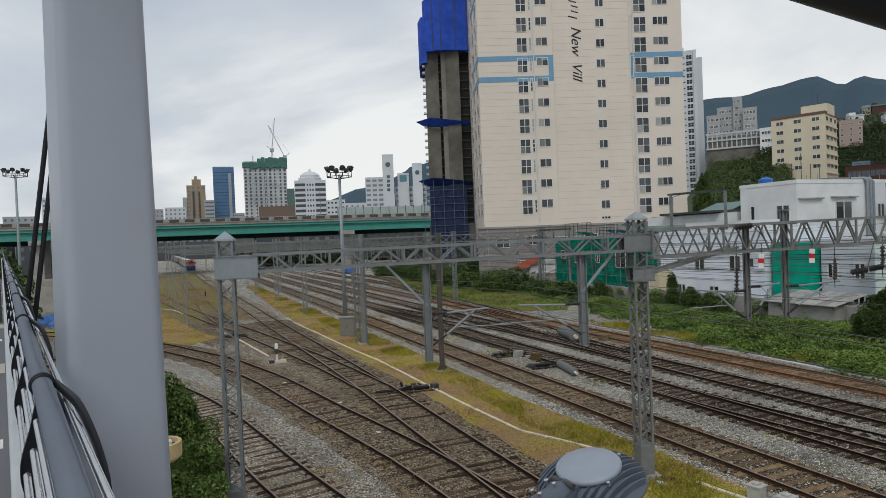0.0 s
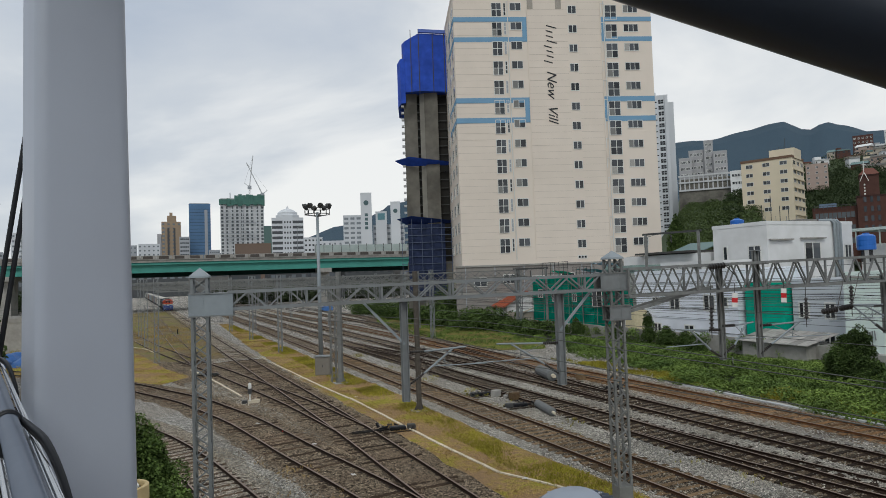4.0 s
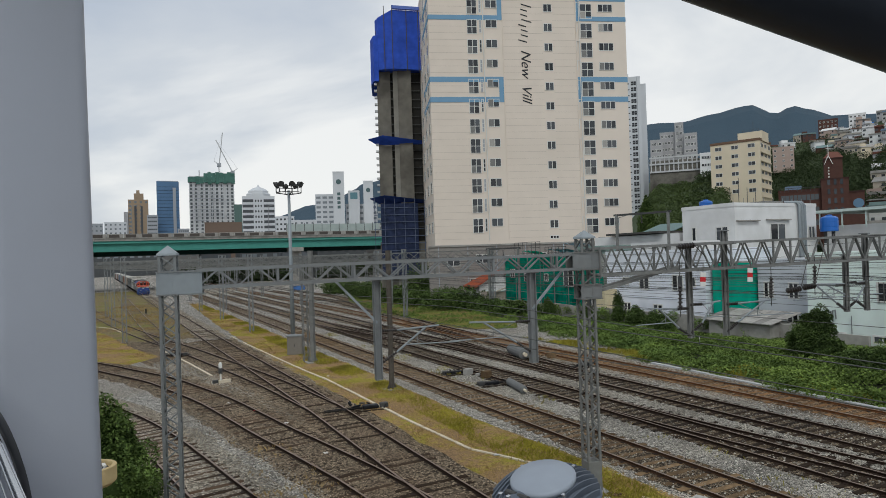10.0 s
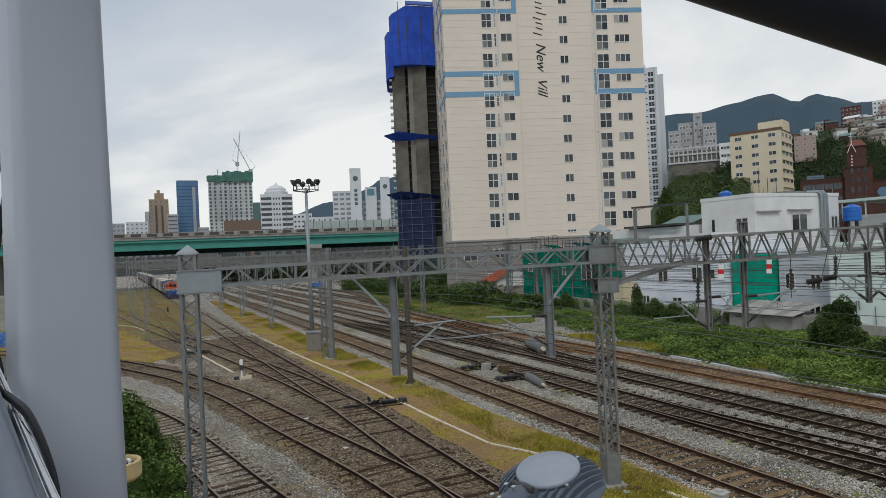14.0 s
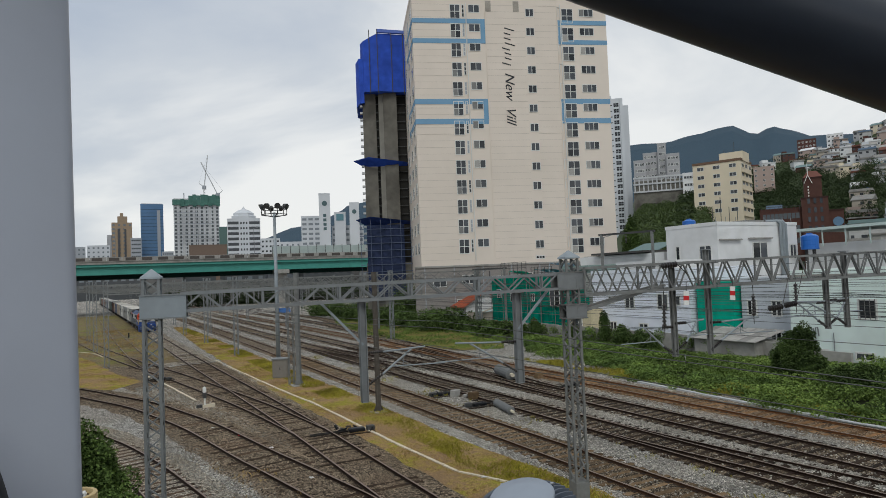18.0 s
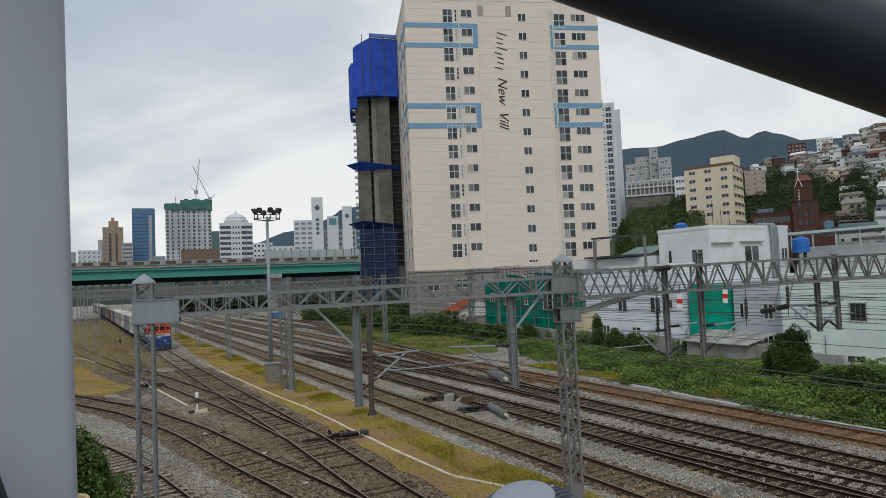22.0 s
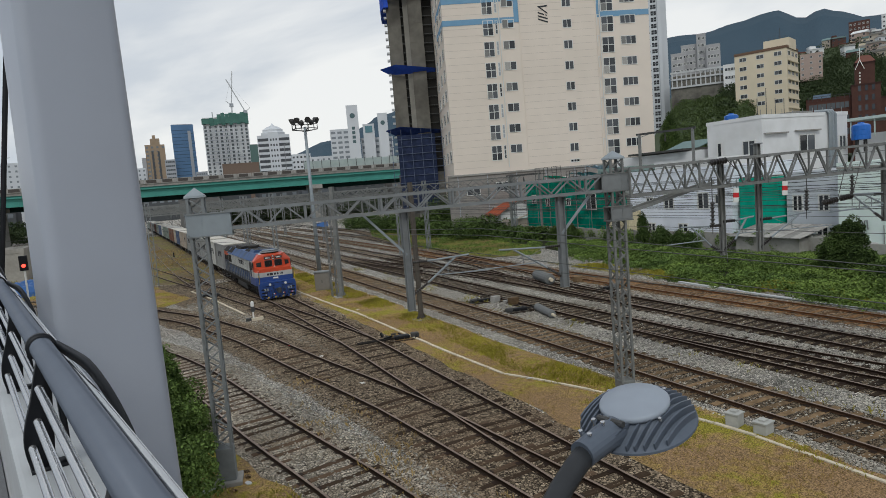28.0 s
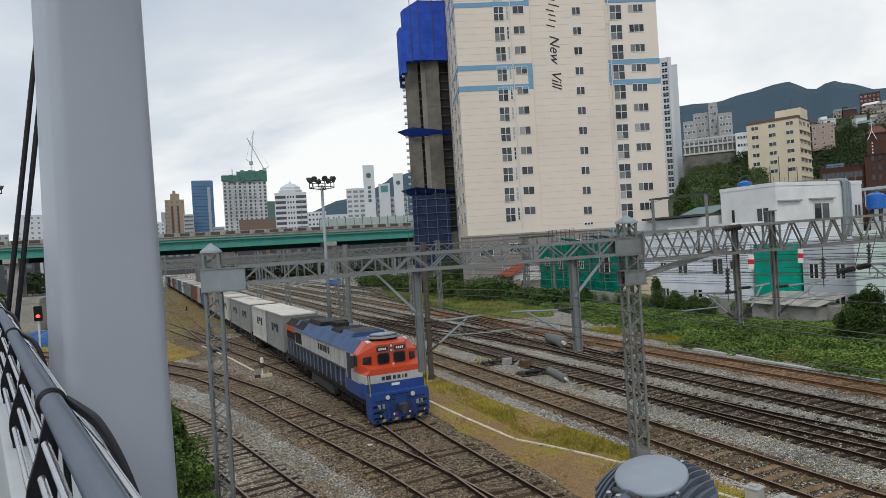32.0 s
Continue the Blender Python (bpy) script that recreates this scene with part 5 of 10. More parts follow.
def footbridge():
    deck = thing("footbridge_deck", "grey asphalt footbridge deck with pale cross bands", "footbridge", BRIDGE, kind="structure")
    bm = B()
    box(bm, -4.2, -14, 5.05, -0.1, 60, 5.5)
    part("deck_slab", bm, ASPHALT, deck)
    for y in (0.9, 7.6, 14.0, 21.0, 30.0):
        bm = B()
        box(bm, -4.2, y, 5.48, -0.11, y + 0.9, 5.504)
        part("paving_band", bm, PAVING, deck, "pale tan paving band")
    for y in (3.6, 11.5):
        bm = B()
        box(bm, -0.95, y, 5.49, -0.14, y + 0.3, 5.506)
        part("drain_frame", bm, SIGNAL_WHITE, deck)
        for k in range(10):
            bm = B()
            box(bm, -0.9 + k * 0.075, y + 0.05, 5.5, -0.86 + k * 0.075, y + 0.25, 5.511)
            part("drain_slot", bm, BLACK_IRON, deck)
    bm = B()
    faces(bm, [(-0.095, -14, 5.0), (0.13, -14, 5.0), (0.13, 60, 5.0), (-0.095, 60, 5.0), (-0.095, -14, 6.06), (0.13, -14, 6.06), (0.13, 60, 7.06), (-0.095, 60, 7.06)], CUBE)
    bevel(bm, 0.015, 2)
    part("curb_wall", bm, CURB, deck, "grey-white painted curb wall")
    bm = B()
    box(bm, -4.4, -14, 4.2, 0.2, 60, 5.04)
    part("edge_girder", bm, STEEL_GREY, deck)
    far = B()
    box(far, -4.4, -14, 5.0, -4.21, 60, 6.6)
    part("far_parapet", far, CURB, deck)

    gate = thing("end_railing", "white slatted railing closing the far end of the walkway", "railing", BRIDGE @ pose(0, 15.5, 0))
    for k in range(6):
        bm = B()
        box(bm, -4.2, -0.02, 5.7 + k * 0.19, -0.12, 0.02, 5.78 + k * 0.19)
        part("slat", bm, SIGNAL_WHITE, gate)
    for x in (-4.1, -2.8, -1.5, -0.2):
        bm = B()
        box(bm, x, -0.04, 5.49, x + 0.07, 0.04, 6.85)
        part("post", bm, STEEL_DARK, gate)

    rail = thing("bridge_railing", "grey tubular handrail with black ribbon posts on a curb", "railing", BRIDGE)
    bm = B()
    tube(bm, (0, -6, 6.545), (0, 40, 7.18), 0.0285, seg=24)
    part("handrail", bm, RAIL_STEEL, rail, "grey painted handrail tube", smooth=True)
    for x, z, r in ((-0.05, 6.33, 0.011), (-0.03, 6.41, 0.011), (-0.018, 6.51, 0.011), (0.066, 6.565, 0.0105)):
        bm = B()
        tube(bm, (x, -6, z - 0.083), (x, 40, z + 0.55), r, seg=10)
        part("rail_tube", bm, STAINLESS, rail, "thin stainless tube", smooth=True)
    # posts: black flat ribbons that bulge up from the curb and close below the handrail
    ribbon = B()
    for kind in (0, 1):
        prev = None
        for i in range(15):
            u = i / 14
            z = 6.25 + 0.345 * u
            y = -0.10 - 0.10 * u
            if kind == 0:
                lo = -0.056 - 0.022 * math.sin(min(1, u * 1.5) * 3.14) * (1 - u) + 0.044 * u ** 2
                hi = 0.002 + 0.016 * u
            else:
                lo, hi = 0.030 - 0.018 * u ** 2, 0.046 - 0.026 * u ** 2
            ring = [ribbon.verts.new(c) for c in ((lo, y - 0.022, z), (hi, y - 0.022, z), (hi, y + 0.022, z), (lo, y + 0.022, z))]
            if prev:
                for k in range(4):
                    ribbon.faces.new((prev[k], prev[(k + 1) % 4], ring[(k + 1) % 4], ring[k]))
            prev = ring
    box(ribbon, -0.06, -0.14, 6.248, 0.048, -0.07, 6.257)
    ribbon_me = mesh_of(ribbon, "post", BLACK_IRON, True)
    # outer ribbon: leaves the collar, runs outside the handrail and sinks to the curb
    strand = B()
    knots = spline([(0.034, -0.18), (0.046, -0.26), (0.072, -0.45), (0.098, -0.66), (0.106, -0.80), (0.09, -0.92)], 0.04)
    prev = None
    for i, q in enumerate(knots):
        u = i / (len(knots) - 1)
        z = 6.628 - 0.05 * u - 0.40 * max(0, u - 0.35) ** 1.6
        w = 0.008 + 0.005 * math.sin(u * 3.14)
        ring = [strand.verts.new(c) for c in ((q.x - 0.006, q.y, z - w), (q.x + 0.008, q.y, z - w), (q.x + 0.008, q.y, z + w), (q.x - 0.006, q.y, z + w))]
        if prev:
            for k in range(4):
                strand.faces.new((prev[k], prev[(k + 1) % 4], ring[(k + 1) % 4], ring[k]))
        prev = ring
    strand_me = mesh_of(strand, "outer_ribbon", BLACK_IRON, True)
    ringb = B()
    seg = 20
    rings = []
    for y0, r in ((-0.016, 0.029), (-0.013, 0.037), (0.013, 0.037), (0.016, 0.029)):
        rings.append([ringb.verts.new((r * math.cos(2 * math.pi * k / seg), y0, 6.63 + r * math.sin(2 * math.pi * k / seg))) for k in range(seg)])
    for a, b in zip(rings, rings[1:]):
        for k in range(seg):
            ringb.faces.new((a[k], a[(k + 1) % seg], b[(k + 1) % seg], b[k]))
    ring_me = mesh_of(ringb, "collar", BLACK_IRON, True)
    for k in range(-3, 34):
        ob = part("post", ribbon_me, None, rail)
        ob.matrix_basis = pose(0, k * 1.06, k * 0.0146)
    for k in range(-1, 17):
        ob = part("collar", ring_me, None, rail)
        ob.matrix_basis = pose(0, k * 2.12 - 0.22, k * 0.0292 - 0.003)
        ob = part("outer_ribbon", strand_me, None, rail)
        ob.matrix_basis = pose(0, k * 2.12 - 0.02, k * 0.0292 - 0.003)


footbridge()


def pillar():
    t = thing("bridge_pillar", "smooth white painted steel bridge pillar", "pillar", pose(-0.385, 4.18, 0))
    bm = B()
    # a square steel box with well rounded corners, turned to fit the camera's view
    prof = [(0.36, 0.0), (0.34, 2.0), (0.288, 5.6), (0.262, 8.0), (0.235, 11.0), (0.20, 15.0)]
    corner = 8
    seg = 4 * corner
    turn = radians(PILLAR_TURN)
    rings = []
    for r, z in prof:
        half, rho = r * 0.885, r * 0.24
        ring = []
        for q in range(4):
            cx, cy = ((1, 1), (-1, 1), (-1, -1), (1, -1))[q]
            for k in range(corner):
                a = radians(90 * q) + math.pi / 2 * k / (corner - 1)
                x, y = cx * (half - rho) + rho * math.cos(a), cy * (half - rho) + rho * math.sin(a)
                ring.append(bm.verts.new((x * math.cos(turn) - y * math.sin(turn), x * math.sin(turn) + y * math.cos(turn), z)))
        rings.append(ring)
    for a, b in zip(rings, rings[1:]):
        for k in range(seg):
            bm.faces.new((a[k], a[(k + 1) % seg], b[(k + 1) % seg], b[k]))
    bm.faces.new(rings[-1])
    part("shaft", bm, PILLAR_WHITE, t, smooth=True)
    bm = B()
    box(bm, -0.6, -0.6, -0.1, 0.6, 0.6, 0.5)
    part("plinth", bm, CONCRETE, t)
    # a post with a wide round cream collar full of litter, standing beyond the pillar
    post = thing("collared_post", "slim pale post with a round cream concrete collar holding litter", "post", pose(-0.43, 11.5, 0))
    bm = B()
    tube(bm, (0, 0, 0), (0, 0, 3.62), 0.13, 0.115, 16)
    part("post", bm, CURB, post, smooth=False)
    bm = B()
    lathe(bm, [(0.12, 3.55), (0.3, 3.57), (0.355, 3.62), (0.36, 3.64), (0.36, 3.86), (0.35, 3.87), (0.3, 3.87), (0.29, 3.85), (0.28, 3.8), (0.01, 3.79)], 32)
    collar = part("collar", bm, mat("cream_concrete", (0.56, 0.43, 0.23), 0.7, 0, 0.08, 5.0, stain=(0.36, 0.26, 0.14), stain_scale=3.0), post, "round cream concrete collar")
    bm = B()
    lathe(bm, [(0.002, 3.80), (0.27, 3.80), (0.275, 3.795)], 24)
    part("fill", bm, UNDERFRAME, collar)
    rnd = random.Random(3)
    for k in range(16):
        bm = B()
        a = rnd.uniform(0, 6.28)
        q = rnd.uniform(0.0, 0.22)
        w = rnd.uniform(0.02, 0.045)
        lathe(bm, [(0.005, -0.6 * w), (w, -0.2 * w), (w * 0.8, 0.5 * w), (0.005, 0.7 * w)], 6, pose(q * math.cos(a), q * math.sin(a), 3.81 + w * 0.5, rnd.uniform(0, 90), rnd.uniform(0, 90), 0))
        part("debris", bm, SIGNAL_WHITE if k % 2 else STEEL_DARK, collar)
    # two dark stay rods behind the pillar
    stays = thing("stay_cables", "two dark steel stay cables beside the pillar", "stay cable", pose(0, 0, 0))
    for x in (-2.47, -2.33):
        bm = B()
        tube(bm, (x - 0.15, 13.05, 5.1), (x + 1.35, 13.28, 16.0), 0.042, seg=10)
        part("cable", bm, BLACK_IRON, stays)
    bm = B()
    box(bm, -2.85, 12.85, 4.5, -2.3, 13.25, 5.3)
    part("anchor", bm, STEEL_DARK, stays)
    # dark inclined strut placed to fit the camera's view; bracket and support post are added
    strut = thing("inclined_strut", "dark coated inclined steel tube of the bridge", "strut", pose(0, 0, 0))
    bm = B()
    tube(bm, STRUT_A, STRUT_B, STRUT_R, seg=28)
    part("tube", bm, NAVY_TUBE, strut, smooth=True)
    bm = B()
    bar(bm, STRUT_A + Vector((0.1, -0.05, -0.05)), (-0.385, 4.18, 9.6), 0.3)
    part("bracket", bm, STEEL_GREY, strut)
    bm = B()
    tube(bm, (STRUT_B.x, STRUT_B.y, 0), STRUT_B, 0.3, 0.25, 20)
    part("support_post", bm, STEEL_GREY, strut)


PILLAR_TURN = 17.0
STRUT_A, STRUT_B, STRUT_R = Vector((-0.36, 3.365, 9.52)), Vector((6.72, -0.175, 6.445)), 0.237
pillar()


def street_lamp():
    t = thing("street_lamp", "grey finned street lamp on a dark curved arm", "street lamp", pose(0, 0, 0))
    bm = B()
    tube(bm, (0.30, 1.34, 0), (0.30, 1.34, 5.2), 0.085, 0.07, 16)
    part("pole", bm, LAMP_POLE, t, smooth=False)
    m = LAMP_POSE
    bm = B()
    pts = []
    a, b, c, d = Vector((0.30, 1.34, 5.1)), Vector((0.42, 1.42, 5.75)), m @ Vector((-0.75, 0, -0.10)), m @ Vector((-0.30, 0, -0.035))
    for i in range(15):
        u = i / 14
        pts.append((1 - u) ** 3 * a + 3 * u * (1 - u) ** 2 * b + 3 * u * u * (1 - u) * c + u ** 3 * d)
    sweep(bm, pts, 0.04, 14)
    part("arm", bm, LAMP_POLE, t, smooth=True)
    head = part("lamp_head", B(), LAMP_BODY, t)
    head.matrix_basis = m
    bm = B()
    tube(bm, (-0.34, 0, -0.032), (-0.14, 0, -0.05), 0.049, 0.054, 20)
    box(bm, -0.20, -0.05, -0.07, -0.10, 0.05, -0.02)
    part("socket", bm, LAMP_BODY, head, smooth=False)
    # shallow round bowl with a thin rim, ribbed by parallel fins
    R = 0.212
    bm = B()
    lathe(bm, [(0.01, -0.115), (0.17, -0.112), (R, -0.102), (R + 0.008, -0.096), (R + 0.006, -0.088), (0.15, -0.050), (0.12, -0.03), (0.01, -0.03)], 44)
    part("shell", bm, LAMP_BODY, head, smooth=False)
    bm = B()
    lathe(bm, [(0.01, -0.03), (0.122, -0.03), (0.131, -0.022), (0.132, -0.010), (0.125, -0.002), (0.06, 0.002), (0.005, 0.003)], 44)
    part("cap", bm, LAMP_CAP, head, "round pale grey cap", smooth=True)
    for k in range(1, 16):
        q = (k - 8) * 0.0265
        span = math.sqrt(max(0.0, R * R - q * q))
        lo, hi = (0.1 if abs(q) < 0.075 else -span), span
        bm = B()
        n = 12
        cols = []
        for i in range(n + 1):
            p = lo + (hi - lo) * i / n
            r = math.hypot(p, q)
            top = -0.024 if r < 0.135 else -0.024 - 0.038 * ((r - 0.135) / 0.078) ** 1.3
            cols.append([bm.verts.new(c) for c in ((p, q - 0.0035, -0.098), (p, q + 0.0035, -0.098), (p, q + 0.0035, top), (p, q - 0.0035, top))])
        for a, b in zip(cols, cols[1:]):
            for j in range(4):
                bm.faces.new((a[j], a[(j + 1) % 4], b[(j + 1) % 4], b[j]))
        bm.faces.new(cols[0])
        bm.faces.new(cols[-1][::-1])
        part("fin", bm, LAMP_BODY, head)
    for a in (-20, 75, 160, 250):
        c, s = math.cos(radians(a)), math.sin(radians(a))
        bm = B()
        lathe(bm, [(0.008, -0.03), (0.008, -0.014), (0.004, -0.012)], 8, Matrix.Translation((c * 0.144, s * 0.144, 0)))
        part("cap_screw", bm, STAINLESS, head)
    for x, y in ((-0.205, 0.035), (-0.205, -0.005), (-0.285, 0.035), (-0.285, -0.005)):
        bm = B()
        lathe(bm, [(0.005, 0.0), (0.005, 0.022), (0.009, 0.022), (0.009, 0.03), (0.004, 0.031)], 8, Matrix.Translation((x, y, -0.005)))
        part("bolt", bm, STAINLESS, head)
    for y in (-0.03, 0.03):
        bm = B()
        tube(bm, (-0.155, y - 0.025, -0.004), (-0.155, y + 0.025, -0.004), 0.012, seg=8)
        part("hinge", bm, STEEL_DARK, head)


LAMP_POSE = Matrix.Translation((1.495, 2.127, 6.112)) @ Matrix.Rotation(radians(-22.5), 4, "Z") @ Matrix.Rotation(radians(9), 4, "X") @ Matrix.Rotation(radians(-10), 4, "Y") @ Matrix.Rotation(radians(38), 4, "Z")
street_lamp()

# ---- train ----
NAVY_PANEL = mat("navy_grimy_paint", (0.034, 0.046, 0.085), 0.6, 0, 0.15, 3.0, stain=(0.02, 0.02, 0.02), stain_scale=1.0, stain_amount=0.7)
TRAIN_PATH = spline([p for p in LINE_A], 0.5)


def along(y):
    """The train track's middle at a distance up the line, and its heading."""
    for a, b in zip(TRAIN_PATH, TRAIN_PATH[1:]):
        if a.y <= y < b.y:
            d = b - a
            return a.lerp(b, (y - a.y) / (b.y - a.y)), math.degrees(math.atan2(d.y, d.x)) - 90
    p = TRAIN_PATH[-1]
    return Vector((p.x - (y - p.y) * 0.03, y, 0)), 1.7


def wheelset(bm, y, r=0.46):
    for x in (-0.85, 0.85):
        tube(bm, (x - 0.07, y, r + 0.195), (x + 0.07, y, r + 0.195), r, seg=18)
    tube(bm, (-0.8, y, r + 0.195), (0.8, y, r + 0.195), 0.08, seg=8)


def bogie(parent, y, axles, material=None):
    g = part("bogie", B(), UNDERFRAME, parent)
    g.matrix_basis = pose(0, y, 0)
    span = 1.7 * (axles - 1)
    for k in range(axles):
        bm = B()
        wheelset(bm, -span / 2 + 1.7 * k)
        part("wheelset", bm, UNDERFRAME, g)
    for x in (-1.08, 1.08):
        bm = B()
        box(bm, x - 0.08, -span / 2 - 0.55, 0.5, x + 0.08, span / 2 + 0.55, 0.72)
        for k in range(axles):
            yy = -span / 2 + 1.7 * k
            box(bm, x - 0.12, yy - 0.18, 0.45, x + 0.12, yy + 0.18, 0.86)
            if k < axles - 1:
                for q in range(3):
                    tube(bm, (x, yy + 0.6 + q * 0.25, 0.7), (x, yy + 0.6 + q * 0.25, 1.0), 0.09, seg=8)
        part("side_frame", bm, UNDERFRAME, g)
    return g


def quad_prism(bm, sec0, y0, sec1, y1, mi=0):
    """A loft between two outlines in x, z."""
    a = [bm.verts.new((x, y0, z)) for x, z in sec0]
    b = [bm.verts.new((x, y1, z)) for x, z in sec1]
    n = len(a)
    bm.faces.new(a).material_index = mi
    bm.faces.new(b[::-1]).material_index = mi
    for k in range(n):
        bm.faces.new((a[k], b[k], b[(k + 1) % n], a[(k + 1) % n])).material_index = mi
    bmesh.ops.recalc_face_normals(bm, faces=bm.faces[:])
    return bm


def loft(name, sec0, y0, sec1, y1, material, parent, label=""):
    return part(name, quad_prism(B(), sec0, y0, sec1, y1), material, parent, label)


def round_rect(hw, hh, r):
    """Outline of a rectangle with rounded corners."""
    out = []
    for cx, cy, a0 in ((hw - r, hh - r, 0), (r - hw, hh - r, 90), (r - hw, r - hh, 180), (hw - r, r - hh, 270)):
        out += [(cx + r * math.cos(radians(a0 + 30 * k)), cy + r * math.sin(radians(a0 + 30 * k))) for k in range(4)]
    return out


def locomotive():
    """Diesel freight locomotive; its nose is at y = 0 and it runs towards -y."""
    t = thing("locomotive", "orange, white and blue diesel locomotive pulling a container train", "locomotive")
    W = 1.5
    rect = lambda w, z0, z1: [(-w, z0), (w, z0), (w, z1), (-w, z1)]
    # frame and pilot
    bm = B()
    box(bm, -1.42, 0.55, 1.0, 1.42, 19.6, 1.32)
    part("frame", bm, UNDERFRAME, t)
    pilot = loft("pilot", [(-1.35, 0.28), (1.35, 0.28), (1.46, 0.6), (1.46, 1.62), (-1.46, 1.62), (-1.46, 0.6)], 0.12, [(-1.35, 0.28), (1.35, 0.28), (1.46, 0.6), (1.46, 1.62), (-1.46, 1.62), (-1.46, 0.6)], 0.75, TRAIN_BLUE, t, "deep blue pilot plate")
    for k in range(9):
        bm = B()
        x = -1.25 + k * 0.3
        faces(bm, [(x, 0.108, 0.30), (x + 0.15, 0.108, 0.30), (x + 0.22, 0.108, 0.42), (x + 0.07, 0.108, 0.42), (x, 0.118, 0.30), (x + 0.15, 0.118, 0.30), (x + 0.22, 0.118, 0.42), (x + 0.07, 0.118, 0.42)], CUBE)
        part("hazard_bar", bm, YELLOW if k % 2 else BLACK_IRON, pilot)
    bm = B()
    box(bm, -0.16, -0.45, 0.82, 0.16, 0.1, 1.08)
    tube(bm, (0, -0.45, 0.72), (0, -0.45, 1.16), 0.13, seg=10)
    part("coupler", bm, STEEL_DARK, pilot)
    for x in (-0.75, -0.55, 0.55, 0.75):
        bm = B()
        sweep(bm, [(x, 0.1, 0.95), (x, -0.06, 0.85), (x * 0.98, -0.08, 0.6), (x * 0.95, 0.02, 0.5)], 0.028, 6)
        part("brake_hose", bm, CABLE, pilot)
    for x in (-0.62, 0.62):
        bm = B()
        lathe(bm, [(0.08, 0), (0.1, 0.02), (0.1, 0.08)], 12, Matrix.Translation((x, 0.11, 1.42)) @ Matrix.Rotation(radians(90), 4, "X"))
        part("marker_lamp", bm, HEADLIGHT, pilot)
    for x in (-1.05, -0.85, 0.85, 1.05):
        bm = B()
        box(bm, x - 0.07, 0.06, 0.92, x + 0.07, 0.115, 1.12)
        part("cable_socket", bm, STEEL_LIGHT, pilot)
    for k, x in enumerate((-1.15, -0.95, -0.4, -0.3, 0.34, 0.46, 0.96, 1.2)):
        bm = B()
        sweep(bm, [(x, 0.1, 1.12 + 0.05 * (k % 3)), (x + 0.03, -0.05, 0.98), (x + 0.1 * (-1) ** k, -0.09, 0.66 + 0.05 * (k % 2)), (x + 0.05, 0.0, 0.58)], 0.022, 6)
        part("jumper_cable", bm, CABLE, pilot)
        bm = B()
        tube(bm, (x + 0.1 * (-1) ** k, -0.09, 0.7), (x + 0.1 * (-1) ** k, -0.09, 0.61), 0.04, seg=8)
        part("coupling_head", bm, SIGNAL_WHITE if k % 2 else SIGN_RED, pilot)
    for x0, x1, z in ((-1.2, -0.3, 1.3), (0.3, 1.2, 1.3), (-0.5, 0.5, 1.52)):
        bm = B()
        sweep(bm, [(x0, 0.12, z), (x0, 0.02, z), (x1, 0.02, z), (x1, 0.12, z)], 0.02, 6)
        part("grab_iron", bm, BLACK_IRON, pilot)
    for x in (-1.1, 1.1):
        bm = B()
        for z in (0.45, 0.72, 1.0):
            box(bm, x - 0.24, 0.09, z, x + 0.24, 0.115, z + 0.1)
        part("step_recess", bm, BLACK_IRON, pilot)
    for x in (-1.43, 1.43):
        bm = B()
        tube(bm, (x, 0.1, 1.55), (x, 0.1, 2.2), 0.016, seg=6)
        tube(bm, (x, 0.1, 2.2), (x, 0.55, 2.2), 0.016, seg=6)
        part("handrail", bm, YELLOW, t, "yellow handrail beside the nose")
    for x in (-1.38, 1.38):
        bm = B()
        for p, q in (((x, 0.2, 1.62), (x, 0.2, 2.5)), ((x, 0.5, 1.62), (x, 0.5, 2.5)), ((x, 0.2, 2.5), (x, 0.5, 2.5)), ((x, 0.2, 2.05), (x, 0.5, 2.05))):
            tube(bm, p, q, 0.018, seg=6)
        part("step_rail", bm, STEEL_DARK, t)
    # nose
    loft("nose_lower", [(-1.42, 1.3), (1.42, 1.3), (1.42, 2.02), (-1.42, 2.02)], 0.62, rect(1.5, 1.3, 2.02), 1.3, TRAIN_BLUE, t)
    loft("nose_band", [(-1.42, 2.02), (1.42, 2.02), (1.42, 2.4), (-1.42, 2.4)], 0.60, rect(1.5, 2.02, 2.4), 1.3, TRAIN_WHITE, t, "white band round the nose")
    loft("nose_top", [(-1.38, 2.4), (1.38, 2.4), (1.2, 2.68), (-1.2, 2.68)], 0.62, rect(1.46, 2.4, 2.86), 1.35, TRAIN_ORANGE, t)
    # plain marks in place of the lettering on the nose
    for k, (x, w, h) in enumerate(((-0.6, 0.16, 0.17), (-0.34, 0.26, 0.2), (-0.04, 0.15, 0.17), (0.18, 0.15, 0.17), (0.38, 0.06, 0.17), (0.54, 0.13, 0.17))):
        bm = B()
        box(bm, x - w / 2, 0.588, 2.21 - h / 2, x + w / 2, 0.598, 2.21 + h / 2)
        part("nose_mark", bm, INK, t)
    bm = B()
    box(bm, -0.2, 0.59, 1.82, 0.2, 0.612, 1.94)
    part("number_plate", bm, SIGNAL_WHITE, t)
    # cab
    cab0 = [(-1.5, 2.4), (1.5, 2.4), (1.5, 3.3), (1.02, 3.86), (-1.02, 3.86), (-1.5, 3.3)]
    cab_f = [(-0.80, 2.6), (0.80, 2.6), (0.80, 3.40), (0.72, 3.76), (-0.72, 3.76), (-0.80, 3.40)]
    loft("cab", cab_f, 0.98, cab0, 1.5, TRAIN_ORANGE, t, "orange cab with dark windows")
    loft("cab_body", cab0, 1.5, cab0, 2.25, TRAIN_ORANGE, t)
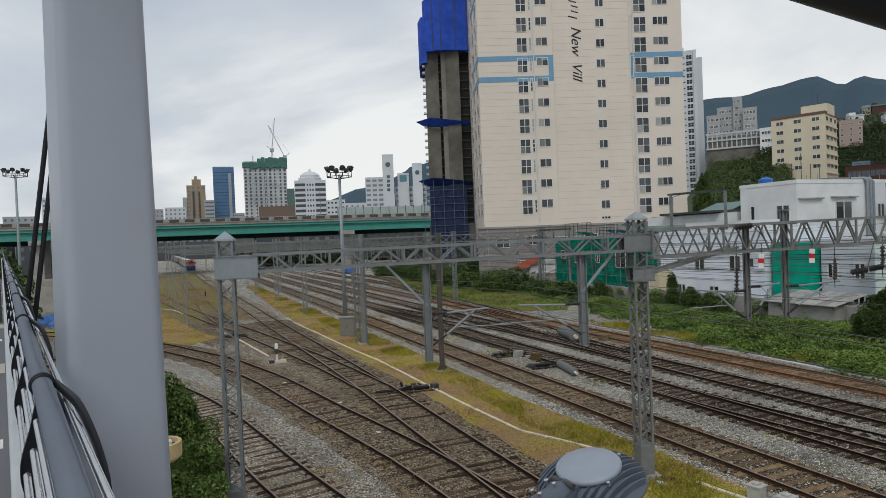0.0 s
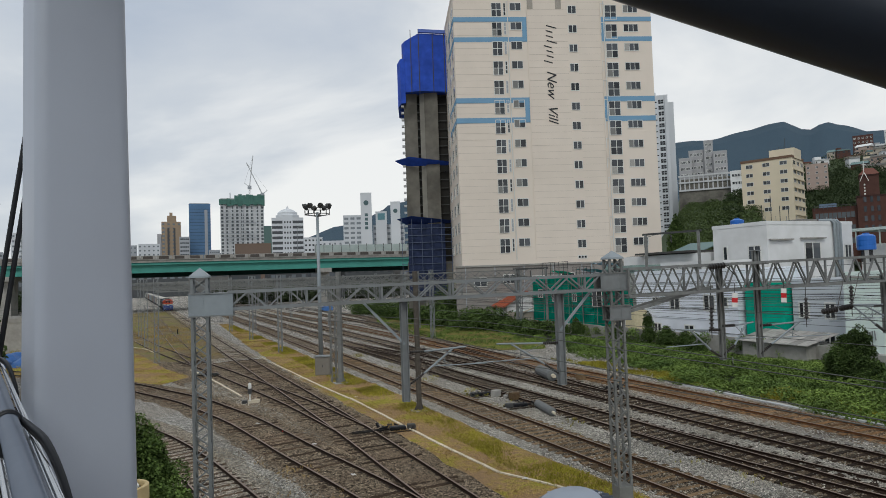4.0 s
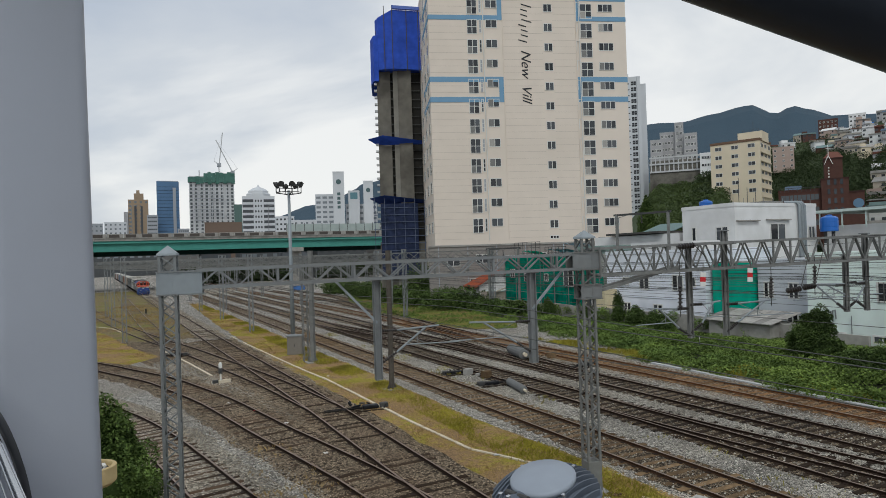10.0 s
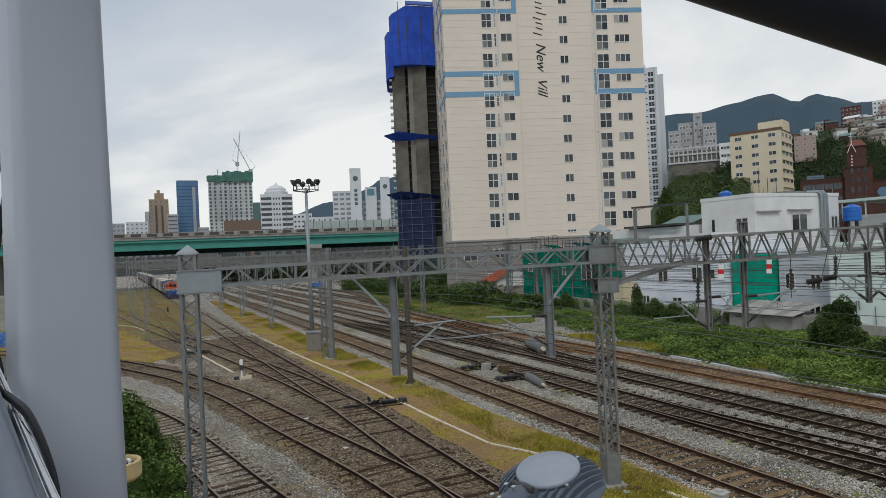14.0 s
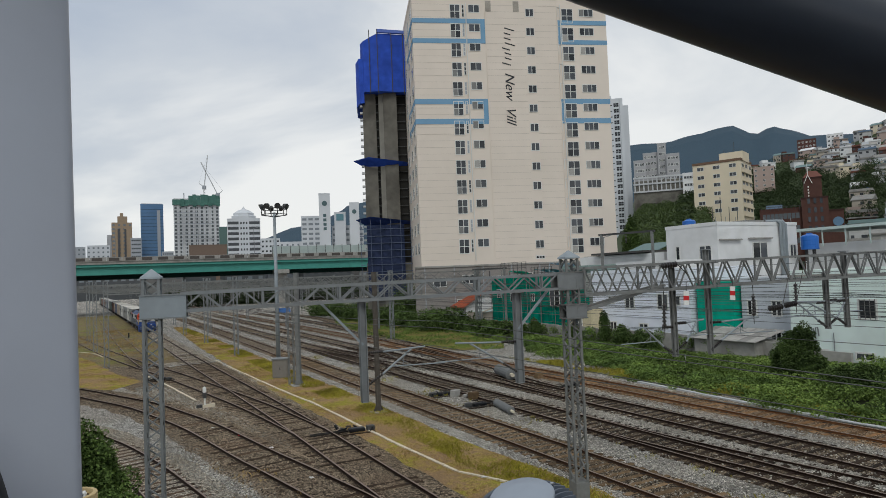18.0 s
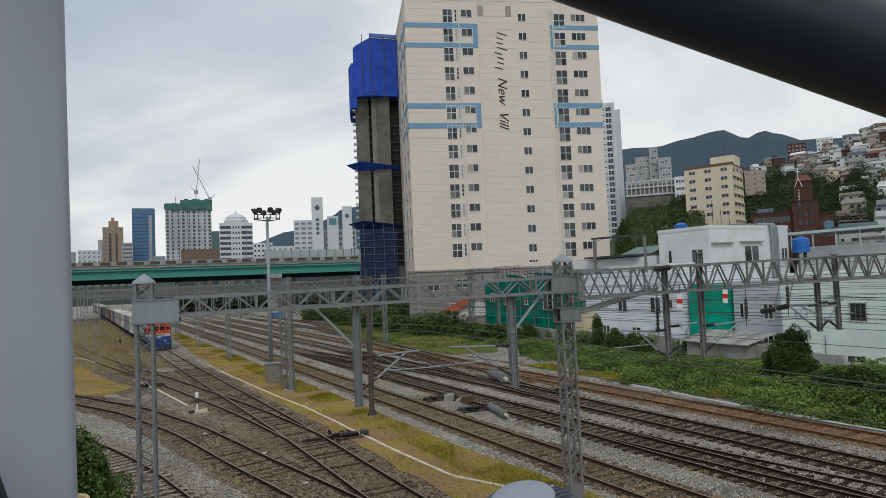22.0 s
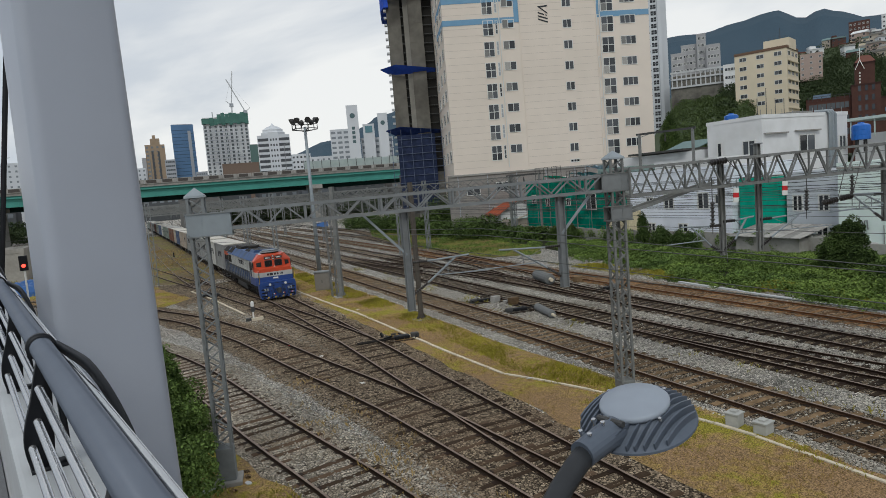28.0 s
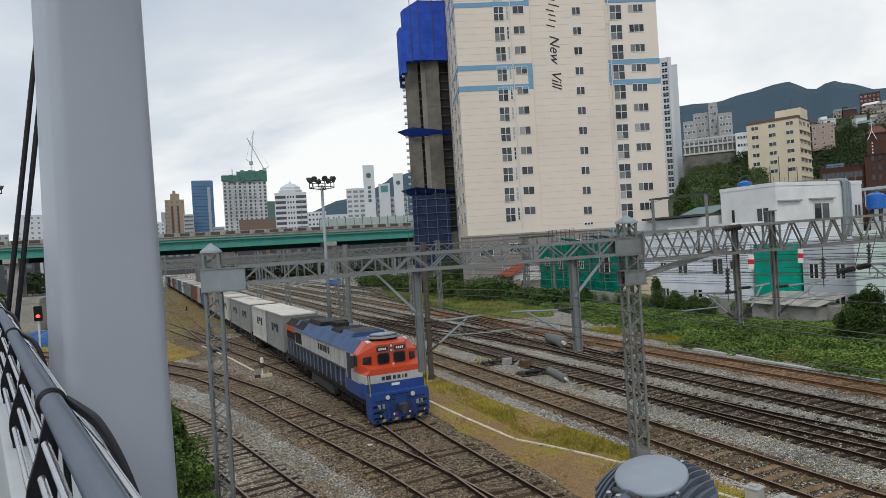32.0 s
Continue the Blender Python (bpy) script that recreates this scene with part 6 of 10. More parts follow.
    loft("cab_side", [(-1.505, 1.3), (1.505, 1.3), (1.505, 2.42), (-1.505, 2.42)], 1.29, [(-1.505, 1.3), (1.505, 1.3), (1.505, 2.42), (-1.505, 2.42)], 3.6, TRAIN_WHITE, t)
    loft("cab_skirt", rect(1.515, 1.29, 1.95), 1.28, rect(1.515, 1.29, 1.95), 3.61, TRAIN_BLUE, t)
    loft("cab_rear", [(-1.5, 2.4), (1.5, 2.4), (1.5, 3.3), (1.02, 3.86), (-1.02, 3.86), (-1.5, 3.3)], 2.25, [(-1.5, 2.4), (1.5, 2.4), (1.5, 3.3), (1.02, 3.86), (-1.02, 3.86), (-1.5, 3.3)], 3.6, TRAIN_WHITE, t)
    loft("cab_roof", [(-1.52, 3.3), (-1.03, 3.88), (1.03, 3.88), (1.52, 3.3), (1.45, 3.3), (1.0, 3.8), (-1.0, 3.8), (-1.45, 3.3)], 2.26, [(-1.52, 3.3), (-1.03, 3.88), (1.03, 3.88), (1.52, 3.3), (1.45, 3.3), (1.0, 3.8), (-1.0, 3.8), (-1.45, 3.3)], 3.62, TRAIN_ROOF, t)
    for xc in (-0.4, 0.4):
        w = part("windscreen", B(), CAB_GLASS, t)
        for nm, hw, hh, y0, y1, m in (("frame", 0.31, 0.27, 0.962, 1.05, INK), ("pane", 0.27, 0.23, 0.95, 1.0, CAB_GLASS)):
            bm = B()
            extrude_poly(bm, round_rect(hw, hh, 0.11), 0, y1 - y0, Matrix.Translation((xc, y1, 3.08)) @ Matrix.Rotation(radians(90), 4, "X"))
            part(nm, bm, m, w)
        bm = B()
        bar(bm, (xc - 0.05, 0.935, 2.84), (xc + 0.14, 0.935, 3.2), 0.02)
        part("wiper", bm, BLACK_IRON, w)
    for s in (-1, 1):
        bm = B()
        faces(bm, [(s * 1.33, 1.31, 2.86), (s * 0.98, 1.06, 2.86), (s * 0.98, 1.06, 3.24), (s * 1.31, 1.31, 3.18), (s * 1.27, 1.43, 2.86), (s * 0.92, 1.18, 2.86), (s * 0.92, 1.18, 3.24), (s * 1.25, 1.43, 3.18)], CUBE)
        part("corner_window", bm, CAB_GLASS, t)
        bm = B()
        extrude_poly(bm, round_rect(0.26, 0.24, 0.1), -0.012, 0.012, Matrix.Translation((s * 1.503, 1.9, 2.98)) @ Matrix.Rotation(radians(90), 4, "Z") @ Matrix.Rotation(radians(90), 4, "X"))
        part("side_window", bm, CAB_GLASS, t)
        bm = B()
        box(bm, s * 1.49, 2.75, 1.96, s * 1.512, 3.4, 3.25)
        part("cab_door", bm, NAVY_PANEL, t)
        bm = B()
        box(bm, s * 1.52, 2.2, 2.6, s * 1.72, 2.26, 3.2)
        part("mirror", bm, STEEL_DARK, t)
        bm = B()
        extrude_poly(bm, round_rect(0.3, 0.12, 0.1), 0, 0.13, Matrix.Translation((s * 0.44, 1.08, 3.54)) @ Matrix.Rotation(radians(90), 4, "X"))
        board = part("number_board", bm, INK, t)
        for k in range(4):
            bm = B()
            box(bm, s * 0.44 - 0.19 + k * 0.1, 0.942, 3.49, s * 0.44 - 0.13 + k * 0.1, 0.95, 3.59)
            part("digit_bar", bm, SIGNAL_WHITE, board)
    for z in (3.44, 3.66):
        bm = B()
        tube(bm, (0, 0.94, z), (0, 1.1, z), 0.1, seg=12)
        ring = part("lamp_ring", bm, STEEL_DARK, t)
        bm = B()
        lathe(bm, [(0.06, 0), (0.07, 0.03), (0.07, 0.16)], 12, Matrix.Translation((0, 0.925 if z < 3.6 else 0.93, z)) @ Matrix.Rotation(radians(-90), 4, "X"))
        part("headlamp", bm, HEADLIGHT, ring)
    bm = B()
    lathe(bm, [(0.05, -0.04), (0.06, 0.0), (0.03, 0.07)], 10, Matrix.Translation((0.05, 0.9, 2.78)))
    part("nose_lamp", bm, HEADLIGHT, t)
    ac = part("air_conditioner", B(), STEEL_LIGHT, t, "pale oval roof air conditioner")
    oval = lambda rx, ry: [(rx * math.cos(k * math.pi / 12), 2.0 + ry * math.sin(k * math.pi / 12)) for k in range(24)]
    for nm, rx, ry, z0, z1, m in (("plinth", 0.7, 0.55, 3.86, 3.96, UNDERFRAME), ("casing", 0.8, 0.64, 3.96, 4.06, STEEL_LIGHT), ("rim", 0.72, 0.56, 4.06, 4.1, STEEL_DARK), ("lid", 0.64, 0.48, 4.1, 4.15, STEEL_LIGHT)):
        bm = B()
        extrude_poly(bm, oval(rx, ry), z0, z1)
        part(nm, bm, m, ac)
    bm = B()
    for x in (-1.0, -0.9, 0.95):
        tube(bm, (x, 1.35, 3.86), (x, 1.75, 3.9), 0.05, 0.03, 8)
    part("horn", bm, SIGNAL_WHITE, t)
    # long hood
    body = [(-1.40, 2.28), (1.40, 2.28), (1.40, 3.3), (1.02, 3.8), (-1.02, 3.8), (-1.40, 3.3)]
    loft("body_side", body, 3.6, body, 16.2, TRAIN_WHITE, t, "greyed white body side")
    loft("body_skirt", rect(1.34, 1.3, 2.28), 3.6, rect(1.34, 1.3, 2.28), 16.2, NAVY_PANEL, t, "dark navy lower body side")
    loft("walkway", rect(1.5, 1.2, 1.34), 3.6, rect(1.5, 1.2, 1.34), 18.9, UNDERFRAME, t)
    loft("roof", [(-1.5, 3.28), (-1.03, 3.83), (1.03, 3.83), (1.5, 3.28), (1.38, 3.28), (1.0, 3.75), (-1.0, 3.75), (-1.38, 3.28)], 3.62, [(-1.5, 3.28), (-1.03, 3.83), (1.03, 3.83), (1.5, 3.28), (1.38, 3.28), (1.0, 3.75), (-1.0, 3.75), (-1.38, 3.28)], 16.2, TRAIN_ROOF, t, "dirty blue roof panels")
    rear = [(-1.4, 1.3), (1.4, 1.3), (1.4, 3.4), (1.0, 3.75), (-1.0, 3.75), (-1.4, 3.4)]
    loft("rear_lower", rect(1.38, 1.3, 2.5), 16.2, rect(1.38, 1.3, 2.5), 18.9, NAVY_PANEL, t)
    loft("rear_louvres", rect(1.39, 2.5, 3.0), 16.2, rect(1.39, 2.5, 3.0), 18.9, UNDERFRAME, t, "black louvred rear side")
    loft("rear_hood", [(x, z) for x, z in rear if z > 2] + [(-1.4, 3.0), (1.4, 3.0)], 16.2, [(x, z) for x, z in rear if z > 2] + [(-1.4, 3.0), (1.4, 3.0)], 18.9, TRAIN_ORANGE, t, "orange upper rear end")
    loft("rear_roof", [(-1.42, 3.42), (-1.04, 3.86), (1.04, 3.86), (1.42, 3.42)], 13.6, [(-1.42, 3.42), (-1.0, 3.79), (1.0, 3.79), (1.42, 3.42)], 18.9, UNDERFRAME, t, "sooty dark roof")
    for y0, y1, z in ((4.2, 6.2, 4.05), (6.6, 8.4, 3.98), (11.0, 14.0, 4.06)):
        bm = B()
        quad_prism(bm, [(-0.95, 3.83), (0.95, 3.83), (0.8, z), (-0.8, z)], y0, [(-0.95, 3.83), (0.95, 3.83), (0.8, z), (-0.8, z)], y1)
        hatch = part("roof_hatch", bm, TRAIN_ROOF if y0 < 6 else UNDERFRAME, t)
        if y0 != 6.6:
            bm = B()
            for k in range(8):
                yy = y0 + 0.15 + k * (y1 - y0 - 0.3) / 8
                box(bm, -0.7, yy, z, 0.7, yy + (y1 - y0) * 0.07, z + 0.02)
            part("fan_grille", bm, STEEL_DARK, hatch)
    bm = B()
    box(bm, -0.35, 9.0, 3.83, 0.35, 10.4, 4.12)
    part("exhaust", bm, UNDERFRAME, t)
    for s in (-1, 1):
        for k in range(13):
            bm = B()
            yy = 4.2 + k * 0.92
            box(bm, s * 1.392, yy, 2.30, s * 1.406, yy + 0.03, 3.25)
            part("panel_seam", bm, STEEL_GREY, t)
        for k in range(7):
            bm = B()
            box(bm, s * 1.39, 14.2 + k * 0.27, 2.4, s * 1.415, 14.40 + k * 0.27, 3.1)
            part("louvre", bm, UNDERFRAME, t)
        for k in range(16):
            bm = B()
            tube(bm, (s * 1.47, 3.9 + k * 0.97, 1.3), (s * 1.47, 3.9 + k * 0.97, 2.3), 0.026, seg=6)
            part("stanchion", bm, STEEL_GREY, t)
            if k < 13:
                bm = B()
                box(bm, s * 1.338, 4.1 + k * 0.97, 1.5, s * 1.352, 4.5 + k * 0.97, 2.12)
                part("hood_door", bm, TRAIN_ROOF, t)
        bm = B()
        tube(bm, (s * 1.47, 3.9, 2.3), (s * 1.47, 18.5, 2.3), 0.022, seg=6)
        part("grab_rail", bm, STEEL_DARK, t)
        bm = B()
        box(bm, s * 1.36, 3.62, 2.26, s * 1.50, 16.2, 2.31)
        part("side_ledge", bm, STEEL_DARK, t)
        for k, (y, w) in enumerate(((7.2, 0.35), (7.75, 0.55), (8.35, 0.35), (8.8, 0.35), (9.15, 0.15), (9.45, 0.32))):
            bm = B()
            box(bm, s * 1.398, y, 2.66, s * 1.412, y + w * 0.9, 3.02)
            part("side_mark", bm, INK, t)
    bm = B()
    box(bm, -1.25, 7.2, 0.35, 1.25, 12.6, 1.0)
    bevel(bm, 0.12, 2)
    part("fuel_tank", bm, STEEL_DARK, t)
    bm = B()
    for x, y in ((-1.2, 6.0), (1.2, 6.0), (-1.2, 13.2), (1.2, 13.2)):
        bm = B()
        tube(bm, (x, y, 0.85), (x, y + 0.9, 0.85), 0.2, seg=12)
        part("air_tank", bm, UNDERFRAME, t)
    bogie(t, 4.0, 3)
    bogie(t, 15.6, 3)
    return t


def container(parent, y0, length, paint, roof, marks, seed):
    """A freight container with ribbed sides, corner posts, doors and a pale roof sheet."""
    c = part("container", B(), paint, parent)
    w, z0, z1 = 1.22, 1.08, 3.68
    bm = B()
    n = int(length / 0.28)
    rings = []
    for i in range(n + 1):
        y = y0 + 0.06 + (length - 0.12) * i / n
        x = w - (0.035 if i % 2 else 0.0)
        rings.append([bm.verts.new((-x, y, z0 + 0.1)), bm.verts.new((x, y, z0 + 0.1)), bm.verts.new((x, y, z1 - 0.08)), bm.verts.new((-x, y, z1 - 0.08))])
    for a, b in zip(rings, rings[1:]):
        for k in range(4):
            bm.faces.new((a[k], b[k], b[(k + 1) % 4], a[(k + 1) % 4]))
    bm.faces.new(rings[0])
    bm.faces.new(rings[-1][::-1])
    part("side_panel", bm, paint, c)
    bm = B()
    for x in (-w, w):
        for y in (y0, y0 + length):
            box(bm, x - 0.07, y - 0.07, z0, x + 0.07, y + 0.07, z1)
    for x in (-w, w):
        box(bm, x - 0.05, y0, z0, x + 0.05, y0 + length, z0 + 0.14)
        box(bm, x - 0.05, y0, z1 - 0.1, x + 0.05, y0 + length, z1)
    part("edge_frame", bm, paint, c)
    for k in range(6):
        bm = B()
        yy = y0 + k * length / 6
        jz = random.Random(seed * 7 + k).uniform(-0.03, 0.05)
        box(bm, -w + 0.03, yy + 0.02, z1 - 0.06, w - 0.03, yy + length / 6 - 0.02, z1 + 0.02 + jz * 0.4)
        part("roof_sheet", bm, roof, c)
    for s in (-1, 1):
        for k in range(marks):
            bm = B()
            yy = y0 + length * (0.3 + 0.14 * k)
            box(bm, s * (w + 0.001), yy, 2.3 + 0.3 * (k % 2), s * (w + 0.012), yy + length * 0.1, 2.9)
            part("marking", bm, INK, c)
    for x in (-0.62, -0.2, 0.2, 0.62):
        bm = B()
        tube(bm, (x, y0 - 0.09, z0 + 0.1), (x, y0 - 0.09, z1 - 0.1), 0.025, seg=6)
        part("lock_rod", bm, STEEL_GREY, c)
    return c


def wagon(label, loads, seed):
    t = thing("flat_wagon", label, "container wagon", group="container train")
    L = 13.6
    bm = B()
    box(bm, -1.15, 0.5, 0.86, -0.9, L - 0.5, 1.08)
    box(bm, 0.9, 0.5, 0.86, 1.15, L - 0.5, 1.08)
    box(bm, -0.2, 0.1, 0.6, 0.2, L - 0.1, 1.0)
    for k in range(8):
        y = 0.6 + k * (L - 1.2) / 7
        box(bm, -1.2, y - 0.1, 0.9, 1.2, y + 0.1, 1.06)
    part("frame", bm, UNDERFRAME, t)
    for y in (0.3, L - 0.3):
        for x in (-1.15, 1.15):
            bm = B()
            for p in ((x, y, 0.4), (x + (0.35 if x < 0 else -0.35), y, 0.4)):
                tube(bm, p, (p[0], p[1], 1.9 if abs(p[0]) > 1 else 1.0), 0.02, seg=6)
            for z in (0.45, 0.7, 1.3, 1.8):
                tube(bm, (x, y, z), (x + (0.35 if x < 0 else -0.35), y, z), 0.015, seg=6)
            part("end_ladder", bm, STEEL_GREY, t)
    bm = B()
    box(bm, -0.6, L / 2 - 1, 0.4, 0.6, L / 2 + 0.6, 0.86)
    part("brake_gear", bm, UNDERFRAME, t)
    bogie(t, 2.1, 2)
    bogie(t, L - 2.1, 2)
    y = 0.55
    for ln, paint, roof, marks in loads:
        container(t, y, ln, paint, roof, marks, seed)
        y += ln + 0.12
    return t


def paint(name, c):
    return mat(name, c, 0.6, 0, 0.06, 2.0, stain=(c[0] * 0.6, c[1] * 0.55, c[2] * 0.5), stain_scale=0.9, stain_amount=0.5)


P_GREY = paint("grey_container_paint", (0.25, 0.255, 0.255))
P_LIGHT = paint("pale_container_paint", (0.50, 0.50, 0.48))
P_TAN = paint("tan_container_paint", (0.34, 0.29, 0.245))
P_BLUE = paint("blue_container_paint", (0.07, 0.10, 0.18))
P_BROWN = paint("red_brown_container_paint", (0.16, 0.07, 0.05))
P_GREEN = paint("grey_green_container_paint", (0.16, 0.19, 0.17))
P_ROOF = paint("chalky_container_roof", (0.62, 0.59, 0.53))
P_ROOF_DULL = paint("dull_container_roof", (0.36, 0.35, 0.33))
LOADS = [
    ("flat wagon with a pale and a grey container", [(6.06, P_GREY, P_ROOF, 3), (6.06, P_LIGHT, P_ROOF, 3)]),
    ("flat wagon with two grey containers", [(6.06, P_GREY, P_ROOF, 3), (6.06, P_GREY, P_ROOF, 3)]),
    ("flat wagon with two grey containers", [(6.06, P_LIGHT, P_ROOF, 3), (6.06, P_GREY, P_ROOF_DULL, 3)]),
    ("flat wagon with tan containers", [(6.06, P_TAN, P_ROOF, 2), (6.06, P_TAN, P_ROOF, 0)]),
    ("flat wagon with a blue and a tan container", [(6.06, P_BLUE, P_ROOF, 2), (6.06, P_TAN, P_ROOF, 0)]),
    ("flat wagon with brown containers", [(6.06, P_BROWN, P_ROOF, 0), (6.06, P_BROWN, P_ROOF_DULL, 1)]),
    ("flat wagon with a long grey container", [(12.19, P_GREEN, P_ROOF_DULL, 2)]),
    ("flat wagon with a pale and a grey container", [(6.06, P_GREEN, P_ROOF_DULL, 2), (6.06, P_LIGHT, P_ROOF, 2)]),
    ("flat wagon with a long blue container", [(12.19, P_BLUE, P_ROOF_DULL, 2)]),
    ("flat wagon with grey containers", [(6.06, P_GREY, P_ROOF, 3), (6.06, P_GREEN, P_ROOF_DULL, 3)]),
    ("flat wagon with a long brown container", [(12.19, P_BROWN, P_ROOF_DULL, 0)]),
    ("flat wagon with grey containers", [(6.06, P_LIGHT, P_ROOF, 3), (6.06, P_GREY, P_ROOF, 3)]),
]
LOCO = locomotive()
LOCO.scale = (0.87, 0.84, 0.86)
WAGONS = [wagon(lb, ld, i + 1) for i, (lb, ld) in enumerate(LOADS + LOADS[5:8])]
for w in WAGONS:
    w.scale = (0.9, 0.93, 0.9)
# distance of the locomotive's nose up the line, time by time
TRAIN_TIMES = [(0.0, 220.0), (4.0, 194.5), (9.0, 167.5), (13.0, 142.5), (17.0, 117.0), (20.0, 95.5), (23.0, 76.0), (26.0, 57.2), (29.0, 40.0), (30.0, 34.8), (31.0, 29.5), (32.0, 24.4)]


def train_front(t):
    """Smooth between the known times."""
    ts = TRAIN_TIMES
    for i in range(len(ts) - 1):
        if t <= ts[i + 1][0] + 1e-9:
            (t0, y0), (t1, y1) = ts[i], ts[i + 1]
            ta, ya = ts[max(i - 1, 0)]
            tb, yb = ts[min(i + 2, len(ts) - 1)]
            m0, m1 = (y1 - ya) / (t1 - ta), (yb - y0) / (tb - t0)
            h = t1 - t0
            u = (t - t0) / h
            return (2 * u ** 3 - 3 * u * u + 1) * y0 + (u ** 3 - 2 * u * u + u) * h * m0 + (3 * u * u - 2 * u ** 3) * y1 + (u ** 3 - u * u) * h * m1


def train_rows(back, length):
    """Rows for a vehicle whose front is that far behind the nose."""
    rows = []
    for k in range(33):
        y = train_front(k) + back
        a, _ = along(y + length * 0.2)
        b, _ = along(y + length * 0.8)
        d = b - a
        o = a - d.normalized() * length * 0.2
        rows.append((float(k), pose(o.x, o.y, -0.06, 0, 0, math.degrees(math.atan2(d.y, d.x)) - 90)))
    return rows

# ---- buildings ----
WIN = {}


def window_mesh(w, h, cols, rows, frame=0.09):
    """One connected frame with openings, and the mesh of one pane; shared by all windows of that size."""
    key = (round(w, 2), round(h, 2), cols, rows, frame)
    if key not in WIN:
        xs, zs = [], []
        for n, size, out in ((cols, w, xs), (rows, h, zs)):
            for c in range(n + 1):
                p = (size - frame) * c / n
                out += [p, p + frame]
        fr = B()
        v = [[[fr.verts.new((x, y, z)) for y in (-0.06, 0.02)] for z in zs] for x in xs]
        solid = lambda i, j: 0 <= i < len(xs) - 1 and 0 <= j < len(zs) - 1 and not (i % 2 and j % 2)
        for i in range(len(xs) - 1):
            for j in range(len(zs) - 1):
                if not solid(i, j):
                    continue
                fr.faces.new((v[i][j][0], v[i + 1][j][0], v[i + 1][j + 1][0], v[i][j + 1][0]))
                for (di, dj), (p, q) in {(-1, 0): ((i, j + 1), (i, j)), (1, 0): ((i + 1, j), (i + 1, j + 1)), (0, -1): ((i, j), (i + 1, j)), (0, 1): ((i + 1, j + 1), (i, j + 1))}.items():
                    if not solid(i + di, j + dj):
                        fr.faces.new((v[p[0]][p[1]][0], v[p[0]][p[1]][1], v[q[0]][q[1]][1], v[q[0]][q[1]][0]))
        pw, ph = (w - frame) / cols - frame, (h - frame) / rows - frame
        pn = B()
        box(pn, -0.01, -0.025, -0.01, pw + 0.01, 0.01, ph + 0.01)
        cells = [((w - frame) * c / cols + frame, (h - frame) * r / rows + frame) for c in range(cols) for r in range(rows)]
        WIN[key] = (mesh_of(fr, "window", FRAME_WHITE), mesh_of(pn, "pane", PANE), cells)
    return WIN[key]


def hang_window(parent, m, w, h, cols, rows, frame=0.09):
    fr, pn, cells = window_mesh(w, h, cols, rows, frame)
    ob = part("window", fr, None, parent)
    ob.matrix_basis = m
    for i, (x, z) in enumerate(cells):
        q = part("pane", pn, None, ob)
        q.matrix_basis = pose(x, -0.012 * (i % 2), z)
    return ob


def add_window(parent, face, dims, s, z, w, h, cols=2, rows=1, frame=0.11):
    """A window on the front, left or right face of a building of width, depth dims."""
    W, D = dims
    return hang_window(parent, {"f": pose(s, 0, z), "l": pose(0, D - s, z, 0, 0, -90), "r": pose(W, s, z, 0, 0, 90)}[face], w, h, cols, rows, frame)


def shell(name, label, category, o, rz, W, D, z0, z1, wall, roof=None, parapet=0.5, group=""):
    """A block with walls of its own, a roof slab and a parapet."""
    t = thing(name, label, category, pose(o[0], o[1], 0, 0, 0, rz), group)
    bm = B()
    box(bm, 0, 0, z0, W, D, z1)
    part("wall", bm, wall, t)
    if parapet:
        bm = B()
        k = 0.25
        box(bm, -0.05, -0.05, z1, W + 0.05, k, z1 + parapet)
        box(bm, -0.05, D - k, z1, W + 0.05, D + 0.05, z1 + parapet)
        box(bm, -0.05, k, z1, k, D - k, z1 + parapet)
        box(bm, W - k, k, z1, W + 0.05, D - k, z1 + parapet)
        part("parapet", bm, wall, t)
    bm = B()
    box(bm, 0.3, 0.3, z1, W - 0.3, D - 0.3, z1 + 0.08)
    part("roof", bm, roof or CONCRETE, t)
    return t


def letters(parent, body, size, s, z, material):
    """Slanted lettering that reads downwards on the front face."""
    cu = bpy.data.curves.new("lettering", "FONT")
    cu.body, cu.size, cu.shear, cu.extrude = body, size, 0.35, 0.02
    tmp = bpy.data.objects.new("lettering", cu)
    scene.collection.objects.link(tmp)
    bpy.context.view_layer.update()
    me = bpy.data.meshes.new_from_object(tmp.evaluated_get(bpy.context.evaluated_depsgraph_get()))
    bpy.data.objects.remove(tmp)
    me.materials.clear()
    me.materials.append(material)
    ob = part("lettering", me, None, parent)
    ob.matrix_basis = Matrix.Translation((s, -0.03, z)) @ Matrix(((0, 1, 0, 0), (0, 0, -1, 0), (-1, 0, 0, 0), (0, 0, 0, 1)))
    return ob


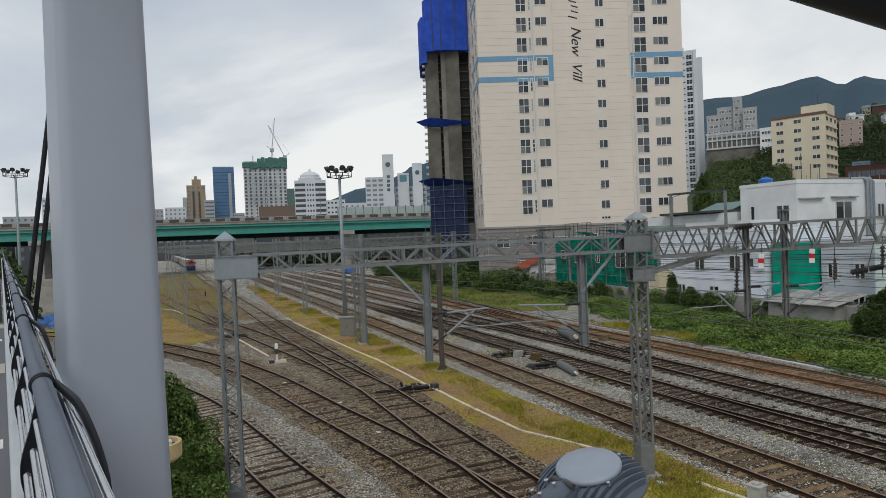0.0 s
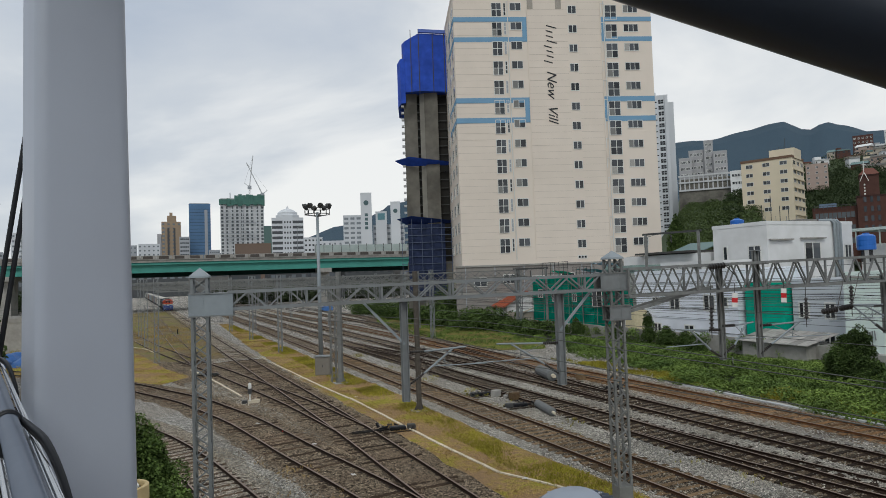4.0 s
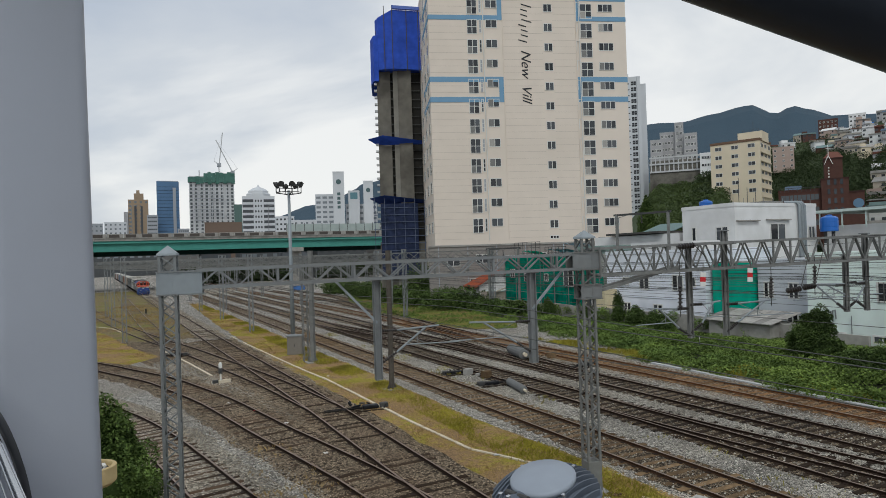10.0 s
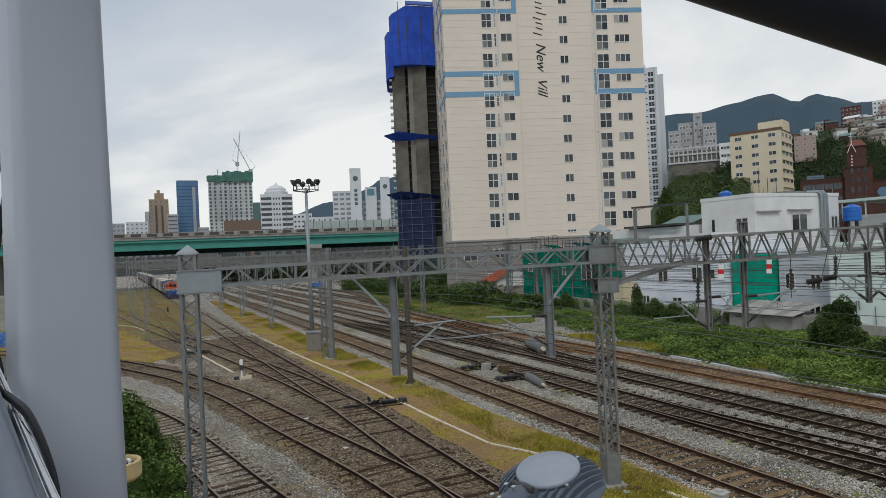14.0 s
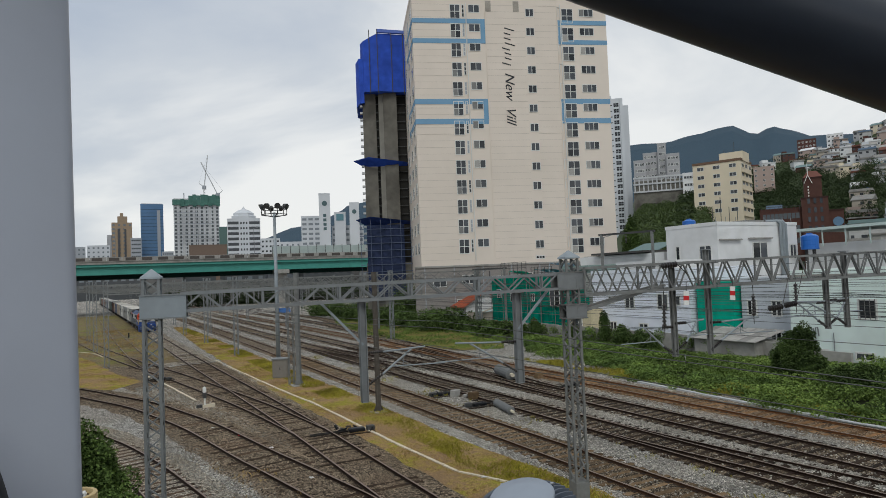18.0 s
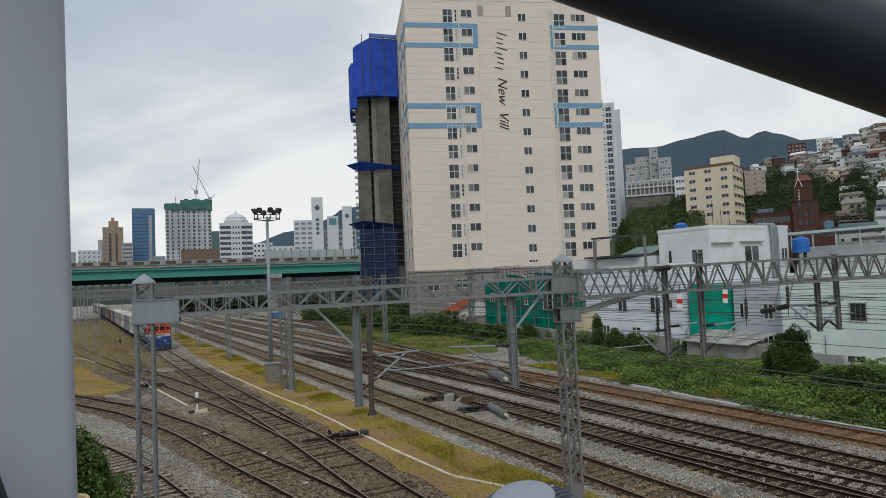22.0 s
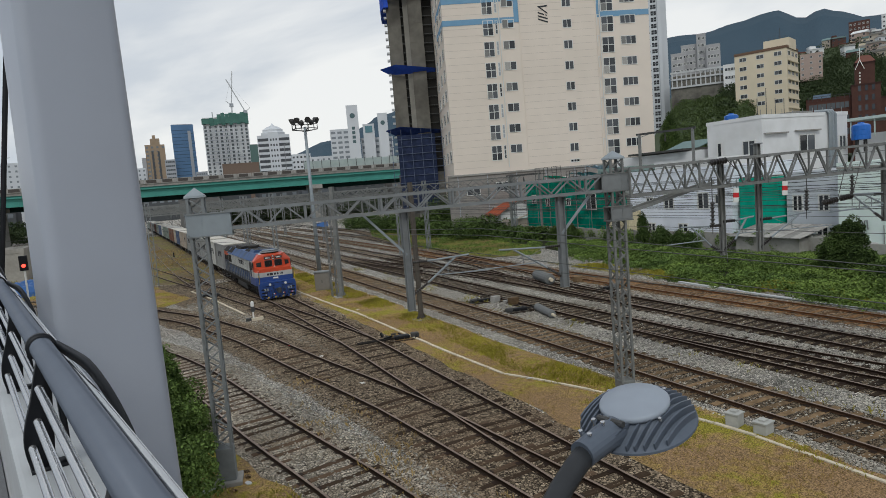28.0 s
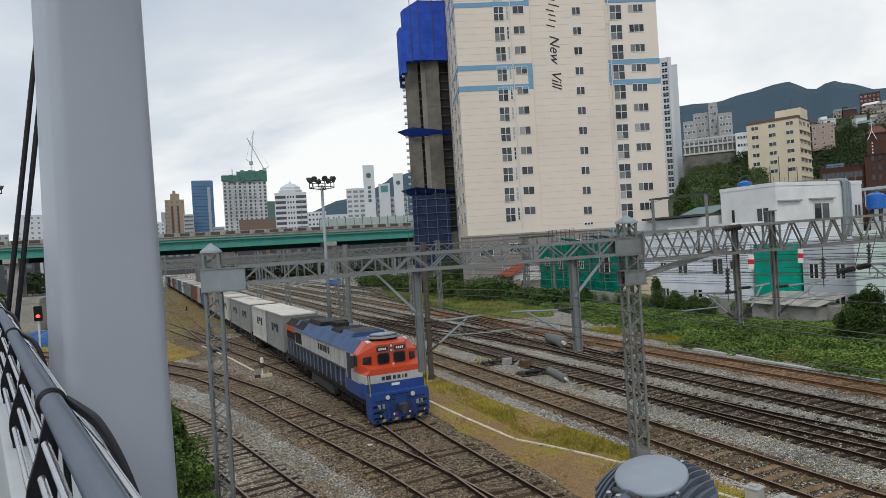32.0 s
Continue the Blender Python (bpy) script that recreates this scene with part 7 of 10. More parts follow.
def apartment():
    W, D, TOP = 29.2, 18.4, 47.6
    t = shell("apartment_building", "tall cream apartment block with blue stripes and rows of windows", "apartment building", (40.0, 80.6), -20.25, W, D, 0, TOP, APT_WALL, parapet=0.7)
    dims = (W, D)
    for k in range(13):
        zt = 46.3 - 2.85 * k
        add_window(t, "f", dims, 5.5, zt - 2.1, 1.5, 2.1, 2, 2, 0.085)
        add_window(t, "f", dims, 8.2, zt - 1.2, 1.7, 1.2, 2, 1, 0.085)
        add_window(t, "f", dims, 16.75, zt - 0.45 - 1.2, 1.3, 1.2, 2, 1, 0.085)
        add_window(t, "f", dims, 22.25, zt - 0.35 - 2.2, 1.8, 2.2, 2, 2, 0.085)
        add_window(t, "f", dims, 24.98, zt - 0.35 - 1.2, 2.25, 1.2, 3, 1, 0.085)
        shade = random.Random(k + 40)
        for sx, dz, ww, hh in ((5.6, -2.0, 0.62, 0.95), (22.35, -2.45, 0.75, 1.0), (25.1, -1.47, 0.6, 1.05), (8.3, -1.1, 0.7, 1.0)):
            if shade.random() < 0.45:
                bm = B()
                box(bm, sx, -0.05, zt + dz, sx + ww, -0.03, zt + dz + hh)
                part("blind", bm, mat("grey_blind", (0.19, 0.19, 0.185), 0.8) if shade.random() < 0.7 else mat("pale_blind", (0.34, 0.33, 0.31), 0.8), t, "pale blind behind a pane")
        bm = B()
        box(bm, 7.25, -0.05, zt - 1.9, 7.33, 0.01, zt)
        box(bm, 7.56, -0.05, zt - 1.9, 7.64, 0.01, zt)
        for r in range(4):
            box(bm, 7.33, -0.045, zt - 1.9 + r * 0.6, 7.56, 0.01, zt - 1.82 + r * 0.6)
        rack = part("service_niche", bm, FRAME_WHITE, t)
        bm = B()
        box(bm, 7.33, -0.02, zt - 1.85, 7.56, 0.008, zt - 0.05)
        part("louvre", bm, TOWER_GREY if k % 3 else PANE, rack)
        bm = B()
        box(bm, 21.6, -0.12, zt - 1.6, 21.68, 0.0, zt - 0.1)
        box(bm, 21.68, -0.1, zt - 0.2, 22.2, -0.02, zt - 0.12)
        part("rail_bracket", bm, FRAME_WHITE, t)
        for f, y0 in (("l", 1.2), ("l", 5.5), ("l", 10.5)):
            add_window(t, f, dims, D - y0 - 2.2, zt - 1.9, 2.2, 1.7, 2, 1)
    for s in (10.75, 14.95):
        bm = B()
        box(bm, s, -0.05, 45.35, s + 0.86, 0.01, 46.9)
        v = part("roof_vent", bm, mat("vent_louvre", (0.36, 0.33, 0.29), 0.8), t)
        bm = B()
        for r in range(9):
            box(bm, s + 0.06, -0.065, 45.45 + r * 0.16, s + 0.8, -0.05, 45.52 + r * 0.16)
        part("louvre", bm, mat("vent_louvre", (0.36, 0.33, 0.29)), v)
    add_window(t, "f", dims, 16.7, 8.9, 1.4, 0.5, 3, 1)
    for zs in ((43.5, 44.17), (40.55, 41.22), (31.63, 32.37), (28.73, 29.48)):
        for x0, x1 in ((-0.02, 10.62), (21.65, W + 0.02)):
            bm = B()
            box(bm, x0, -0.045, zs[0], x1, 0.0, zs[1])
            part("stripe", bm, APT_BLUE, t, "blue painted stripe")
        bm = B()
        box(bm, -0.045, 0.0, zs[0], 0.0, D * 0.5, zs[1])
        part("stripe", bm, APT_BLUE, t)
    for z0, z1 in ((41.22, 43.5), (29.48, 31.63)):
        for x0, x1 in ((9.95, 10.62), (21.65, 22.2)):
            bm = B()
            box(bm, x0, -0.045, z0, x1, 0.0, z1)
            part("stripe", bm, APT_BLUE, t)
    for k in range(41):
        z = 9.2 + k * 0.95
        for x0, x1 in ((0.0, 5.55), (10.7, 16.6), (18.1, 21.5)):
            bm = B()
            box(bm, x0, -0.012, z, x1, 0.0, z + 0.035)
            part("joint", bm, APT_LINE, t)
    for s in (10.66, 21.55):
        bm = B()
        box(bm, s, -0.09, 9, s + 0.09, 0.0, TOP)
        part("downpipe", bm, APT_WALL, t)
    for s in (7.85, 22.05):
        bm = B()
        tube(bm, (s, -0.12, 9), (s, -0.12, 46.5), 0.07, seg=8)
        part("downpipe", bm, FRAME_WHITE, t)
    first = letters(t, "New", 2.0, 13.35, 36.3, INK)
    letters(t, "Vill", 2.0, 13.35, 36.3 - max(v.co.x for v in first.data.vertices) - 0.75, INK)
    # the first word on the wall, as plain slanted strokes
    for k, (h, up) in enumerate(((1.5, 0.1), (1.0, 0), (1.0, 0), (1.5, 0.1), (1.15, -0.35), (1.0, 0), (1.0, 0), (1.25, -0.4))):
        z = 43.0 - k * 0.74
        bm = B()
        faces(bm, [(13.4 + up, -0.03, z), (13.4 + up, -0.03, z - 0.17), (13.4 + up + h, -0.03, z - 0.17 - h * 0.28), (13.4 + up + h, -0.03, z - h * 0.28), (13.4 + up, 0.0, z), (13.4 + up, 0.0, z - 0.17), (13.4 + up + h, 0.0, z - 0.17 - h * 0.28), (13.4 + up + h, 0.0, z - h * 0.28)], CUBE)
        part("name_stroke", bm, INK, t)
    bm = B()
    box(bm, 9.0, 3.0, TOP, 18.5, 12.0, TOP + 3.6)
    part("lift_house", bm, APT_SIDE, t)
    for k in range(24):
        bm = B()
        x = 0.3 + k * 1.24
        box(bm, x, 0.05, TOP + 0.7, x + 0.08, 0.12, TOP + 1.9)
        part("roof_rail_post", bm, FRAME_WHITE, t)
    for z in (TOP + 1.25, TOP + 1.85):
        bm = B()
        box(bm, 0.2, 0.05, z, W - 0.2, 0.11, z + 0.07)
        part("roof_rail", bm, STEEL_DARK, t)
    bm = B()
    box(bm, -1.0, -0.6, 0, W + 2.5, -0.05, 8.4)
    part("podium", bm, mat("brown_podium", (0.26, 0.24, 0.225), 0.85), t)
    for k in range(7):
        hang_window(t, pose(1.5 + k * W / 7, -0.62, 5.4 + 0.3 * (k % 2)), 1.9, 1.3, 2, 1)
        if k % 2:
            hang_window(t, pose(0.6 + k * W / 7, -0.62, 2.2), 1.6, 1.4, 2, 1)
        bm = B()
        box(bm, 0.3 + k * W / 7, -0.68, 0, 0.42 + k * W / 7, -0.6, 8.4)
        part("pilaster", bm, TOWER_GREY, t)
    for z in (4.3, 8.15):
        bm = B()
        box(bm, -1.05, -0.75, z, W + 2.5, -0.6, z + 0.25)
        part("podium_ledge", bm, CONCRETE, t)


def core_tower():
    """The raw concrete tower under construction with blue nets beside the apartment block."""
    o = polar(21.5, 104)
    t = thing("unfinished_tower", "raw concrete tower under construction wrapped in blue nets", "building site tower", pose(o.x, o.y, 0, 0, 0, -22))
    for x0, x1, y0 in ((0.2, 2.35, 0.0), (2.8, 3.55, -0.15), (3.55, 5.75, -0.5)):
        bm = B()
        box(bm, x0, y0, 0, x1, 9, 44)
        for z in range(3, 44, 3):
            box(bm, x0 - 0.01, y0 - 0.02, z, x1 + 0.01, y0, z + 0.08)
        # the narrow return is paler: light on its facing side put into the colour
        part("concrete_wall", bm, CONC_DARK if x0 != 2.8 else mat("lit_return_concrete", (0.24, 0.23, 0.205), 0.9, 0, 0.15, 0.8, stain=(0.15, 0.14, 0.125), stain_scale=0.25, stain_amount=0.7), t)
    # near-black colour stands for the shade inside the open slots
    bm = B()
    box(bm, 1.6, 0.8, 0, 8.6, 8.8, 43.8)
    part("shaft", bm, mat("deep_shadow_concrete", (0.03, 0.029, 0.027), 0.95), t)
    for k in range(30):
        bm = B()
        z = 2.0 + k * 1.4
        box(bm, 2.35, 0.3, z, 2.8, 0.45, z + 0.18)
        part("scaffold_bar", bm, STEEL_DARK, t)
        bm = B()
        box(bm, 5.75, 0.5, z, 8.4, 0.6, z + 0.1)
        part("scaffold_bar", bm, STEEL_DARK, t)
    for k in range(26):
        bm = B()
        z = 12.0 + k * 1.1
        box(bm, -0.25, -0.2, z, 0.18, 0.6, z + 0.3)
        part("edge_bracket", bm, CONC_PALE, t)
    bm = B()
    extrude_poly(bm, [(0.1, 0.5), (0.6, -1.0), (2.9, -1.7), (7.5, -0.9), (7.5, 9.5), (0.1, 9.5)], 37.3, 46.3)
    for v in bm.verts:
        if v.co.z > 40:
            v.co.z += 0.3 * noise.noise((v.co.x * 0.7, v.co.y * 0.7, 1)) + (0.5 if v.co.x > 2 else -0.5)
    part("net_hood", bm, NET_BLUE, t, "bright blue net hood")
    bm = B()
    extrude_poly(bm, [(-0.75, 1.5), (-0.2, -0.5), (0.55, -0.8), (0.55, 9.0), (-0.75, 9.0)], 35.6, 43.0)
    for v in bm.verts:
        v.co.z += 0.5 * noise.noise((v.co.x, v.co.y * 0.9, v.co.z))
    part("net_flap", bm, NET_BLUE, t)
    for x, y in ((1.6, -1.4), (2.9, -1.76), (5.2, -1.38), (7.1, -1.02)):
        bm = B()
        bar(bm, (x, y, 37.0), (x, y, 47.5), 0.12)
        part("net_post", bm, STEEL_DARK, t)
    bm = B()
    bar(bm, (2.9, -1.72, 47.2), (7.3, -0.98, 47.2), 0.5)
    part("net_edge", bm, mat("pale_net", (0.12, 0.18, 0.48), 0.8), t)
    for z, w, m in ((25.6, 2.0, NET_BLUE), (16.0, 2.2, mat("faded_blue_net", (0.025, 0.05, 0.19), 0.8, 0, 0.3, 1.0))):
        bm = B()
        faces(bm, [(-1.5, -0.4, z + 0.6), (0.9, -2.0, z + 0.9), (7.2, -1.0, z + 0.15), (7.2, 0.2, z - 0.25), (2.6, -0.3, z - 0.35), (0.0, 0.2, z - 0.3), (-1.5, -0.3, z + 0.5), (0.9, -1.9, z + 0.8), (7.2, -0.9, z + 0.15)], [(0, 1, 2, 3, 4, 5), (6, 5, 4, 3, 8, 7), (0, 6, 7, 1), (1, 7, 8, 2)])
        part("catch_net", bm, m, t)
    bm = B()
    box(bm, 0.0, -0.1, 0, 8.5, 0.2, 9.5)
    part("base_wall", bm, CONC_DARK, t)
    bm = B()
    box(bm, 0.2, -1.16, 4.0, 6.2, -1.1, 15.6)
    part("net_panel", bm, NET_DARK, t)
    for k in range(7):
        bm = B()
        box(bm, -0.9, -1.3, 8 + k * 1.15, 7.5, -1.22, 8.08 + k * 1.15)
        part("scaffold_tube", bm, mat("blue_grey_tube", (0.10, 0.125, 0.19), 0.7), t)
    for k in range(6):
        bm = B()
        box(bm, -0.8 + k * 1.6, -1.34, 6, -0.72 + k * 1.6, -1.26, 16.5)
        part("scaffold_tube", bm, mat("blue_grey_tube", (0.10, 0.125, 0.19), 0.7), t)


def grid_windows(parent, W, D, z0, z1, cols, floor, ww, wh, face="f", x0=0.6, material=None, joined=False, skip=0.0, seed=1):
    rnd = random.Random(seed)
    n = int((z1 - z0 - 0.6) / floor)
    span = (W if face == "f" else D) - 2 * x0
    jb = B()
    for k in range(n):
        for c in range(cols):
            if rnd.random() < skip:
                continue
            s = x0 + (span - ww) * (c / (cols - 1) if cols > 1 else 0.5)
            z = z1 - 0.8 - wh - k * floor
            if joined:
                m = {"f": pose(s, 0, z), "l": pose(0, D - s, z, 0, 0, -90), "r": pose(W, s, z, 0, 0, 90)}[face]
                box(jb, 0, -0.08, 0, ww, 0.02, wh, 0, m)
            else:
                add_window(parent, face, (W, D), s, z, ww, wh, 2, 1)
    if joined:
        part("window_grid", jb, material or PANE_FAR, parent, kind="stuff")
    else:
        jb.free()


def block(label, az0, az1, d, el_top, wall, depth=14, el_low=None, cols=5, floor=3.0, ww=1.3, wh=1.3, joined=True, category="building", name="city_building", face_turn=0.0, side=False, glass_mat=None, parapet=0.6, floors_from=None):
    a, b = polar(az0, d), polar(az1, d)
    u = b - a
    rz = math.degrees(math.atan2(u.y, u.x)) + face_turn
    z1 = 7 + el_top * d
    z0 = 0 if el_low is None else 7 + el_low * d
    t = shell(name, label, category, a, rz, u.length, depth, z0, z1, wall, parapet=parapet)
    lo = max(z0, floors_from if floors_from is not None else z0)
    if cols:
        grid_windows(t, u.length, depth, lo, z1, cols, floor, ww, wh, "f", joined=joined, material=glass_mat)
        if side:
            grid_windows(t, u.length, depth, lo, z1, max(2, cols // 2), floor, ww, wh, "r", joined=joined, material=glass_mat)
    return t, u.length, z1


DARK_BAND = mat("dark_window_band", (0.055, 0.06, 0.068), 0.3)


def city():
    t, w, z = block("distant tan tower with stepped crown", 0.84, 2.32, 600, 0.092, TAN_WALL, 18, cols=4, floor=3.4, ww=1.8, wh=1.6, floors_from=20)
    bm = B()
    box(bm, 4.5, 2, z, w - 3.5, 14, z + 6)
    part("crown", bm, TAN_WALL, t)
    bm = B()
    box(bm, 6.5, 4, z + 6, 9, 8, z + 9)
    part("crown_top", bm, TAN_WALL, t)
    for x in (w * 0.3, w * 0.62):
        bm = B()
        box(bm, x, -0.75, 14, x + 1.5, 0, z - 5)
        part("window_strip", bm, DARK_BAND, t)
    for x in (-3.4, w * 0.62):
        bm = B()
        box(bm, x, -0.6, 0, x + 3.3 if x < 0 else x + 5.5, 12, z - (10 if x < 0 else 3))
        part("wing", bm, GREY_WALL if x < 0 else TAN_WALL, t)
    t, w, z = block("distant blue glass office tower", 2.96, 4.67, 620, 0.117, BLUE_GLASS, 18, cols=0, parapet=1.5)
    for k in range(22):
        bm = B()
        box(bm, 0.2, -0.15, 12 + k * 3.05, w - 0.2, 0.0, 12.35 + k * 3.05)
        part("floor_band", bm, mat("dark_blue_spandrel", (0.02, 0.05, 0.10), 0.4), t)
    bm = B()
    box(bm, w * 0.72, -0.5, 0, w * 0.86, 0.0, z - 4)
    part("light_fin", bm, TOWER_GREY, t)
    bm = B()
    box(bm, 0.6, 1, z, w - 0.6, 15, z + 2.2)
    part("roof_screen", bm, TOWER_GREY, t)
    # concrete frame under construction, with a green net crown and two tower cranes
    # solid dark panels paint the shade inside the open bays
    t, w, z = block("unfinished grey concrete tower with green nets on top", 5.45, 9.05, 560, 0.128, CONC_PALE, 24, cols=9, floor=3.0, ww=1.9, wh=1.9, parapet=0, category="building site tower", name="unfinished_tower", glass_mat=mat("bay_shade", (0.10, 0.11, 0.12), 0.9), floors_from=20)
    bm = B()
    rnd = random.Random(4)
    for k in range(12):
        x = -0.8 + k * (w + 1.6) / 12
        box(bm, x, -0.9 - rnd.random(), z - 5 - rnd.random() * 2, x + (w + 1.6) / 12 - 0.05, 3, z + (2 if k > 3 else -1.5) + rnd.random() * 1.5)
    part("net_crown", bm, NET_TEAL, t, "green formwork net")
    for k in range(13):
        bm = B()
        x = 0.5 + k * (w - 1) / 12
        box(bm, x - 0.18, -0.25, 12, x + 0.18, 0, z - 6)
        part("rib", bm, TOWER_WHITE, t)
    for k in range(9):
        bm = B()
        zz = z - 12 - k * 3.0 - 0.4 * (k % 3)
        box(bm, w * 0.05 * (k % 3), -1.6, zz, w * (0.55 + 0.11 * (k % 4)), -1.3, zz + 0.45)
        part("scaffold_ledge", bm, TOWER_GREY, t)
    for k, x in enumerate((0.22, 0.45, 0.98)):
        bm = B()
        box(bm, w * x, 2, z - 2, w * x + 0.7, 2.7, z + 5 - k)
        part("column_stub", bm, TOWER_GREY, t)
    for x, h, tilt, ln in ((w * 0.68, 20, 6, 32), (w * 0.98, 8, -22, 34)):
        c = thing("tower_crane", "pale luffing tower crane on an unfinished tower", "tower crane", t.matrix_world @ pose(x, 4, z))
        lattice(c, (0, 0, -6), (0, 0, h * 0.5), 1.0, 1.0, 1.6, 0.3, 0.22, CONC_PALE, each=False, up=(0, 1, 0))
        bm = B()
        a = radians(tilt)
        tip = Vector((math.sin(a) * ln, 0, h * 0.5 + math.cos(a) * ln * 0.86))
        bar(bm, (0, 0, h * 0.5), tip, 0.75)
        bar(bm, (0, 0, h * 0.5), (-math.copysign(4, tilt), 0, h * 0.5 + 3.5), 0.5)
        bar(bm, (-math.copysign(4, tilt), 0, h * 0.5 + 3.5), tip, 0.14)
        part("jib", bm, CONC_PALE, c)
        bm = B()
        box(bm, -1.6, -1.2, h * 0.5 - 1.5, 1.6, 1.2, h * 0.5 + 1.4)
        part("machine_house", bm, TOWER_GREY, c)
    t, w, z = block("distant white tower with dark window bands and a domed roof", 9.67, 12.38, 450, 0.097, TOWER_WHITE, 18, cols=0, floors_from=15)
    for k in range(9):
        zz = z - 3.4 - k * 3.6
        for x0, x1 in ((0.3, w * 0.34), (w * 0.66, w - 0.3)):
            bm = B()
            box(bm, x0, -0.12, zz, x1, 0.0, zz + 1.9)
            part("window_band", bm, DARK_BAND, t)
        for c in range(3):
            bm = B()
            x = w * 0.39 + c * w * 0.085
            box(bm, x, -0.1, zz + 0.2, x + 1.0, 0.0, zz + 1.6)
            part("window", bm, DARK_BAND, t)
    bm = B()
    lathe(bm, [(w * 0.40, z), (w * 0.40, z + 2.6), (w * 0.34, z + 3.2), (w * 0.34, z + 4.6), (w * 0.2, z + 6.6), (w * 0.06, z + 7.6), (0.1, z + 9.6)], 8, Matrix.Translation((w * 0.5, 8, 0)) @ Matrix.Rotation(radians(22.5), 4, "Z"))
    part("dome", bm, TOWER_WHITE, t)
    bm = B()
    box(bm, -0.5, -3, 0, w + 0.5, -0.2, 24)
    part("podium", bm, TOWER_WHITE, t)
    for k in range(8):
        bm = B()
        tube(bm, (1.6 + k * 2.5, -3.1, 18.5 + 1.5 * (k % 2)), (1.6 + k * 2.5, -3.3, 18.5 + 1.5 * (k % 2)), 1.1, seg=8)
        part("podium_ring", bm, TOWER_GREY, t)
    block("distant dark green-grey block", 9.0, 9.66, 520, 0.085, mat("teal_block", (0.10, 0.16, 0.15), 0.8), 10, cols=0)
    block("low brown block behind the viaduct", 6.6, 9.6, 330, 0.058, mat("brown_block", (0.17, 0.125, 0.10), 0.9), 14, cols=0)
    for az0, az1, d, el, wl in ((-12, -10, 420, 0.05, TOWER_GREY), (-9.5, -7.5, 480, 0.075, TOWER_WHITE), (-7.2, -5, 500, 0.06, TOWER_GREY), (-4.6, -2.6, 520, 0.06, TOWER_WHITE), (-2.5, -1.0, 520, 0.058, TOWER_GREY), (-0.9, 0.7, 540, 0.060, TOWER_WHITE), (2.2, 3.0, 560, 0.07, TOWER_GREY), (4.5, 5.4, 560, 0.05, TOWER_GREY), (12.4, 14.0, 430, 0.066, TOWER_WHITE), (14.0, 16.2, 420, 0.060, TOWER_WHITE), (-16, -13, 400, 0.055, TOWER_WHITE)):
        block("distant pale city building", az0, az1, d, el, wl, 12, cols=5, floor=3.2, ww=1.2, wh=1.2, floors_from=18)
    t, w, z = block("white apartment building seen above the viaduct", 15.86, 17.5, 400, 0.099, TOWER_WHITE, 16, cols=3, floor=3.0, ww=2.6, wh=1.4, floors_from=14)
    t, w, z = block("tall white slab with a dark emblem", 17.43, 18.42, 380, 0.134, TOWER_WHITE, 8, cols=0, floors_from=14)
    bm = B()
    tube(bm, (w / 2, -0.05, z - 5.5), (w / 2, -0.2, z - 5.5), 1.5, seg=16)
    part("emblem", bm, mat("dull_emblem", (0.09, 0.14, 0.15), 0.8), t, "round dark emblem")
    for k in range(4):
        bm = B()
        box(bm, w / 2 - 0.9, -0.15, z - 13.5 - k * 2.6, w / 2 + 0.9, 0.0, z - 11.8 - k * 2.6)
        part("sign_bar", bm, mat("dull_emblem", (0.09, 0.14, 0.15)), t)
    t, w, z = block("white office block above the viaduct", 18.5, 21.3, 390, 0.083, TOWER_WHITE, 16, cols=7, floor=3.4, ww=1.9, wh=1.5, floors_from=14)
    t, w, z = block("white building with a teal sign", 18.75, 19.75, 385, 0.104, TOWER_WHITE, 10, cols=0)
    bm = B()
    box(bm, 1.2, -0.2, z - 4.5, w - 1.2, 0, z - 0.6)
    part("sign_panel", bm, mat("teal_sign", (0.12, 0.24, 0.28), 0.7), t)
    t, w, z = block("narrow white tower with a round emblem", 20.1, 20.96, 380, 0.119, TOWER_WHITE, 8, cols=0)
    bm = B()
    tube(bm, (w / 2, -0.05, z - 5), (w / 2, -0.2, z - 5), 1.3, seg=16)
    part("emblem", bm, mat("dull_emblem", (0.09, 0.14, 0.15)), t)


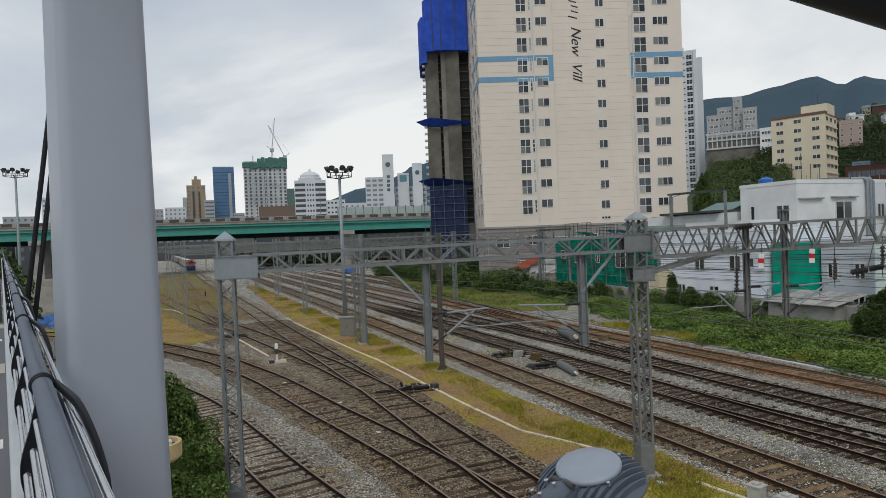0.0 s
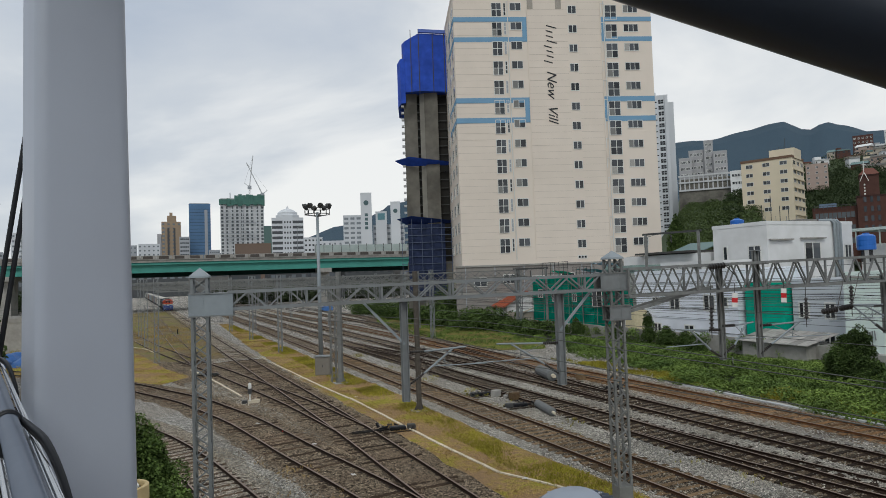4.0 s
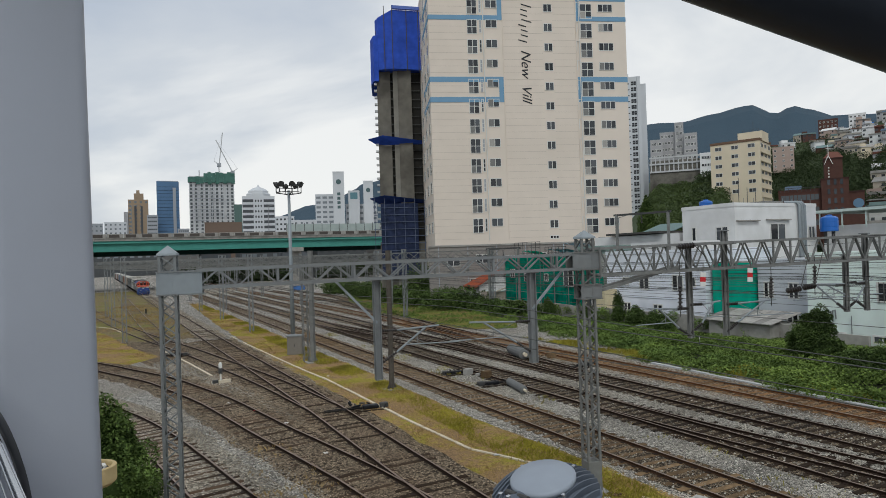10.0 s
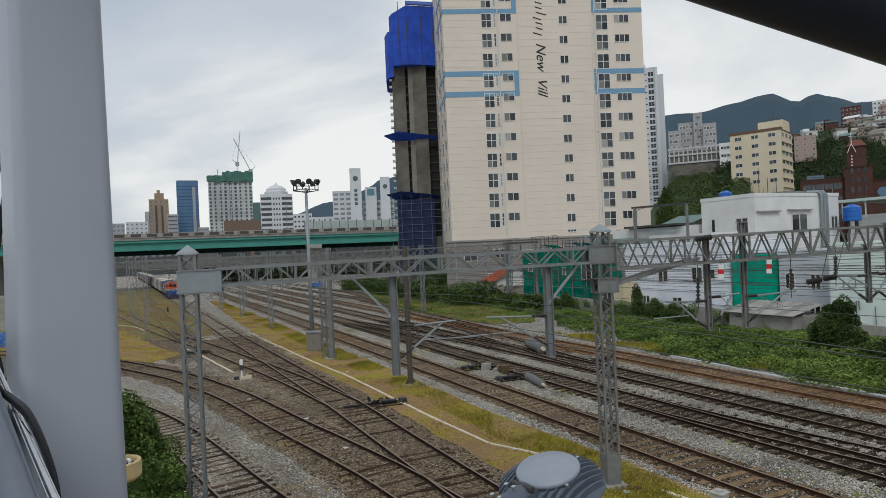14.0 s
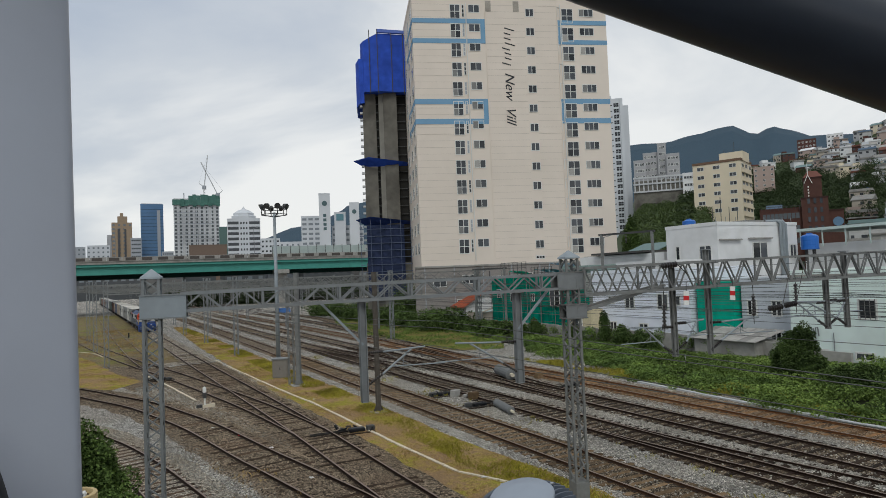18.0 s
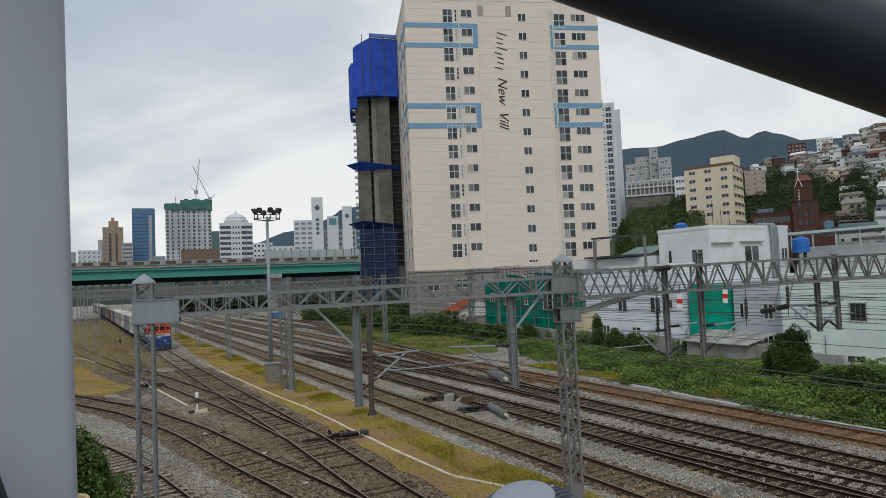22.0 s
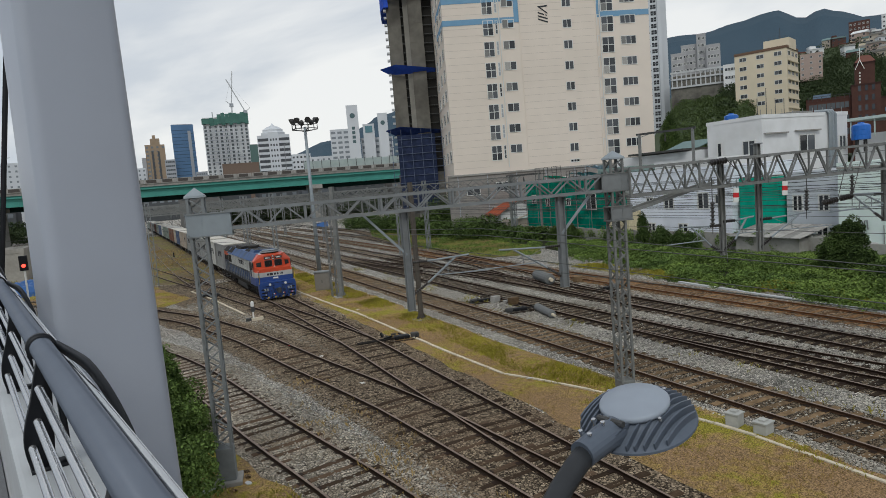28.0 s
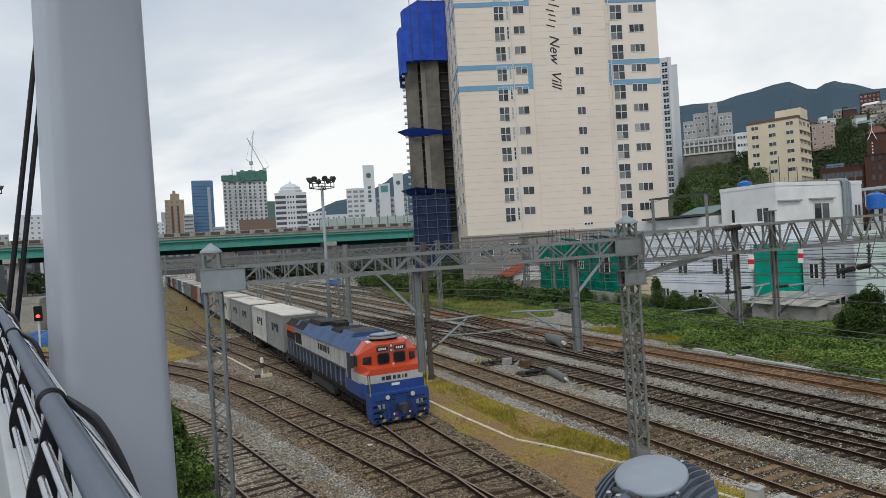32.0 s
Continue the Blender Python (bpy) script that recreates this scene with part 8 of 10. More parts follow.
def overpass():
    t = thing("road_viaduct", "teal-green steel road viaduct crossing the railway", "viaduct", pose(0, 196, 0, 0, 0, -5), kind="structure")
    x0, x1 = -170, 88
    bm = B()
    box(bm, x0, -5, 13.6, x1, 5, 14.4)
    part("deck", bm, CONCRETE, t)
    for y, zb in ((-4.4, 10.9), (-1.5, 11.0), (1.5, 11.0), (4.4, 11.0)):
        bm = B()
        box(bm, x0, y - 0.2, zb, x1, y + 0.2, 13.6)
        box(bm, x0, y - 0.5, zb - 0.12, x1, y + 0.5, zb)
        part("girder", bm, GIRDER, t, "teal-green steel girder")
    bm = B()
    box(bm, x0, -5.3, 12.9, x1, -4.62, 13.25)
    part("girder_flange", bm, GIRDER, t)
    # added box; its near-black colour stands for the shade under the deck
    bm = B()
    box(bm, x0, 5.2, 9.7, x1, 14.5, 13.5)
    part("inner_deck", bm, mat("shade_green_soffit", (0.012, 0.035, 0.033), 0.8), t, "added box darkened as the shade under the viaduct")
    for k in range(64):
        bm = B()
        x = x0 + k * 4.0
        box(bm, x, -5.25, 14.3, x + 3.9, -4.9, 15.45)
        part("parapet_panel", bm, CONCRETE, t)
        # dark square whose colour stands for a shaded opening in the parapet
        bm = B()
        box(bm, x + 0.5, -5.3, 14.5, x + 3.0, -5.25, 15.3)
        part("parapet_recess", bm, mat("opening_shade_panel", (0.085, 0.075, 0.07), 0.9), t)
    for k in range(16):
        bm = B()
        x = 45 + k * 2.6
        box(bm, x, -5.15, 15.45, x + 2.5, -5.05, 17.6)
        part("noise_panel", bm, mat("translucent_noise_panel", (0.36, 0.42, 0.41), 0.5, 0, 0.1, 0.5, stain=(0.25, 0.31, 0.29)), t)
        bm = B()
        box(bm, x - 0.12, -5.25, 15.4, x, -4.95, 17.9)
        part("noise_post", bm, STEEL_DARK, t)
    for x in (-120, -70, -34, 48, 84):
        bm = B()
        box(bm, x - 1.3, -3.2, -0.5, x + 1.3, 3.2, 9.6)
        box(bm, x - 1.7, -5, 9.6, x + 1.7, 5, 10.8)
        part("pier", bm, CONCRETE, t)
    for k in range(9):
        bm = B()
        x = -60 + k * 16
        box(bm, x, -4.68, 11.0, x + 0.2, -4.6, 13.6)
        part("stiffener", bm, GIRDER, t)
    for x in (-30, 4, 40):
        bm = B()
        tube(bm, (x, -4, 14.4), (x, -4, 23), 0.1, 0.07, 6)
        tube(bm, (x, -4, 23), (x + 1.6, -4.2, 23.4), 0.07, 0.05, 6)
        part("road_lamp", bm, STEEL_GREY, t)


apartment()
core_tower()
city()
overpass()

# ---- right-hand slope, houses and mountains ----


def ridge(name, label, az0, az1, r0, r1, crest, z0, material, seed, steps=90, rings=14):
    """Wooded land that climbs from r0 to a crest line at r1, given as (azimuth, slope) pairs."""
    bm = B()

    def el(az):
        for (a, e), (b, f) in zip(crest, crest[1:]):
            if a <= az <= b:
                u = (az - a) / (b - a)
                return e + (f - e) * u * u * (3 - 2 * u)
        return crest[-1][1] if az > crest[-1][0] else crest[0][1]
    grid = []
    for i in range(steps + 1):
        az = az0 + (az1 - az0) * i / steps
        row = []
        for j in range(rings + 2):
            u = min(j / rings, 1.0)
            r = r0 + (r1 - r0) * u
            top = 7 + el(az) * r1
            z = z0 + (top - z0) * (u ** 1.25) * (1 + 0.0 * u)
            z += (top - z0) * 0.05 * noise.noise((az * 0.55, u * 5, seed)) * (1 - u * 0.75)
            z += r1 * 0.0016 * noise.noise((az * 5.0, u * 9, seed + 3))
            if j > rings:
                r, z = r1 * 1.25, z0
            row.append(bm.verts.new(polar(az, r, z)))
        grid.append(row)
    for a, b in zip(grid, grid[1:]):
        for j in range(rings + 1):
            bm.faces.new((a[j], a[j + 1], b[j + 1], b[j]))
    return solo(name, bm, material, label, "hill", kind="structure", smooth=True)


CREST_R = [(36, 0.12), (41, 0.165), (45.2, 0.186), (48, 0.185), (50.5, 0.192), (53.3, 0.199), (54.3, 0.190), (54.9, 0.180), (55.6, 0.188), (56.3, 0.190), (57.5, 0.182), (59, 0.170), (63, 0.165), (70, 0.14), (90, 0.08)]
CREST_L = [(4, 0.045), (8, 0.05), (12, 0.065), (15.7, 0.084), (18, 0.098), (20.7, 0.118), (24, 0.135), (30, 0.15), (38, 0.12)]
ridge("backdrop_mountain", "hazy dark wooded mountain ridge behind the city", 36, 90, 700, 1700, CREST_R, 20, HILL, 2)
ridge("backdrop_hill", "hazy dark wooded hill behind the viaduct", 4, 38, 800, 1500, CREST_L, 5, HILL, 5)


SLOPE_CREST = [(30, 0.05), (45, 0.115), (50, 0.122), (54, 0.1379), (57.8, 0.1422), (58, 0.1433), (60.2, 0.1481), (61.8, 0.1573), (63, 0.1666), (65.0, 0.1763), (90, 0.1754)]


def slope_z(az, d):
    """Height of the settled slope on the right."""
    if d < 95:
        return 0.0
    el = SLOPE_CREST[-1][1]
    for (a, e), (b, f) in zip(SLOPE_CREST, SLOPE_CREST[1:]):
        if a <= az <= b:
            el = e + (f - e) * (az - a) / (b - a)
    k = max(0.0, min(1.0, (az - 40) / 6))
    steep = 0.9 + 0.85 * max(0.0, min(1.0, (az - 51) / 3))
    return k * (7 + el * 520) * min(1.0, (d - 95) / 425) ** steep


def house_line(az):
    """How far up the slope the trees end and the terraces of houses begin."""
    return float(np.interp(az, (54, 55, 57, 59, 60, 61.2, 66), (512, 500, 482, 456, 440, 412, 395)))


def slope():
    bm = B()
    grid = []
    for i in range(70):
        az = 36 + i * 0.62
        grid.append([bm.verts.new(polar(az, d, slope_z(az, d) - 0.4 + (1.2 * noise.noise((az * 0.8, d * 0.05, 2)) if d > 100 else 0))) for d in (60, 95, 115, 140, 170, 205, 240, 280, 320, 365, 410, 460, 520, 640)])
    for a, b in zip(grid, grid[1:]):
        for j in range(len(a) - 1):
            bm.faces.new((a[j], a[j + 1], b[j + 1], b[j]))
    solo("hillside", bm, LEAF_FAR, "green wooded hillside above the houses", "hillside", kind="structure", smooth=True)
    rnd = random.Random(21)
    lumps = []
    while len(lumps) < 820:
        az, d = rnd.uniform(49.3, 66), rnd.uniform(190, 515)
        if (49.5 < az < 55.0 and d < 250) or (az > 54 and d < 262):
            continue
        if d > house_line(az) - 8 and rnd.random() < 0.93:
            continue
        if az > 61.2 and rnd.random() < 0.62:
            continue
        p = polar(az, d)
        r = rnd.uniform(1.6, 3.6)
        lumps.append((p.x, p.y, slope_z(az, d) + r * 0.45, r * 1.15, r * 1.15, r))
    for _ in range(60):
        az, d = rnd.uniform(61.2, 62.9), rnd.uniform(330, 400)
        p, r = polar(az, d), rnd.uniform(2.2, 4.0)
        lumps.append((p.x, p.y, slope_z(az, d) + r * 0.8, r * 0.9, r * 0.9, r * 1.5))
    scrub = []
    for _ in range(760):
        az, d = rnd.uniform(44.8, 56), rnd.uniform(104, 292)
        if az > 49.8 and d > 235:
            continue
        p, r = polar(az, d), rnd.uniform(0.7, 1.9)
        scrub.append((p.x, p.y, slope_z(az, d) + r * 0.2, r, r, r * 0.8))
    me = leaf_mesh("hillside_scrub", scrub, 95000, 0.4, 23, LEAF_SLOPE)
    tagged(new("hillside_scrub", me), "light green scrub on the lower hillside", "scrub", kind="stuff")
    me = leaf_mesh("hillside_trees", lumps, 170000, 0.62, 22, LEAF_FAR)
    tagged(new("hillside_trees", me), "dark green trees covering the hillside", "trees", kind="stuff")


slope()


def small_house(az, d, w, depth, h, wall, roof, seed, label, turn=0.0, pitched=False, sink=3.0):
    p = polar(az, d)
    rz = -az + turn
    z = slope_z(az, d)
    rnd = random.Random(int(az * 100) + int(d) * 7)
    t = thing("hillside_house", label, "house", pose(p.x, p.y, z, 0, 0, rz), "houses on the hillside")
    bm = B()
    box(bm, -w / 2, 0, -sink, w / 2, depth, h)
    if rnd.random() < 0.4:
        u = rnd.uniform(0.3, 0.6) * w
        box(bm, -w / 2 + 0.2, 1.2, h, -w / 2 + u, depth - 0.5, h + 2.3)
    part("wall", bm, wall, t)
    bm = B()
    if pitched:
        faces(bm, [(-w / 2 - 0.4, -0.4, h), (w / 2 + 0.4, -0.4, h), (w / 2 + 0.4, depth + 0.4, h), (-w / 2 - 0.4, depth + 0.4, h), (-w / 2 - 0.4, depth / 2, h + depth * 0.28), (w / 2 + 0.4, depth / 2, h + depth * 0.28)], [(0, 1, 5, 4), (2, 3, 4, 5), (0, 4, 3), (1, 2, 5), (0, 3, 2, 1)])
    else:
        box(bm, -w / 2 - 0.25, -0.5, h, w / 2 + 0.25, depth + 0.25, h + 0.3)
        box(bm, -w / 2, -0.4, h + 0.3, w / 2, -0.25, h + rnd.choice((0.5, 0.9, 1.1)))
    part("roof", bm, roof, t)
    n = max(2, int(w / 2.3))
    bm = B()
    for fl in range(max(1, int(h / 2.6))):
        for k in range(n):
            if rnd.random() < 0.15:
                continue
            x, ww = -w / 2 + 0.4 + k * (w - 1.9) / max(1, n - 1), rnd.choice((0.9, 1.3, 1.6))
            box(bm, x, -0.07, 0.9 + fl * 2.6, x + ww, 0.02, 2.1 + fl * 2.6)
    if bm.verts:
        part("window_grid", bm, PANE, t, kind="stuff")
    else:
        bm.free()
    if rnd.random() < 0.25:
        bm = B()
        lathe(bm, [(0.7, h + 0.3), (0.72, h + 1.3), (0.3, h + 1.6)], 10, Matrix.Translation((w * 0.25, depth * 0.5, 0)))
        part("roof_tank", bm, ROOF_BLUE if rnd.random() < 0.6 else YELLOW_WALL, t)


def settlement():
    rnd = random.Random(8)
    cream, pink = mat("buff_wall", (0.42, 0.37, 0.31), 0.85, 0, 0.06, 0.5), mat("pink_buff_wall", (0.40, 0.31, 0.27), 0.85, 0, 0.06, 0.5)
    walls = [WHITE_WALL, TOWER_WHITE, mat("weathered_white_wall", (0.46, 0.46, 0.45), 0.9, 0, 0.1, 0.5, stain=(0.30, 0.29, 0.28), stain_scale=0.4, stain_amount=0.7), GREY_WALL, cream, BRICK_RED, YELLOW_WALL, pink]
    words = ("flat-roofed white house on the hillside", "pale hazy house on the hillside", "flat-roofed white house on the hillside", "flat-roofed grey house on the hillside", "buff house on the hillside", "red-brick house on the hillside", "cream house on the hillside", "pinkish house on the hillside")
    roofs = [CONCRETE, ROOF_GREY, CONCRETE, WHITE_WALL, mat("teal_roof", (0.16, 0.23, 0.23), 0.7), ROOF_GREY, mat("dull_red_roof", (0.15, 0.065, 0.05), 0.8), mat("dusty_blue_roof", (0.15, 0.21, 0.29), 0.7)]

    def place(az, d, w, h, turn, pitched):
        k = rnd.randrange(len(walls))
        small_house(az, d, w, rnd.uniform(6, 8), h, walls[k], rnd.choice(roofs), 0, words[k], turn, pitched)

    # terraces above the trees, one behind the other up to the crest
    for d in range(405, 520, 12):
        az = 54.6
        while az < 67.0:
            w = rnd.uniform(5.0, 9.5)
            if d >= house_line(az) - 4 and rnd.random() < (0.92 if az > 58 else 0.7):
                place(az, d + rnd.uniform(-4, 4), w, rnd.choice((2.6, 2.8, 3.2, 3.4, 5.2, 5.6)), rnd.uniform(-24, 24), rnd.random() < 0.3)
            az += math.degrees((w + rnd.uniform(0.4, 3)) / d)
    # scattered houses lower down, between trees
    for d in (268, 285, 303, 322, 342, 362, 382):
        az = 61.9 + 0.3 * ((d // 10) % 2)
        while az < 67.0:
            w = rnd.uniform(6, 10)
            if rnd.random() < 0.72:
                place(az, d + rnd.uniform(-5, 5), w, rnd.choice((3.0, 5.4, 5.8)), rnd.uniform(-14, 14), rnd.random() < 0.3)
            az += math.degrees((w + rnd.uniform(1, 5)) / d)
    for az, d, w, h in ((55.6, 262, 9, 5.6), (56.9, 275, 10, 6.0), (57.4, 255, 7, 4.0), (60.4, 255, 8, 3.2), (61.0, 240, 9, 3.4), (62.2, 230, 10, 5.6), (63.4, 215, 9, 3.2), (64.4, 240, 9, 5.6), (61.8, 205, 8, 3.2), (65.4, 210, 9, 5.6)):
        place(az, d, w, h, rnd.uniform(-8, 8), False)
    for az, d in ((49.6, 300), (50.4, 330)):
        small_house(az, d, 7, 7, 3.2, WHITE_WALL, CONCRETE, 3, "small pale house among trees", 5)
    block("pale pink apartment tower at the foot of the hillside", 64.66, 68.5, 240, 0.235, mat("pale_pink_wall", (0.50, 0.41, 0.385), 0.85, 0, 0.05, 0.3), 16, cols=6, floor=2.85, ww=1.5, wh=1.5, joined=True, category="apartment building", name="apartment_building", floors_from=8)


settlement()


def yellow_block():
    a, c = polar(50.13, 229), polar(53.8, 225)
    u = c - a
    W, D, z0, z1 = u.length, 13.5, 8, 40.4
    t = shell("apartment_building", "yellow painted apartment building below the hillside", "apartment building", a, math.degrees(math.atan2(u.y, u.x)), W, D, z0, z1, YELLOW_WALL)
    grid_windows(t, W, D, 20, z1, 3, 2.85, 2.2, 1.3, "f", 1.4)
    grid_windows(t, W, D, 20, z1, 3, 2.85, 2.6, 1.4, "r", 1.0)
    bm = B()
    box(bm, W - 7, 2, z1, W + 0.3, 10, z1 + 3.2)
    part("stair_house", bm, YELLOW_WALL, t)
    bm = B()
    box(bm, -0.15, -0.15, z1 - 0.1, W + 0.15, -0.05, z1 + 0.7)
    box(bm, W + 0.05, -0.05, z1 - 0.1, W + 0.15, D, z1 + 0.7)
    part("roof_trim", bm, mat("brown_trim", (0.16, 0.10, 0.07), 0.8), t)
    bm = B()
    for k in range(8):
        tube(bm, (W - 6 + k * 0.7, 4, z1 + 3.2), (W - 6 + k * 0.7, 4, z1 + 4.4), 0.04, seg=5)
    tube(bm, (W - 3, 5, z1 + 3.2), (W - 3, 5, z1 + 7), 0.07, seg=5)
    part("aerial", bm, STEEL_DARK, t)
    for k in range(7):
        for face in ("r",):
            bm = B()
            zz = 38.6 - 2.85 * k
            box(bm, W + 0.02, 0.6, zz - 2.1, W + 0.45, D - 0.6, zz - 1.75)
            part("balcony_slab", bm, YELLOW_WALL, t)


yellow_block()


def tall_white_tower():
    t, w, z = block("tall white apartment tower behind the cream block", 40.5, 44.75, 320, 0.258, TOWER_WHITE, 20, cols=0)
    small, dash, pair = B(), B(), B()
    for k in range(27):
        zz = z - 3.2 - 2.85 * k
        for x in (0.18, 0.42, 0.655):
            box(small, w * x, -0.08, zz, w * x + 1.15, 0.02, zz + 1.25)
        for x in (0.3, 0.755):
            box(dash, w * x, -0.08, zz + 0.3, w * x + 0.8, 0.02, zz + 0.75)
        for x in (0.05, 0.53, 0.82):
            for q in (0.0, 1.25):
                box(pair, w * x + q, -0.08, zz - 0.35, w * x + q + 1.1, 0.02, zz + 0.5)
                box(pair, w * x + q, -0.08, zz + 0.62, w * x + q + 1.1, 0.02, zz + 1.5)
    for nm, bm in (("window_grid", small), ("vent_grid", dash), ("window_grid", pair)):
        part(nm, bm, PANE, t, kind="stuff")
    for x in (w * 0.72, w * 0.935):
        bm = B()
        box(bm, x - 0.12, -0.2, 9, x + 0.12, 0.0, z)
        part("downpipe", bm, TOWER_GREY, t)
    bm = B()
    box(bm, w * 0.6, 2, z, w * 0.78, 12, z + 2.6)
    part("stair_head", bm, TOWER_WHITE, t)
    t, w, z = block("tall white apartment tower wing", 44.75, 45.2, 324, 0.246, TOWER_WHITE, 16, cols=0)


tall_white_tower()


def grey_flats():
    for az0, az1, d, top, low in ((45.4, 46.4, 300, 0.160, 0.14), (46.2, 47.4, 305, 0.170, 0.14), (47.4, 48.1, 303, 0.183, 0.14), (48.1, 49.15, 300, 0.166, 0.14)):
        block("grey hillside apartment block", az0, az1, d, top, GREY_WALL, 12, low - 0.05, 4, 2.9, 1.0, 1.3, joined=False, name="hillside_flats", category="apartment building")
    t, w, z = block("terraced car deck below the grey hillside flats", 45.3, 49.3, 296, 0.128, CONC_DARK, 10, 0.06, 0, joined=False, name="hillside_terrace", category="terrace")
    for k in range(11):
        bm = B()
        box(bm, 0.4 + k * w / 11, -0.3, z - 4.2, 0.9 + k * w / 11, 0.1, z + 2.4)
        part("terrace_post", bm, CONC_PALE, t)
    for dz in (-4.6, -1.2, 1.6):
        bm = B()
        box(bm, 0, -0.5, z + dz, w, 0.0, z + dz + 0.7)
        part("terrace_edge", bm, CONC_PALE, t)
    block("low white building by the hillside flats", 49.3, 50.6, 290, 0.135, WHITE_WALL, 10, 0.08, 4, 3.2, 2.0, 1.2, joined=False, name="hillside_building")
    block("pinkish block on the hillside", 54.7, 56.2, 400, 0.134, mat("pink_buff_wall", (0.40, 0.31, 0.27)), 10, 0.1, 3, 2.9, 1.2, 1.2, joined=False, name="hillside_building")
    block("brick flats on the hill crest", 57.9, 59.2, 520, 0.1655, BRICK_RED, 10, 0.1, 5, 2.9, 1.2, 1.2, joined=False, name="hillside_building")
    block("white building on the hill crest", 59.9, 61.0, 520, 0.1685, WHITE_WALL, 10, 0.1, 4, 2.9, 1.4, 1.2, joined=False, name="hillside_building")


grey_flats()


def church():
    t, w, z = block("dark red-brick church with a square tower", 55.0, 57.95, 185, 0.0715, BRICK_RED, 12, 0.0, 9, 3.2, 0.8, 1.4, joined=True, name="church", category="church")
    inv = t.matrix_world.inverted()
    at = lambda az: (inv @ polar(az, 184)).x
    zl = lambda el: 7 + el * 184
    for x0, x1, y0, z1, nm in ((at(57.95), at(59.75), -1.2, zl(0.087), "tower_base"), (at(58.2), at(59.4), -0.6, zl(0.1145), "tower"), (at(59.75), at(60.75), -0.2, zl(0.0685), "wing")):
        bm = B()
        box(bm, x0, y0, 0, x1, 6, z1)
        part(nm, bm, BRICK_RED, t)
        bm = B()
        box(bm, x0 - 0.12, y0 - 0.12, z1 - 0.35, x1 + 0.12, 6.1, z1)
        part("cornice", bm, mat("dark_brick_band", (0.055, 0.03, 0.027), 0.9), t)
    for r in range(4):
        for c in range(3):
            bm = B()
            x = at(58.35) + c * 1.35
            box(bm, x, -1.28, zl(0.078) - r * 2.3, x + 0.6, -1.18, zl(0.078) - r * 2.3 + 1.3)
            part("window", bm, PANE, t)
    bm = B()
    tube(bm, (at(60.35), -0.2, zl(0.052)), (at(60.35), -0.32, zl(0.052)), 1.15, seg=18)
    part("arched_window", bm, mat("blue_stained_glass", (0.10, 0.19, 0.30), 0.3), t, "round-headed blue window")
    bm = B()
    for k in range(10):
        box(bm, 0.4 + k * w / 10, -0.5, z, 0.5 + k * w / 10, -0.42, z + 1.0)
    box(bm, 0.3, -0.5, z + 0.95, w, -0.42, z + 1.05)
    part("roof_rail", bm, STEEL_DARK, t)
    bm = B()
    box(bm, 1.5, 1.0, z, w * 0.55, 6, z + 1.6)
    part("blue_roof_room", bm, mat("dusty_blue_roof", (0.15, 0.21, 0.29), 0.7), t)
    x0, x1, zt = at(58.2), at(59.4), zl(0.1145)
    W = x1 - x0
    bm = B()
    faces(bm, [(x0 - 0.2, -0.8, zt), (x1 + 0.2, -0.8, zt), (x1 + 0.2, 6.2, zt), (x0 - 0.2, 6.2, zt), (x0 + W * 0.3, 2, zt + 1.9), (x0 + W * 0.8, 2, zt + 1.7)], [(0, 1, 5, 4), (1, 2, 5), (2, 3, 4, 5), (3, 0, 4), (0, 3, 2, 1)])
    part("tower_roof", bm, mat("dull_red_roof", (0.15, 0.065, 0.05), 0.8), t)
    bm = B()
    for p, q in (((x0, -1, zt - 1.6), (x0 + 0.9, -1, zt + 0.6)), ((x0 + 1.8, -1, zt - 1.6), (x0 + 0.9, -1, zt + 0.6)), ((x0 + 0.9, -1, zt + 0.5), (x0 + 0.9, -1, zt + 3.4)), ((x0 + 0.4, -1, zt + 2.4), (x0 + 1.4, -1, zt + 2.4))):
        bar(bm, p, q, 0.13)
    part("cross", bm, SIGNAL_WHITE, t, "white cross on the gable")
    # white blocks stand for the column of lettering on the tower
    for k in range(5):
        bm = B()
        box(bm, x0 + 0.75, -0.7, zt - 2.6 - k * 0.75, x0 + 1.05, -0.6, zt - 2.2 - k * 0.75)
        part("tower_light", bm, FRAME_WHITE, t)


church()

# houses along the railway wall: they face the tracks, in a row at the same distance from them


def row_house(name, label, x, y0, y1, z1, wall, depth=9, z0=0.0, category="house", parapet=0.35, roof=None):
    """A house whose front looks at the tracks and runs from y0 down to y1."""
    t = shell(name, label, category, (x, y0), -90, y0 - y1, depth, z0, z1, wall, roof, parapet)
    return t, (y0 - y1, depth)


SHEET_TIN = mat("weathered_tin", (0.36, 0.34, 0.32), 0.55, 0.2, 0.3, 1.4)


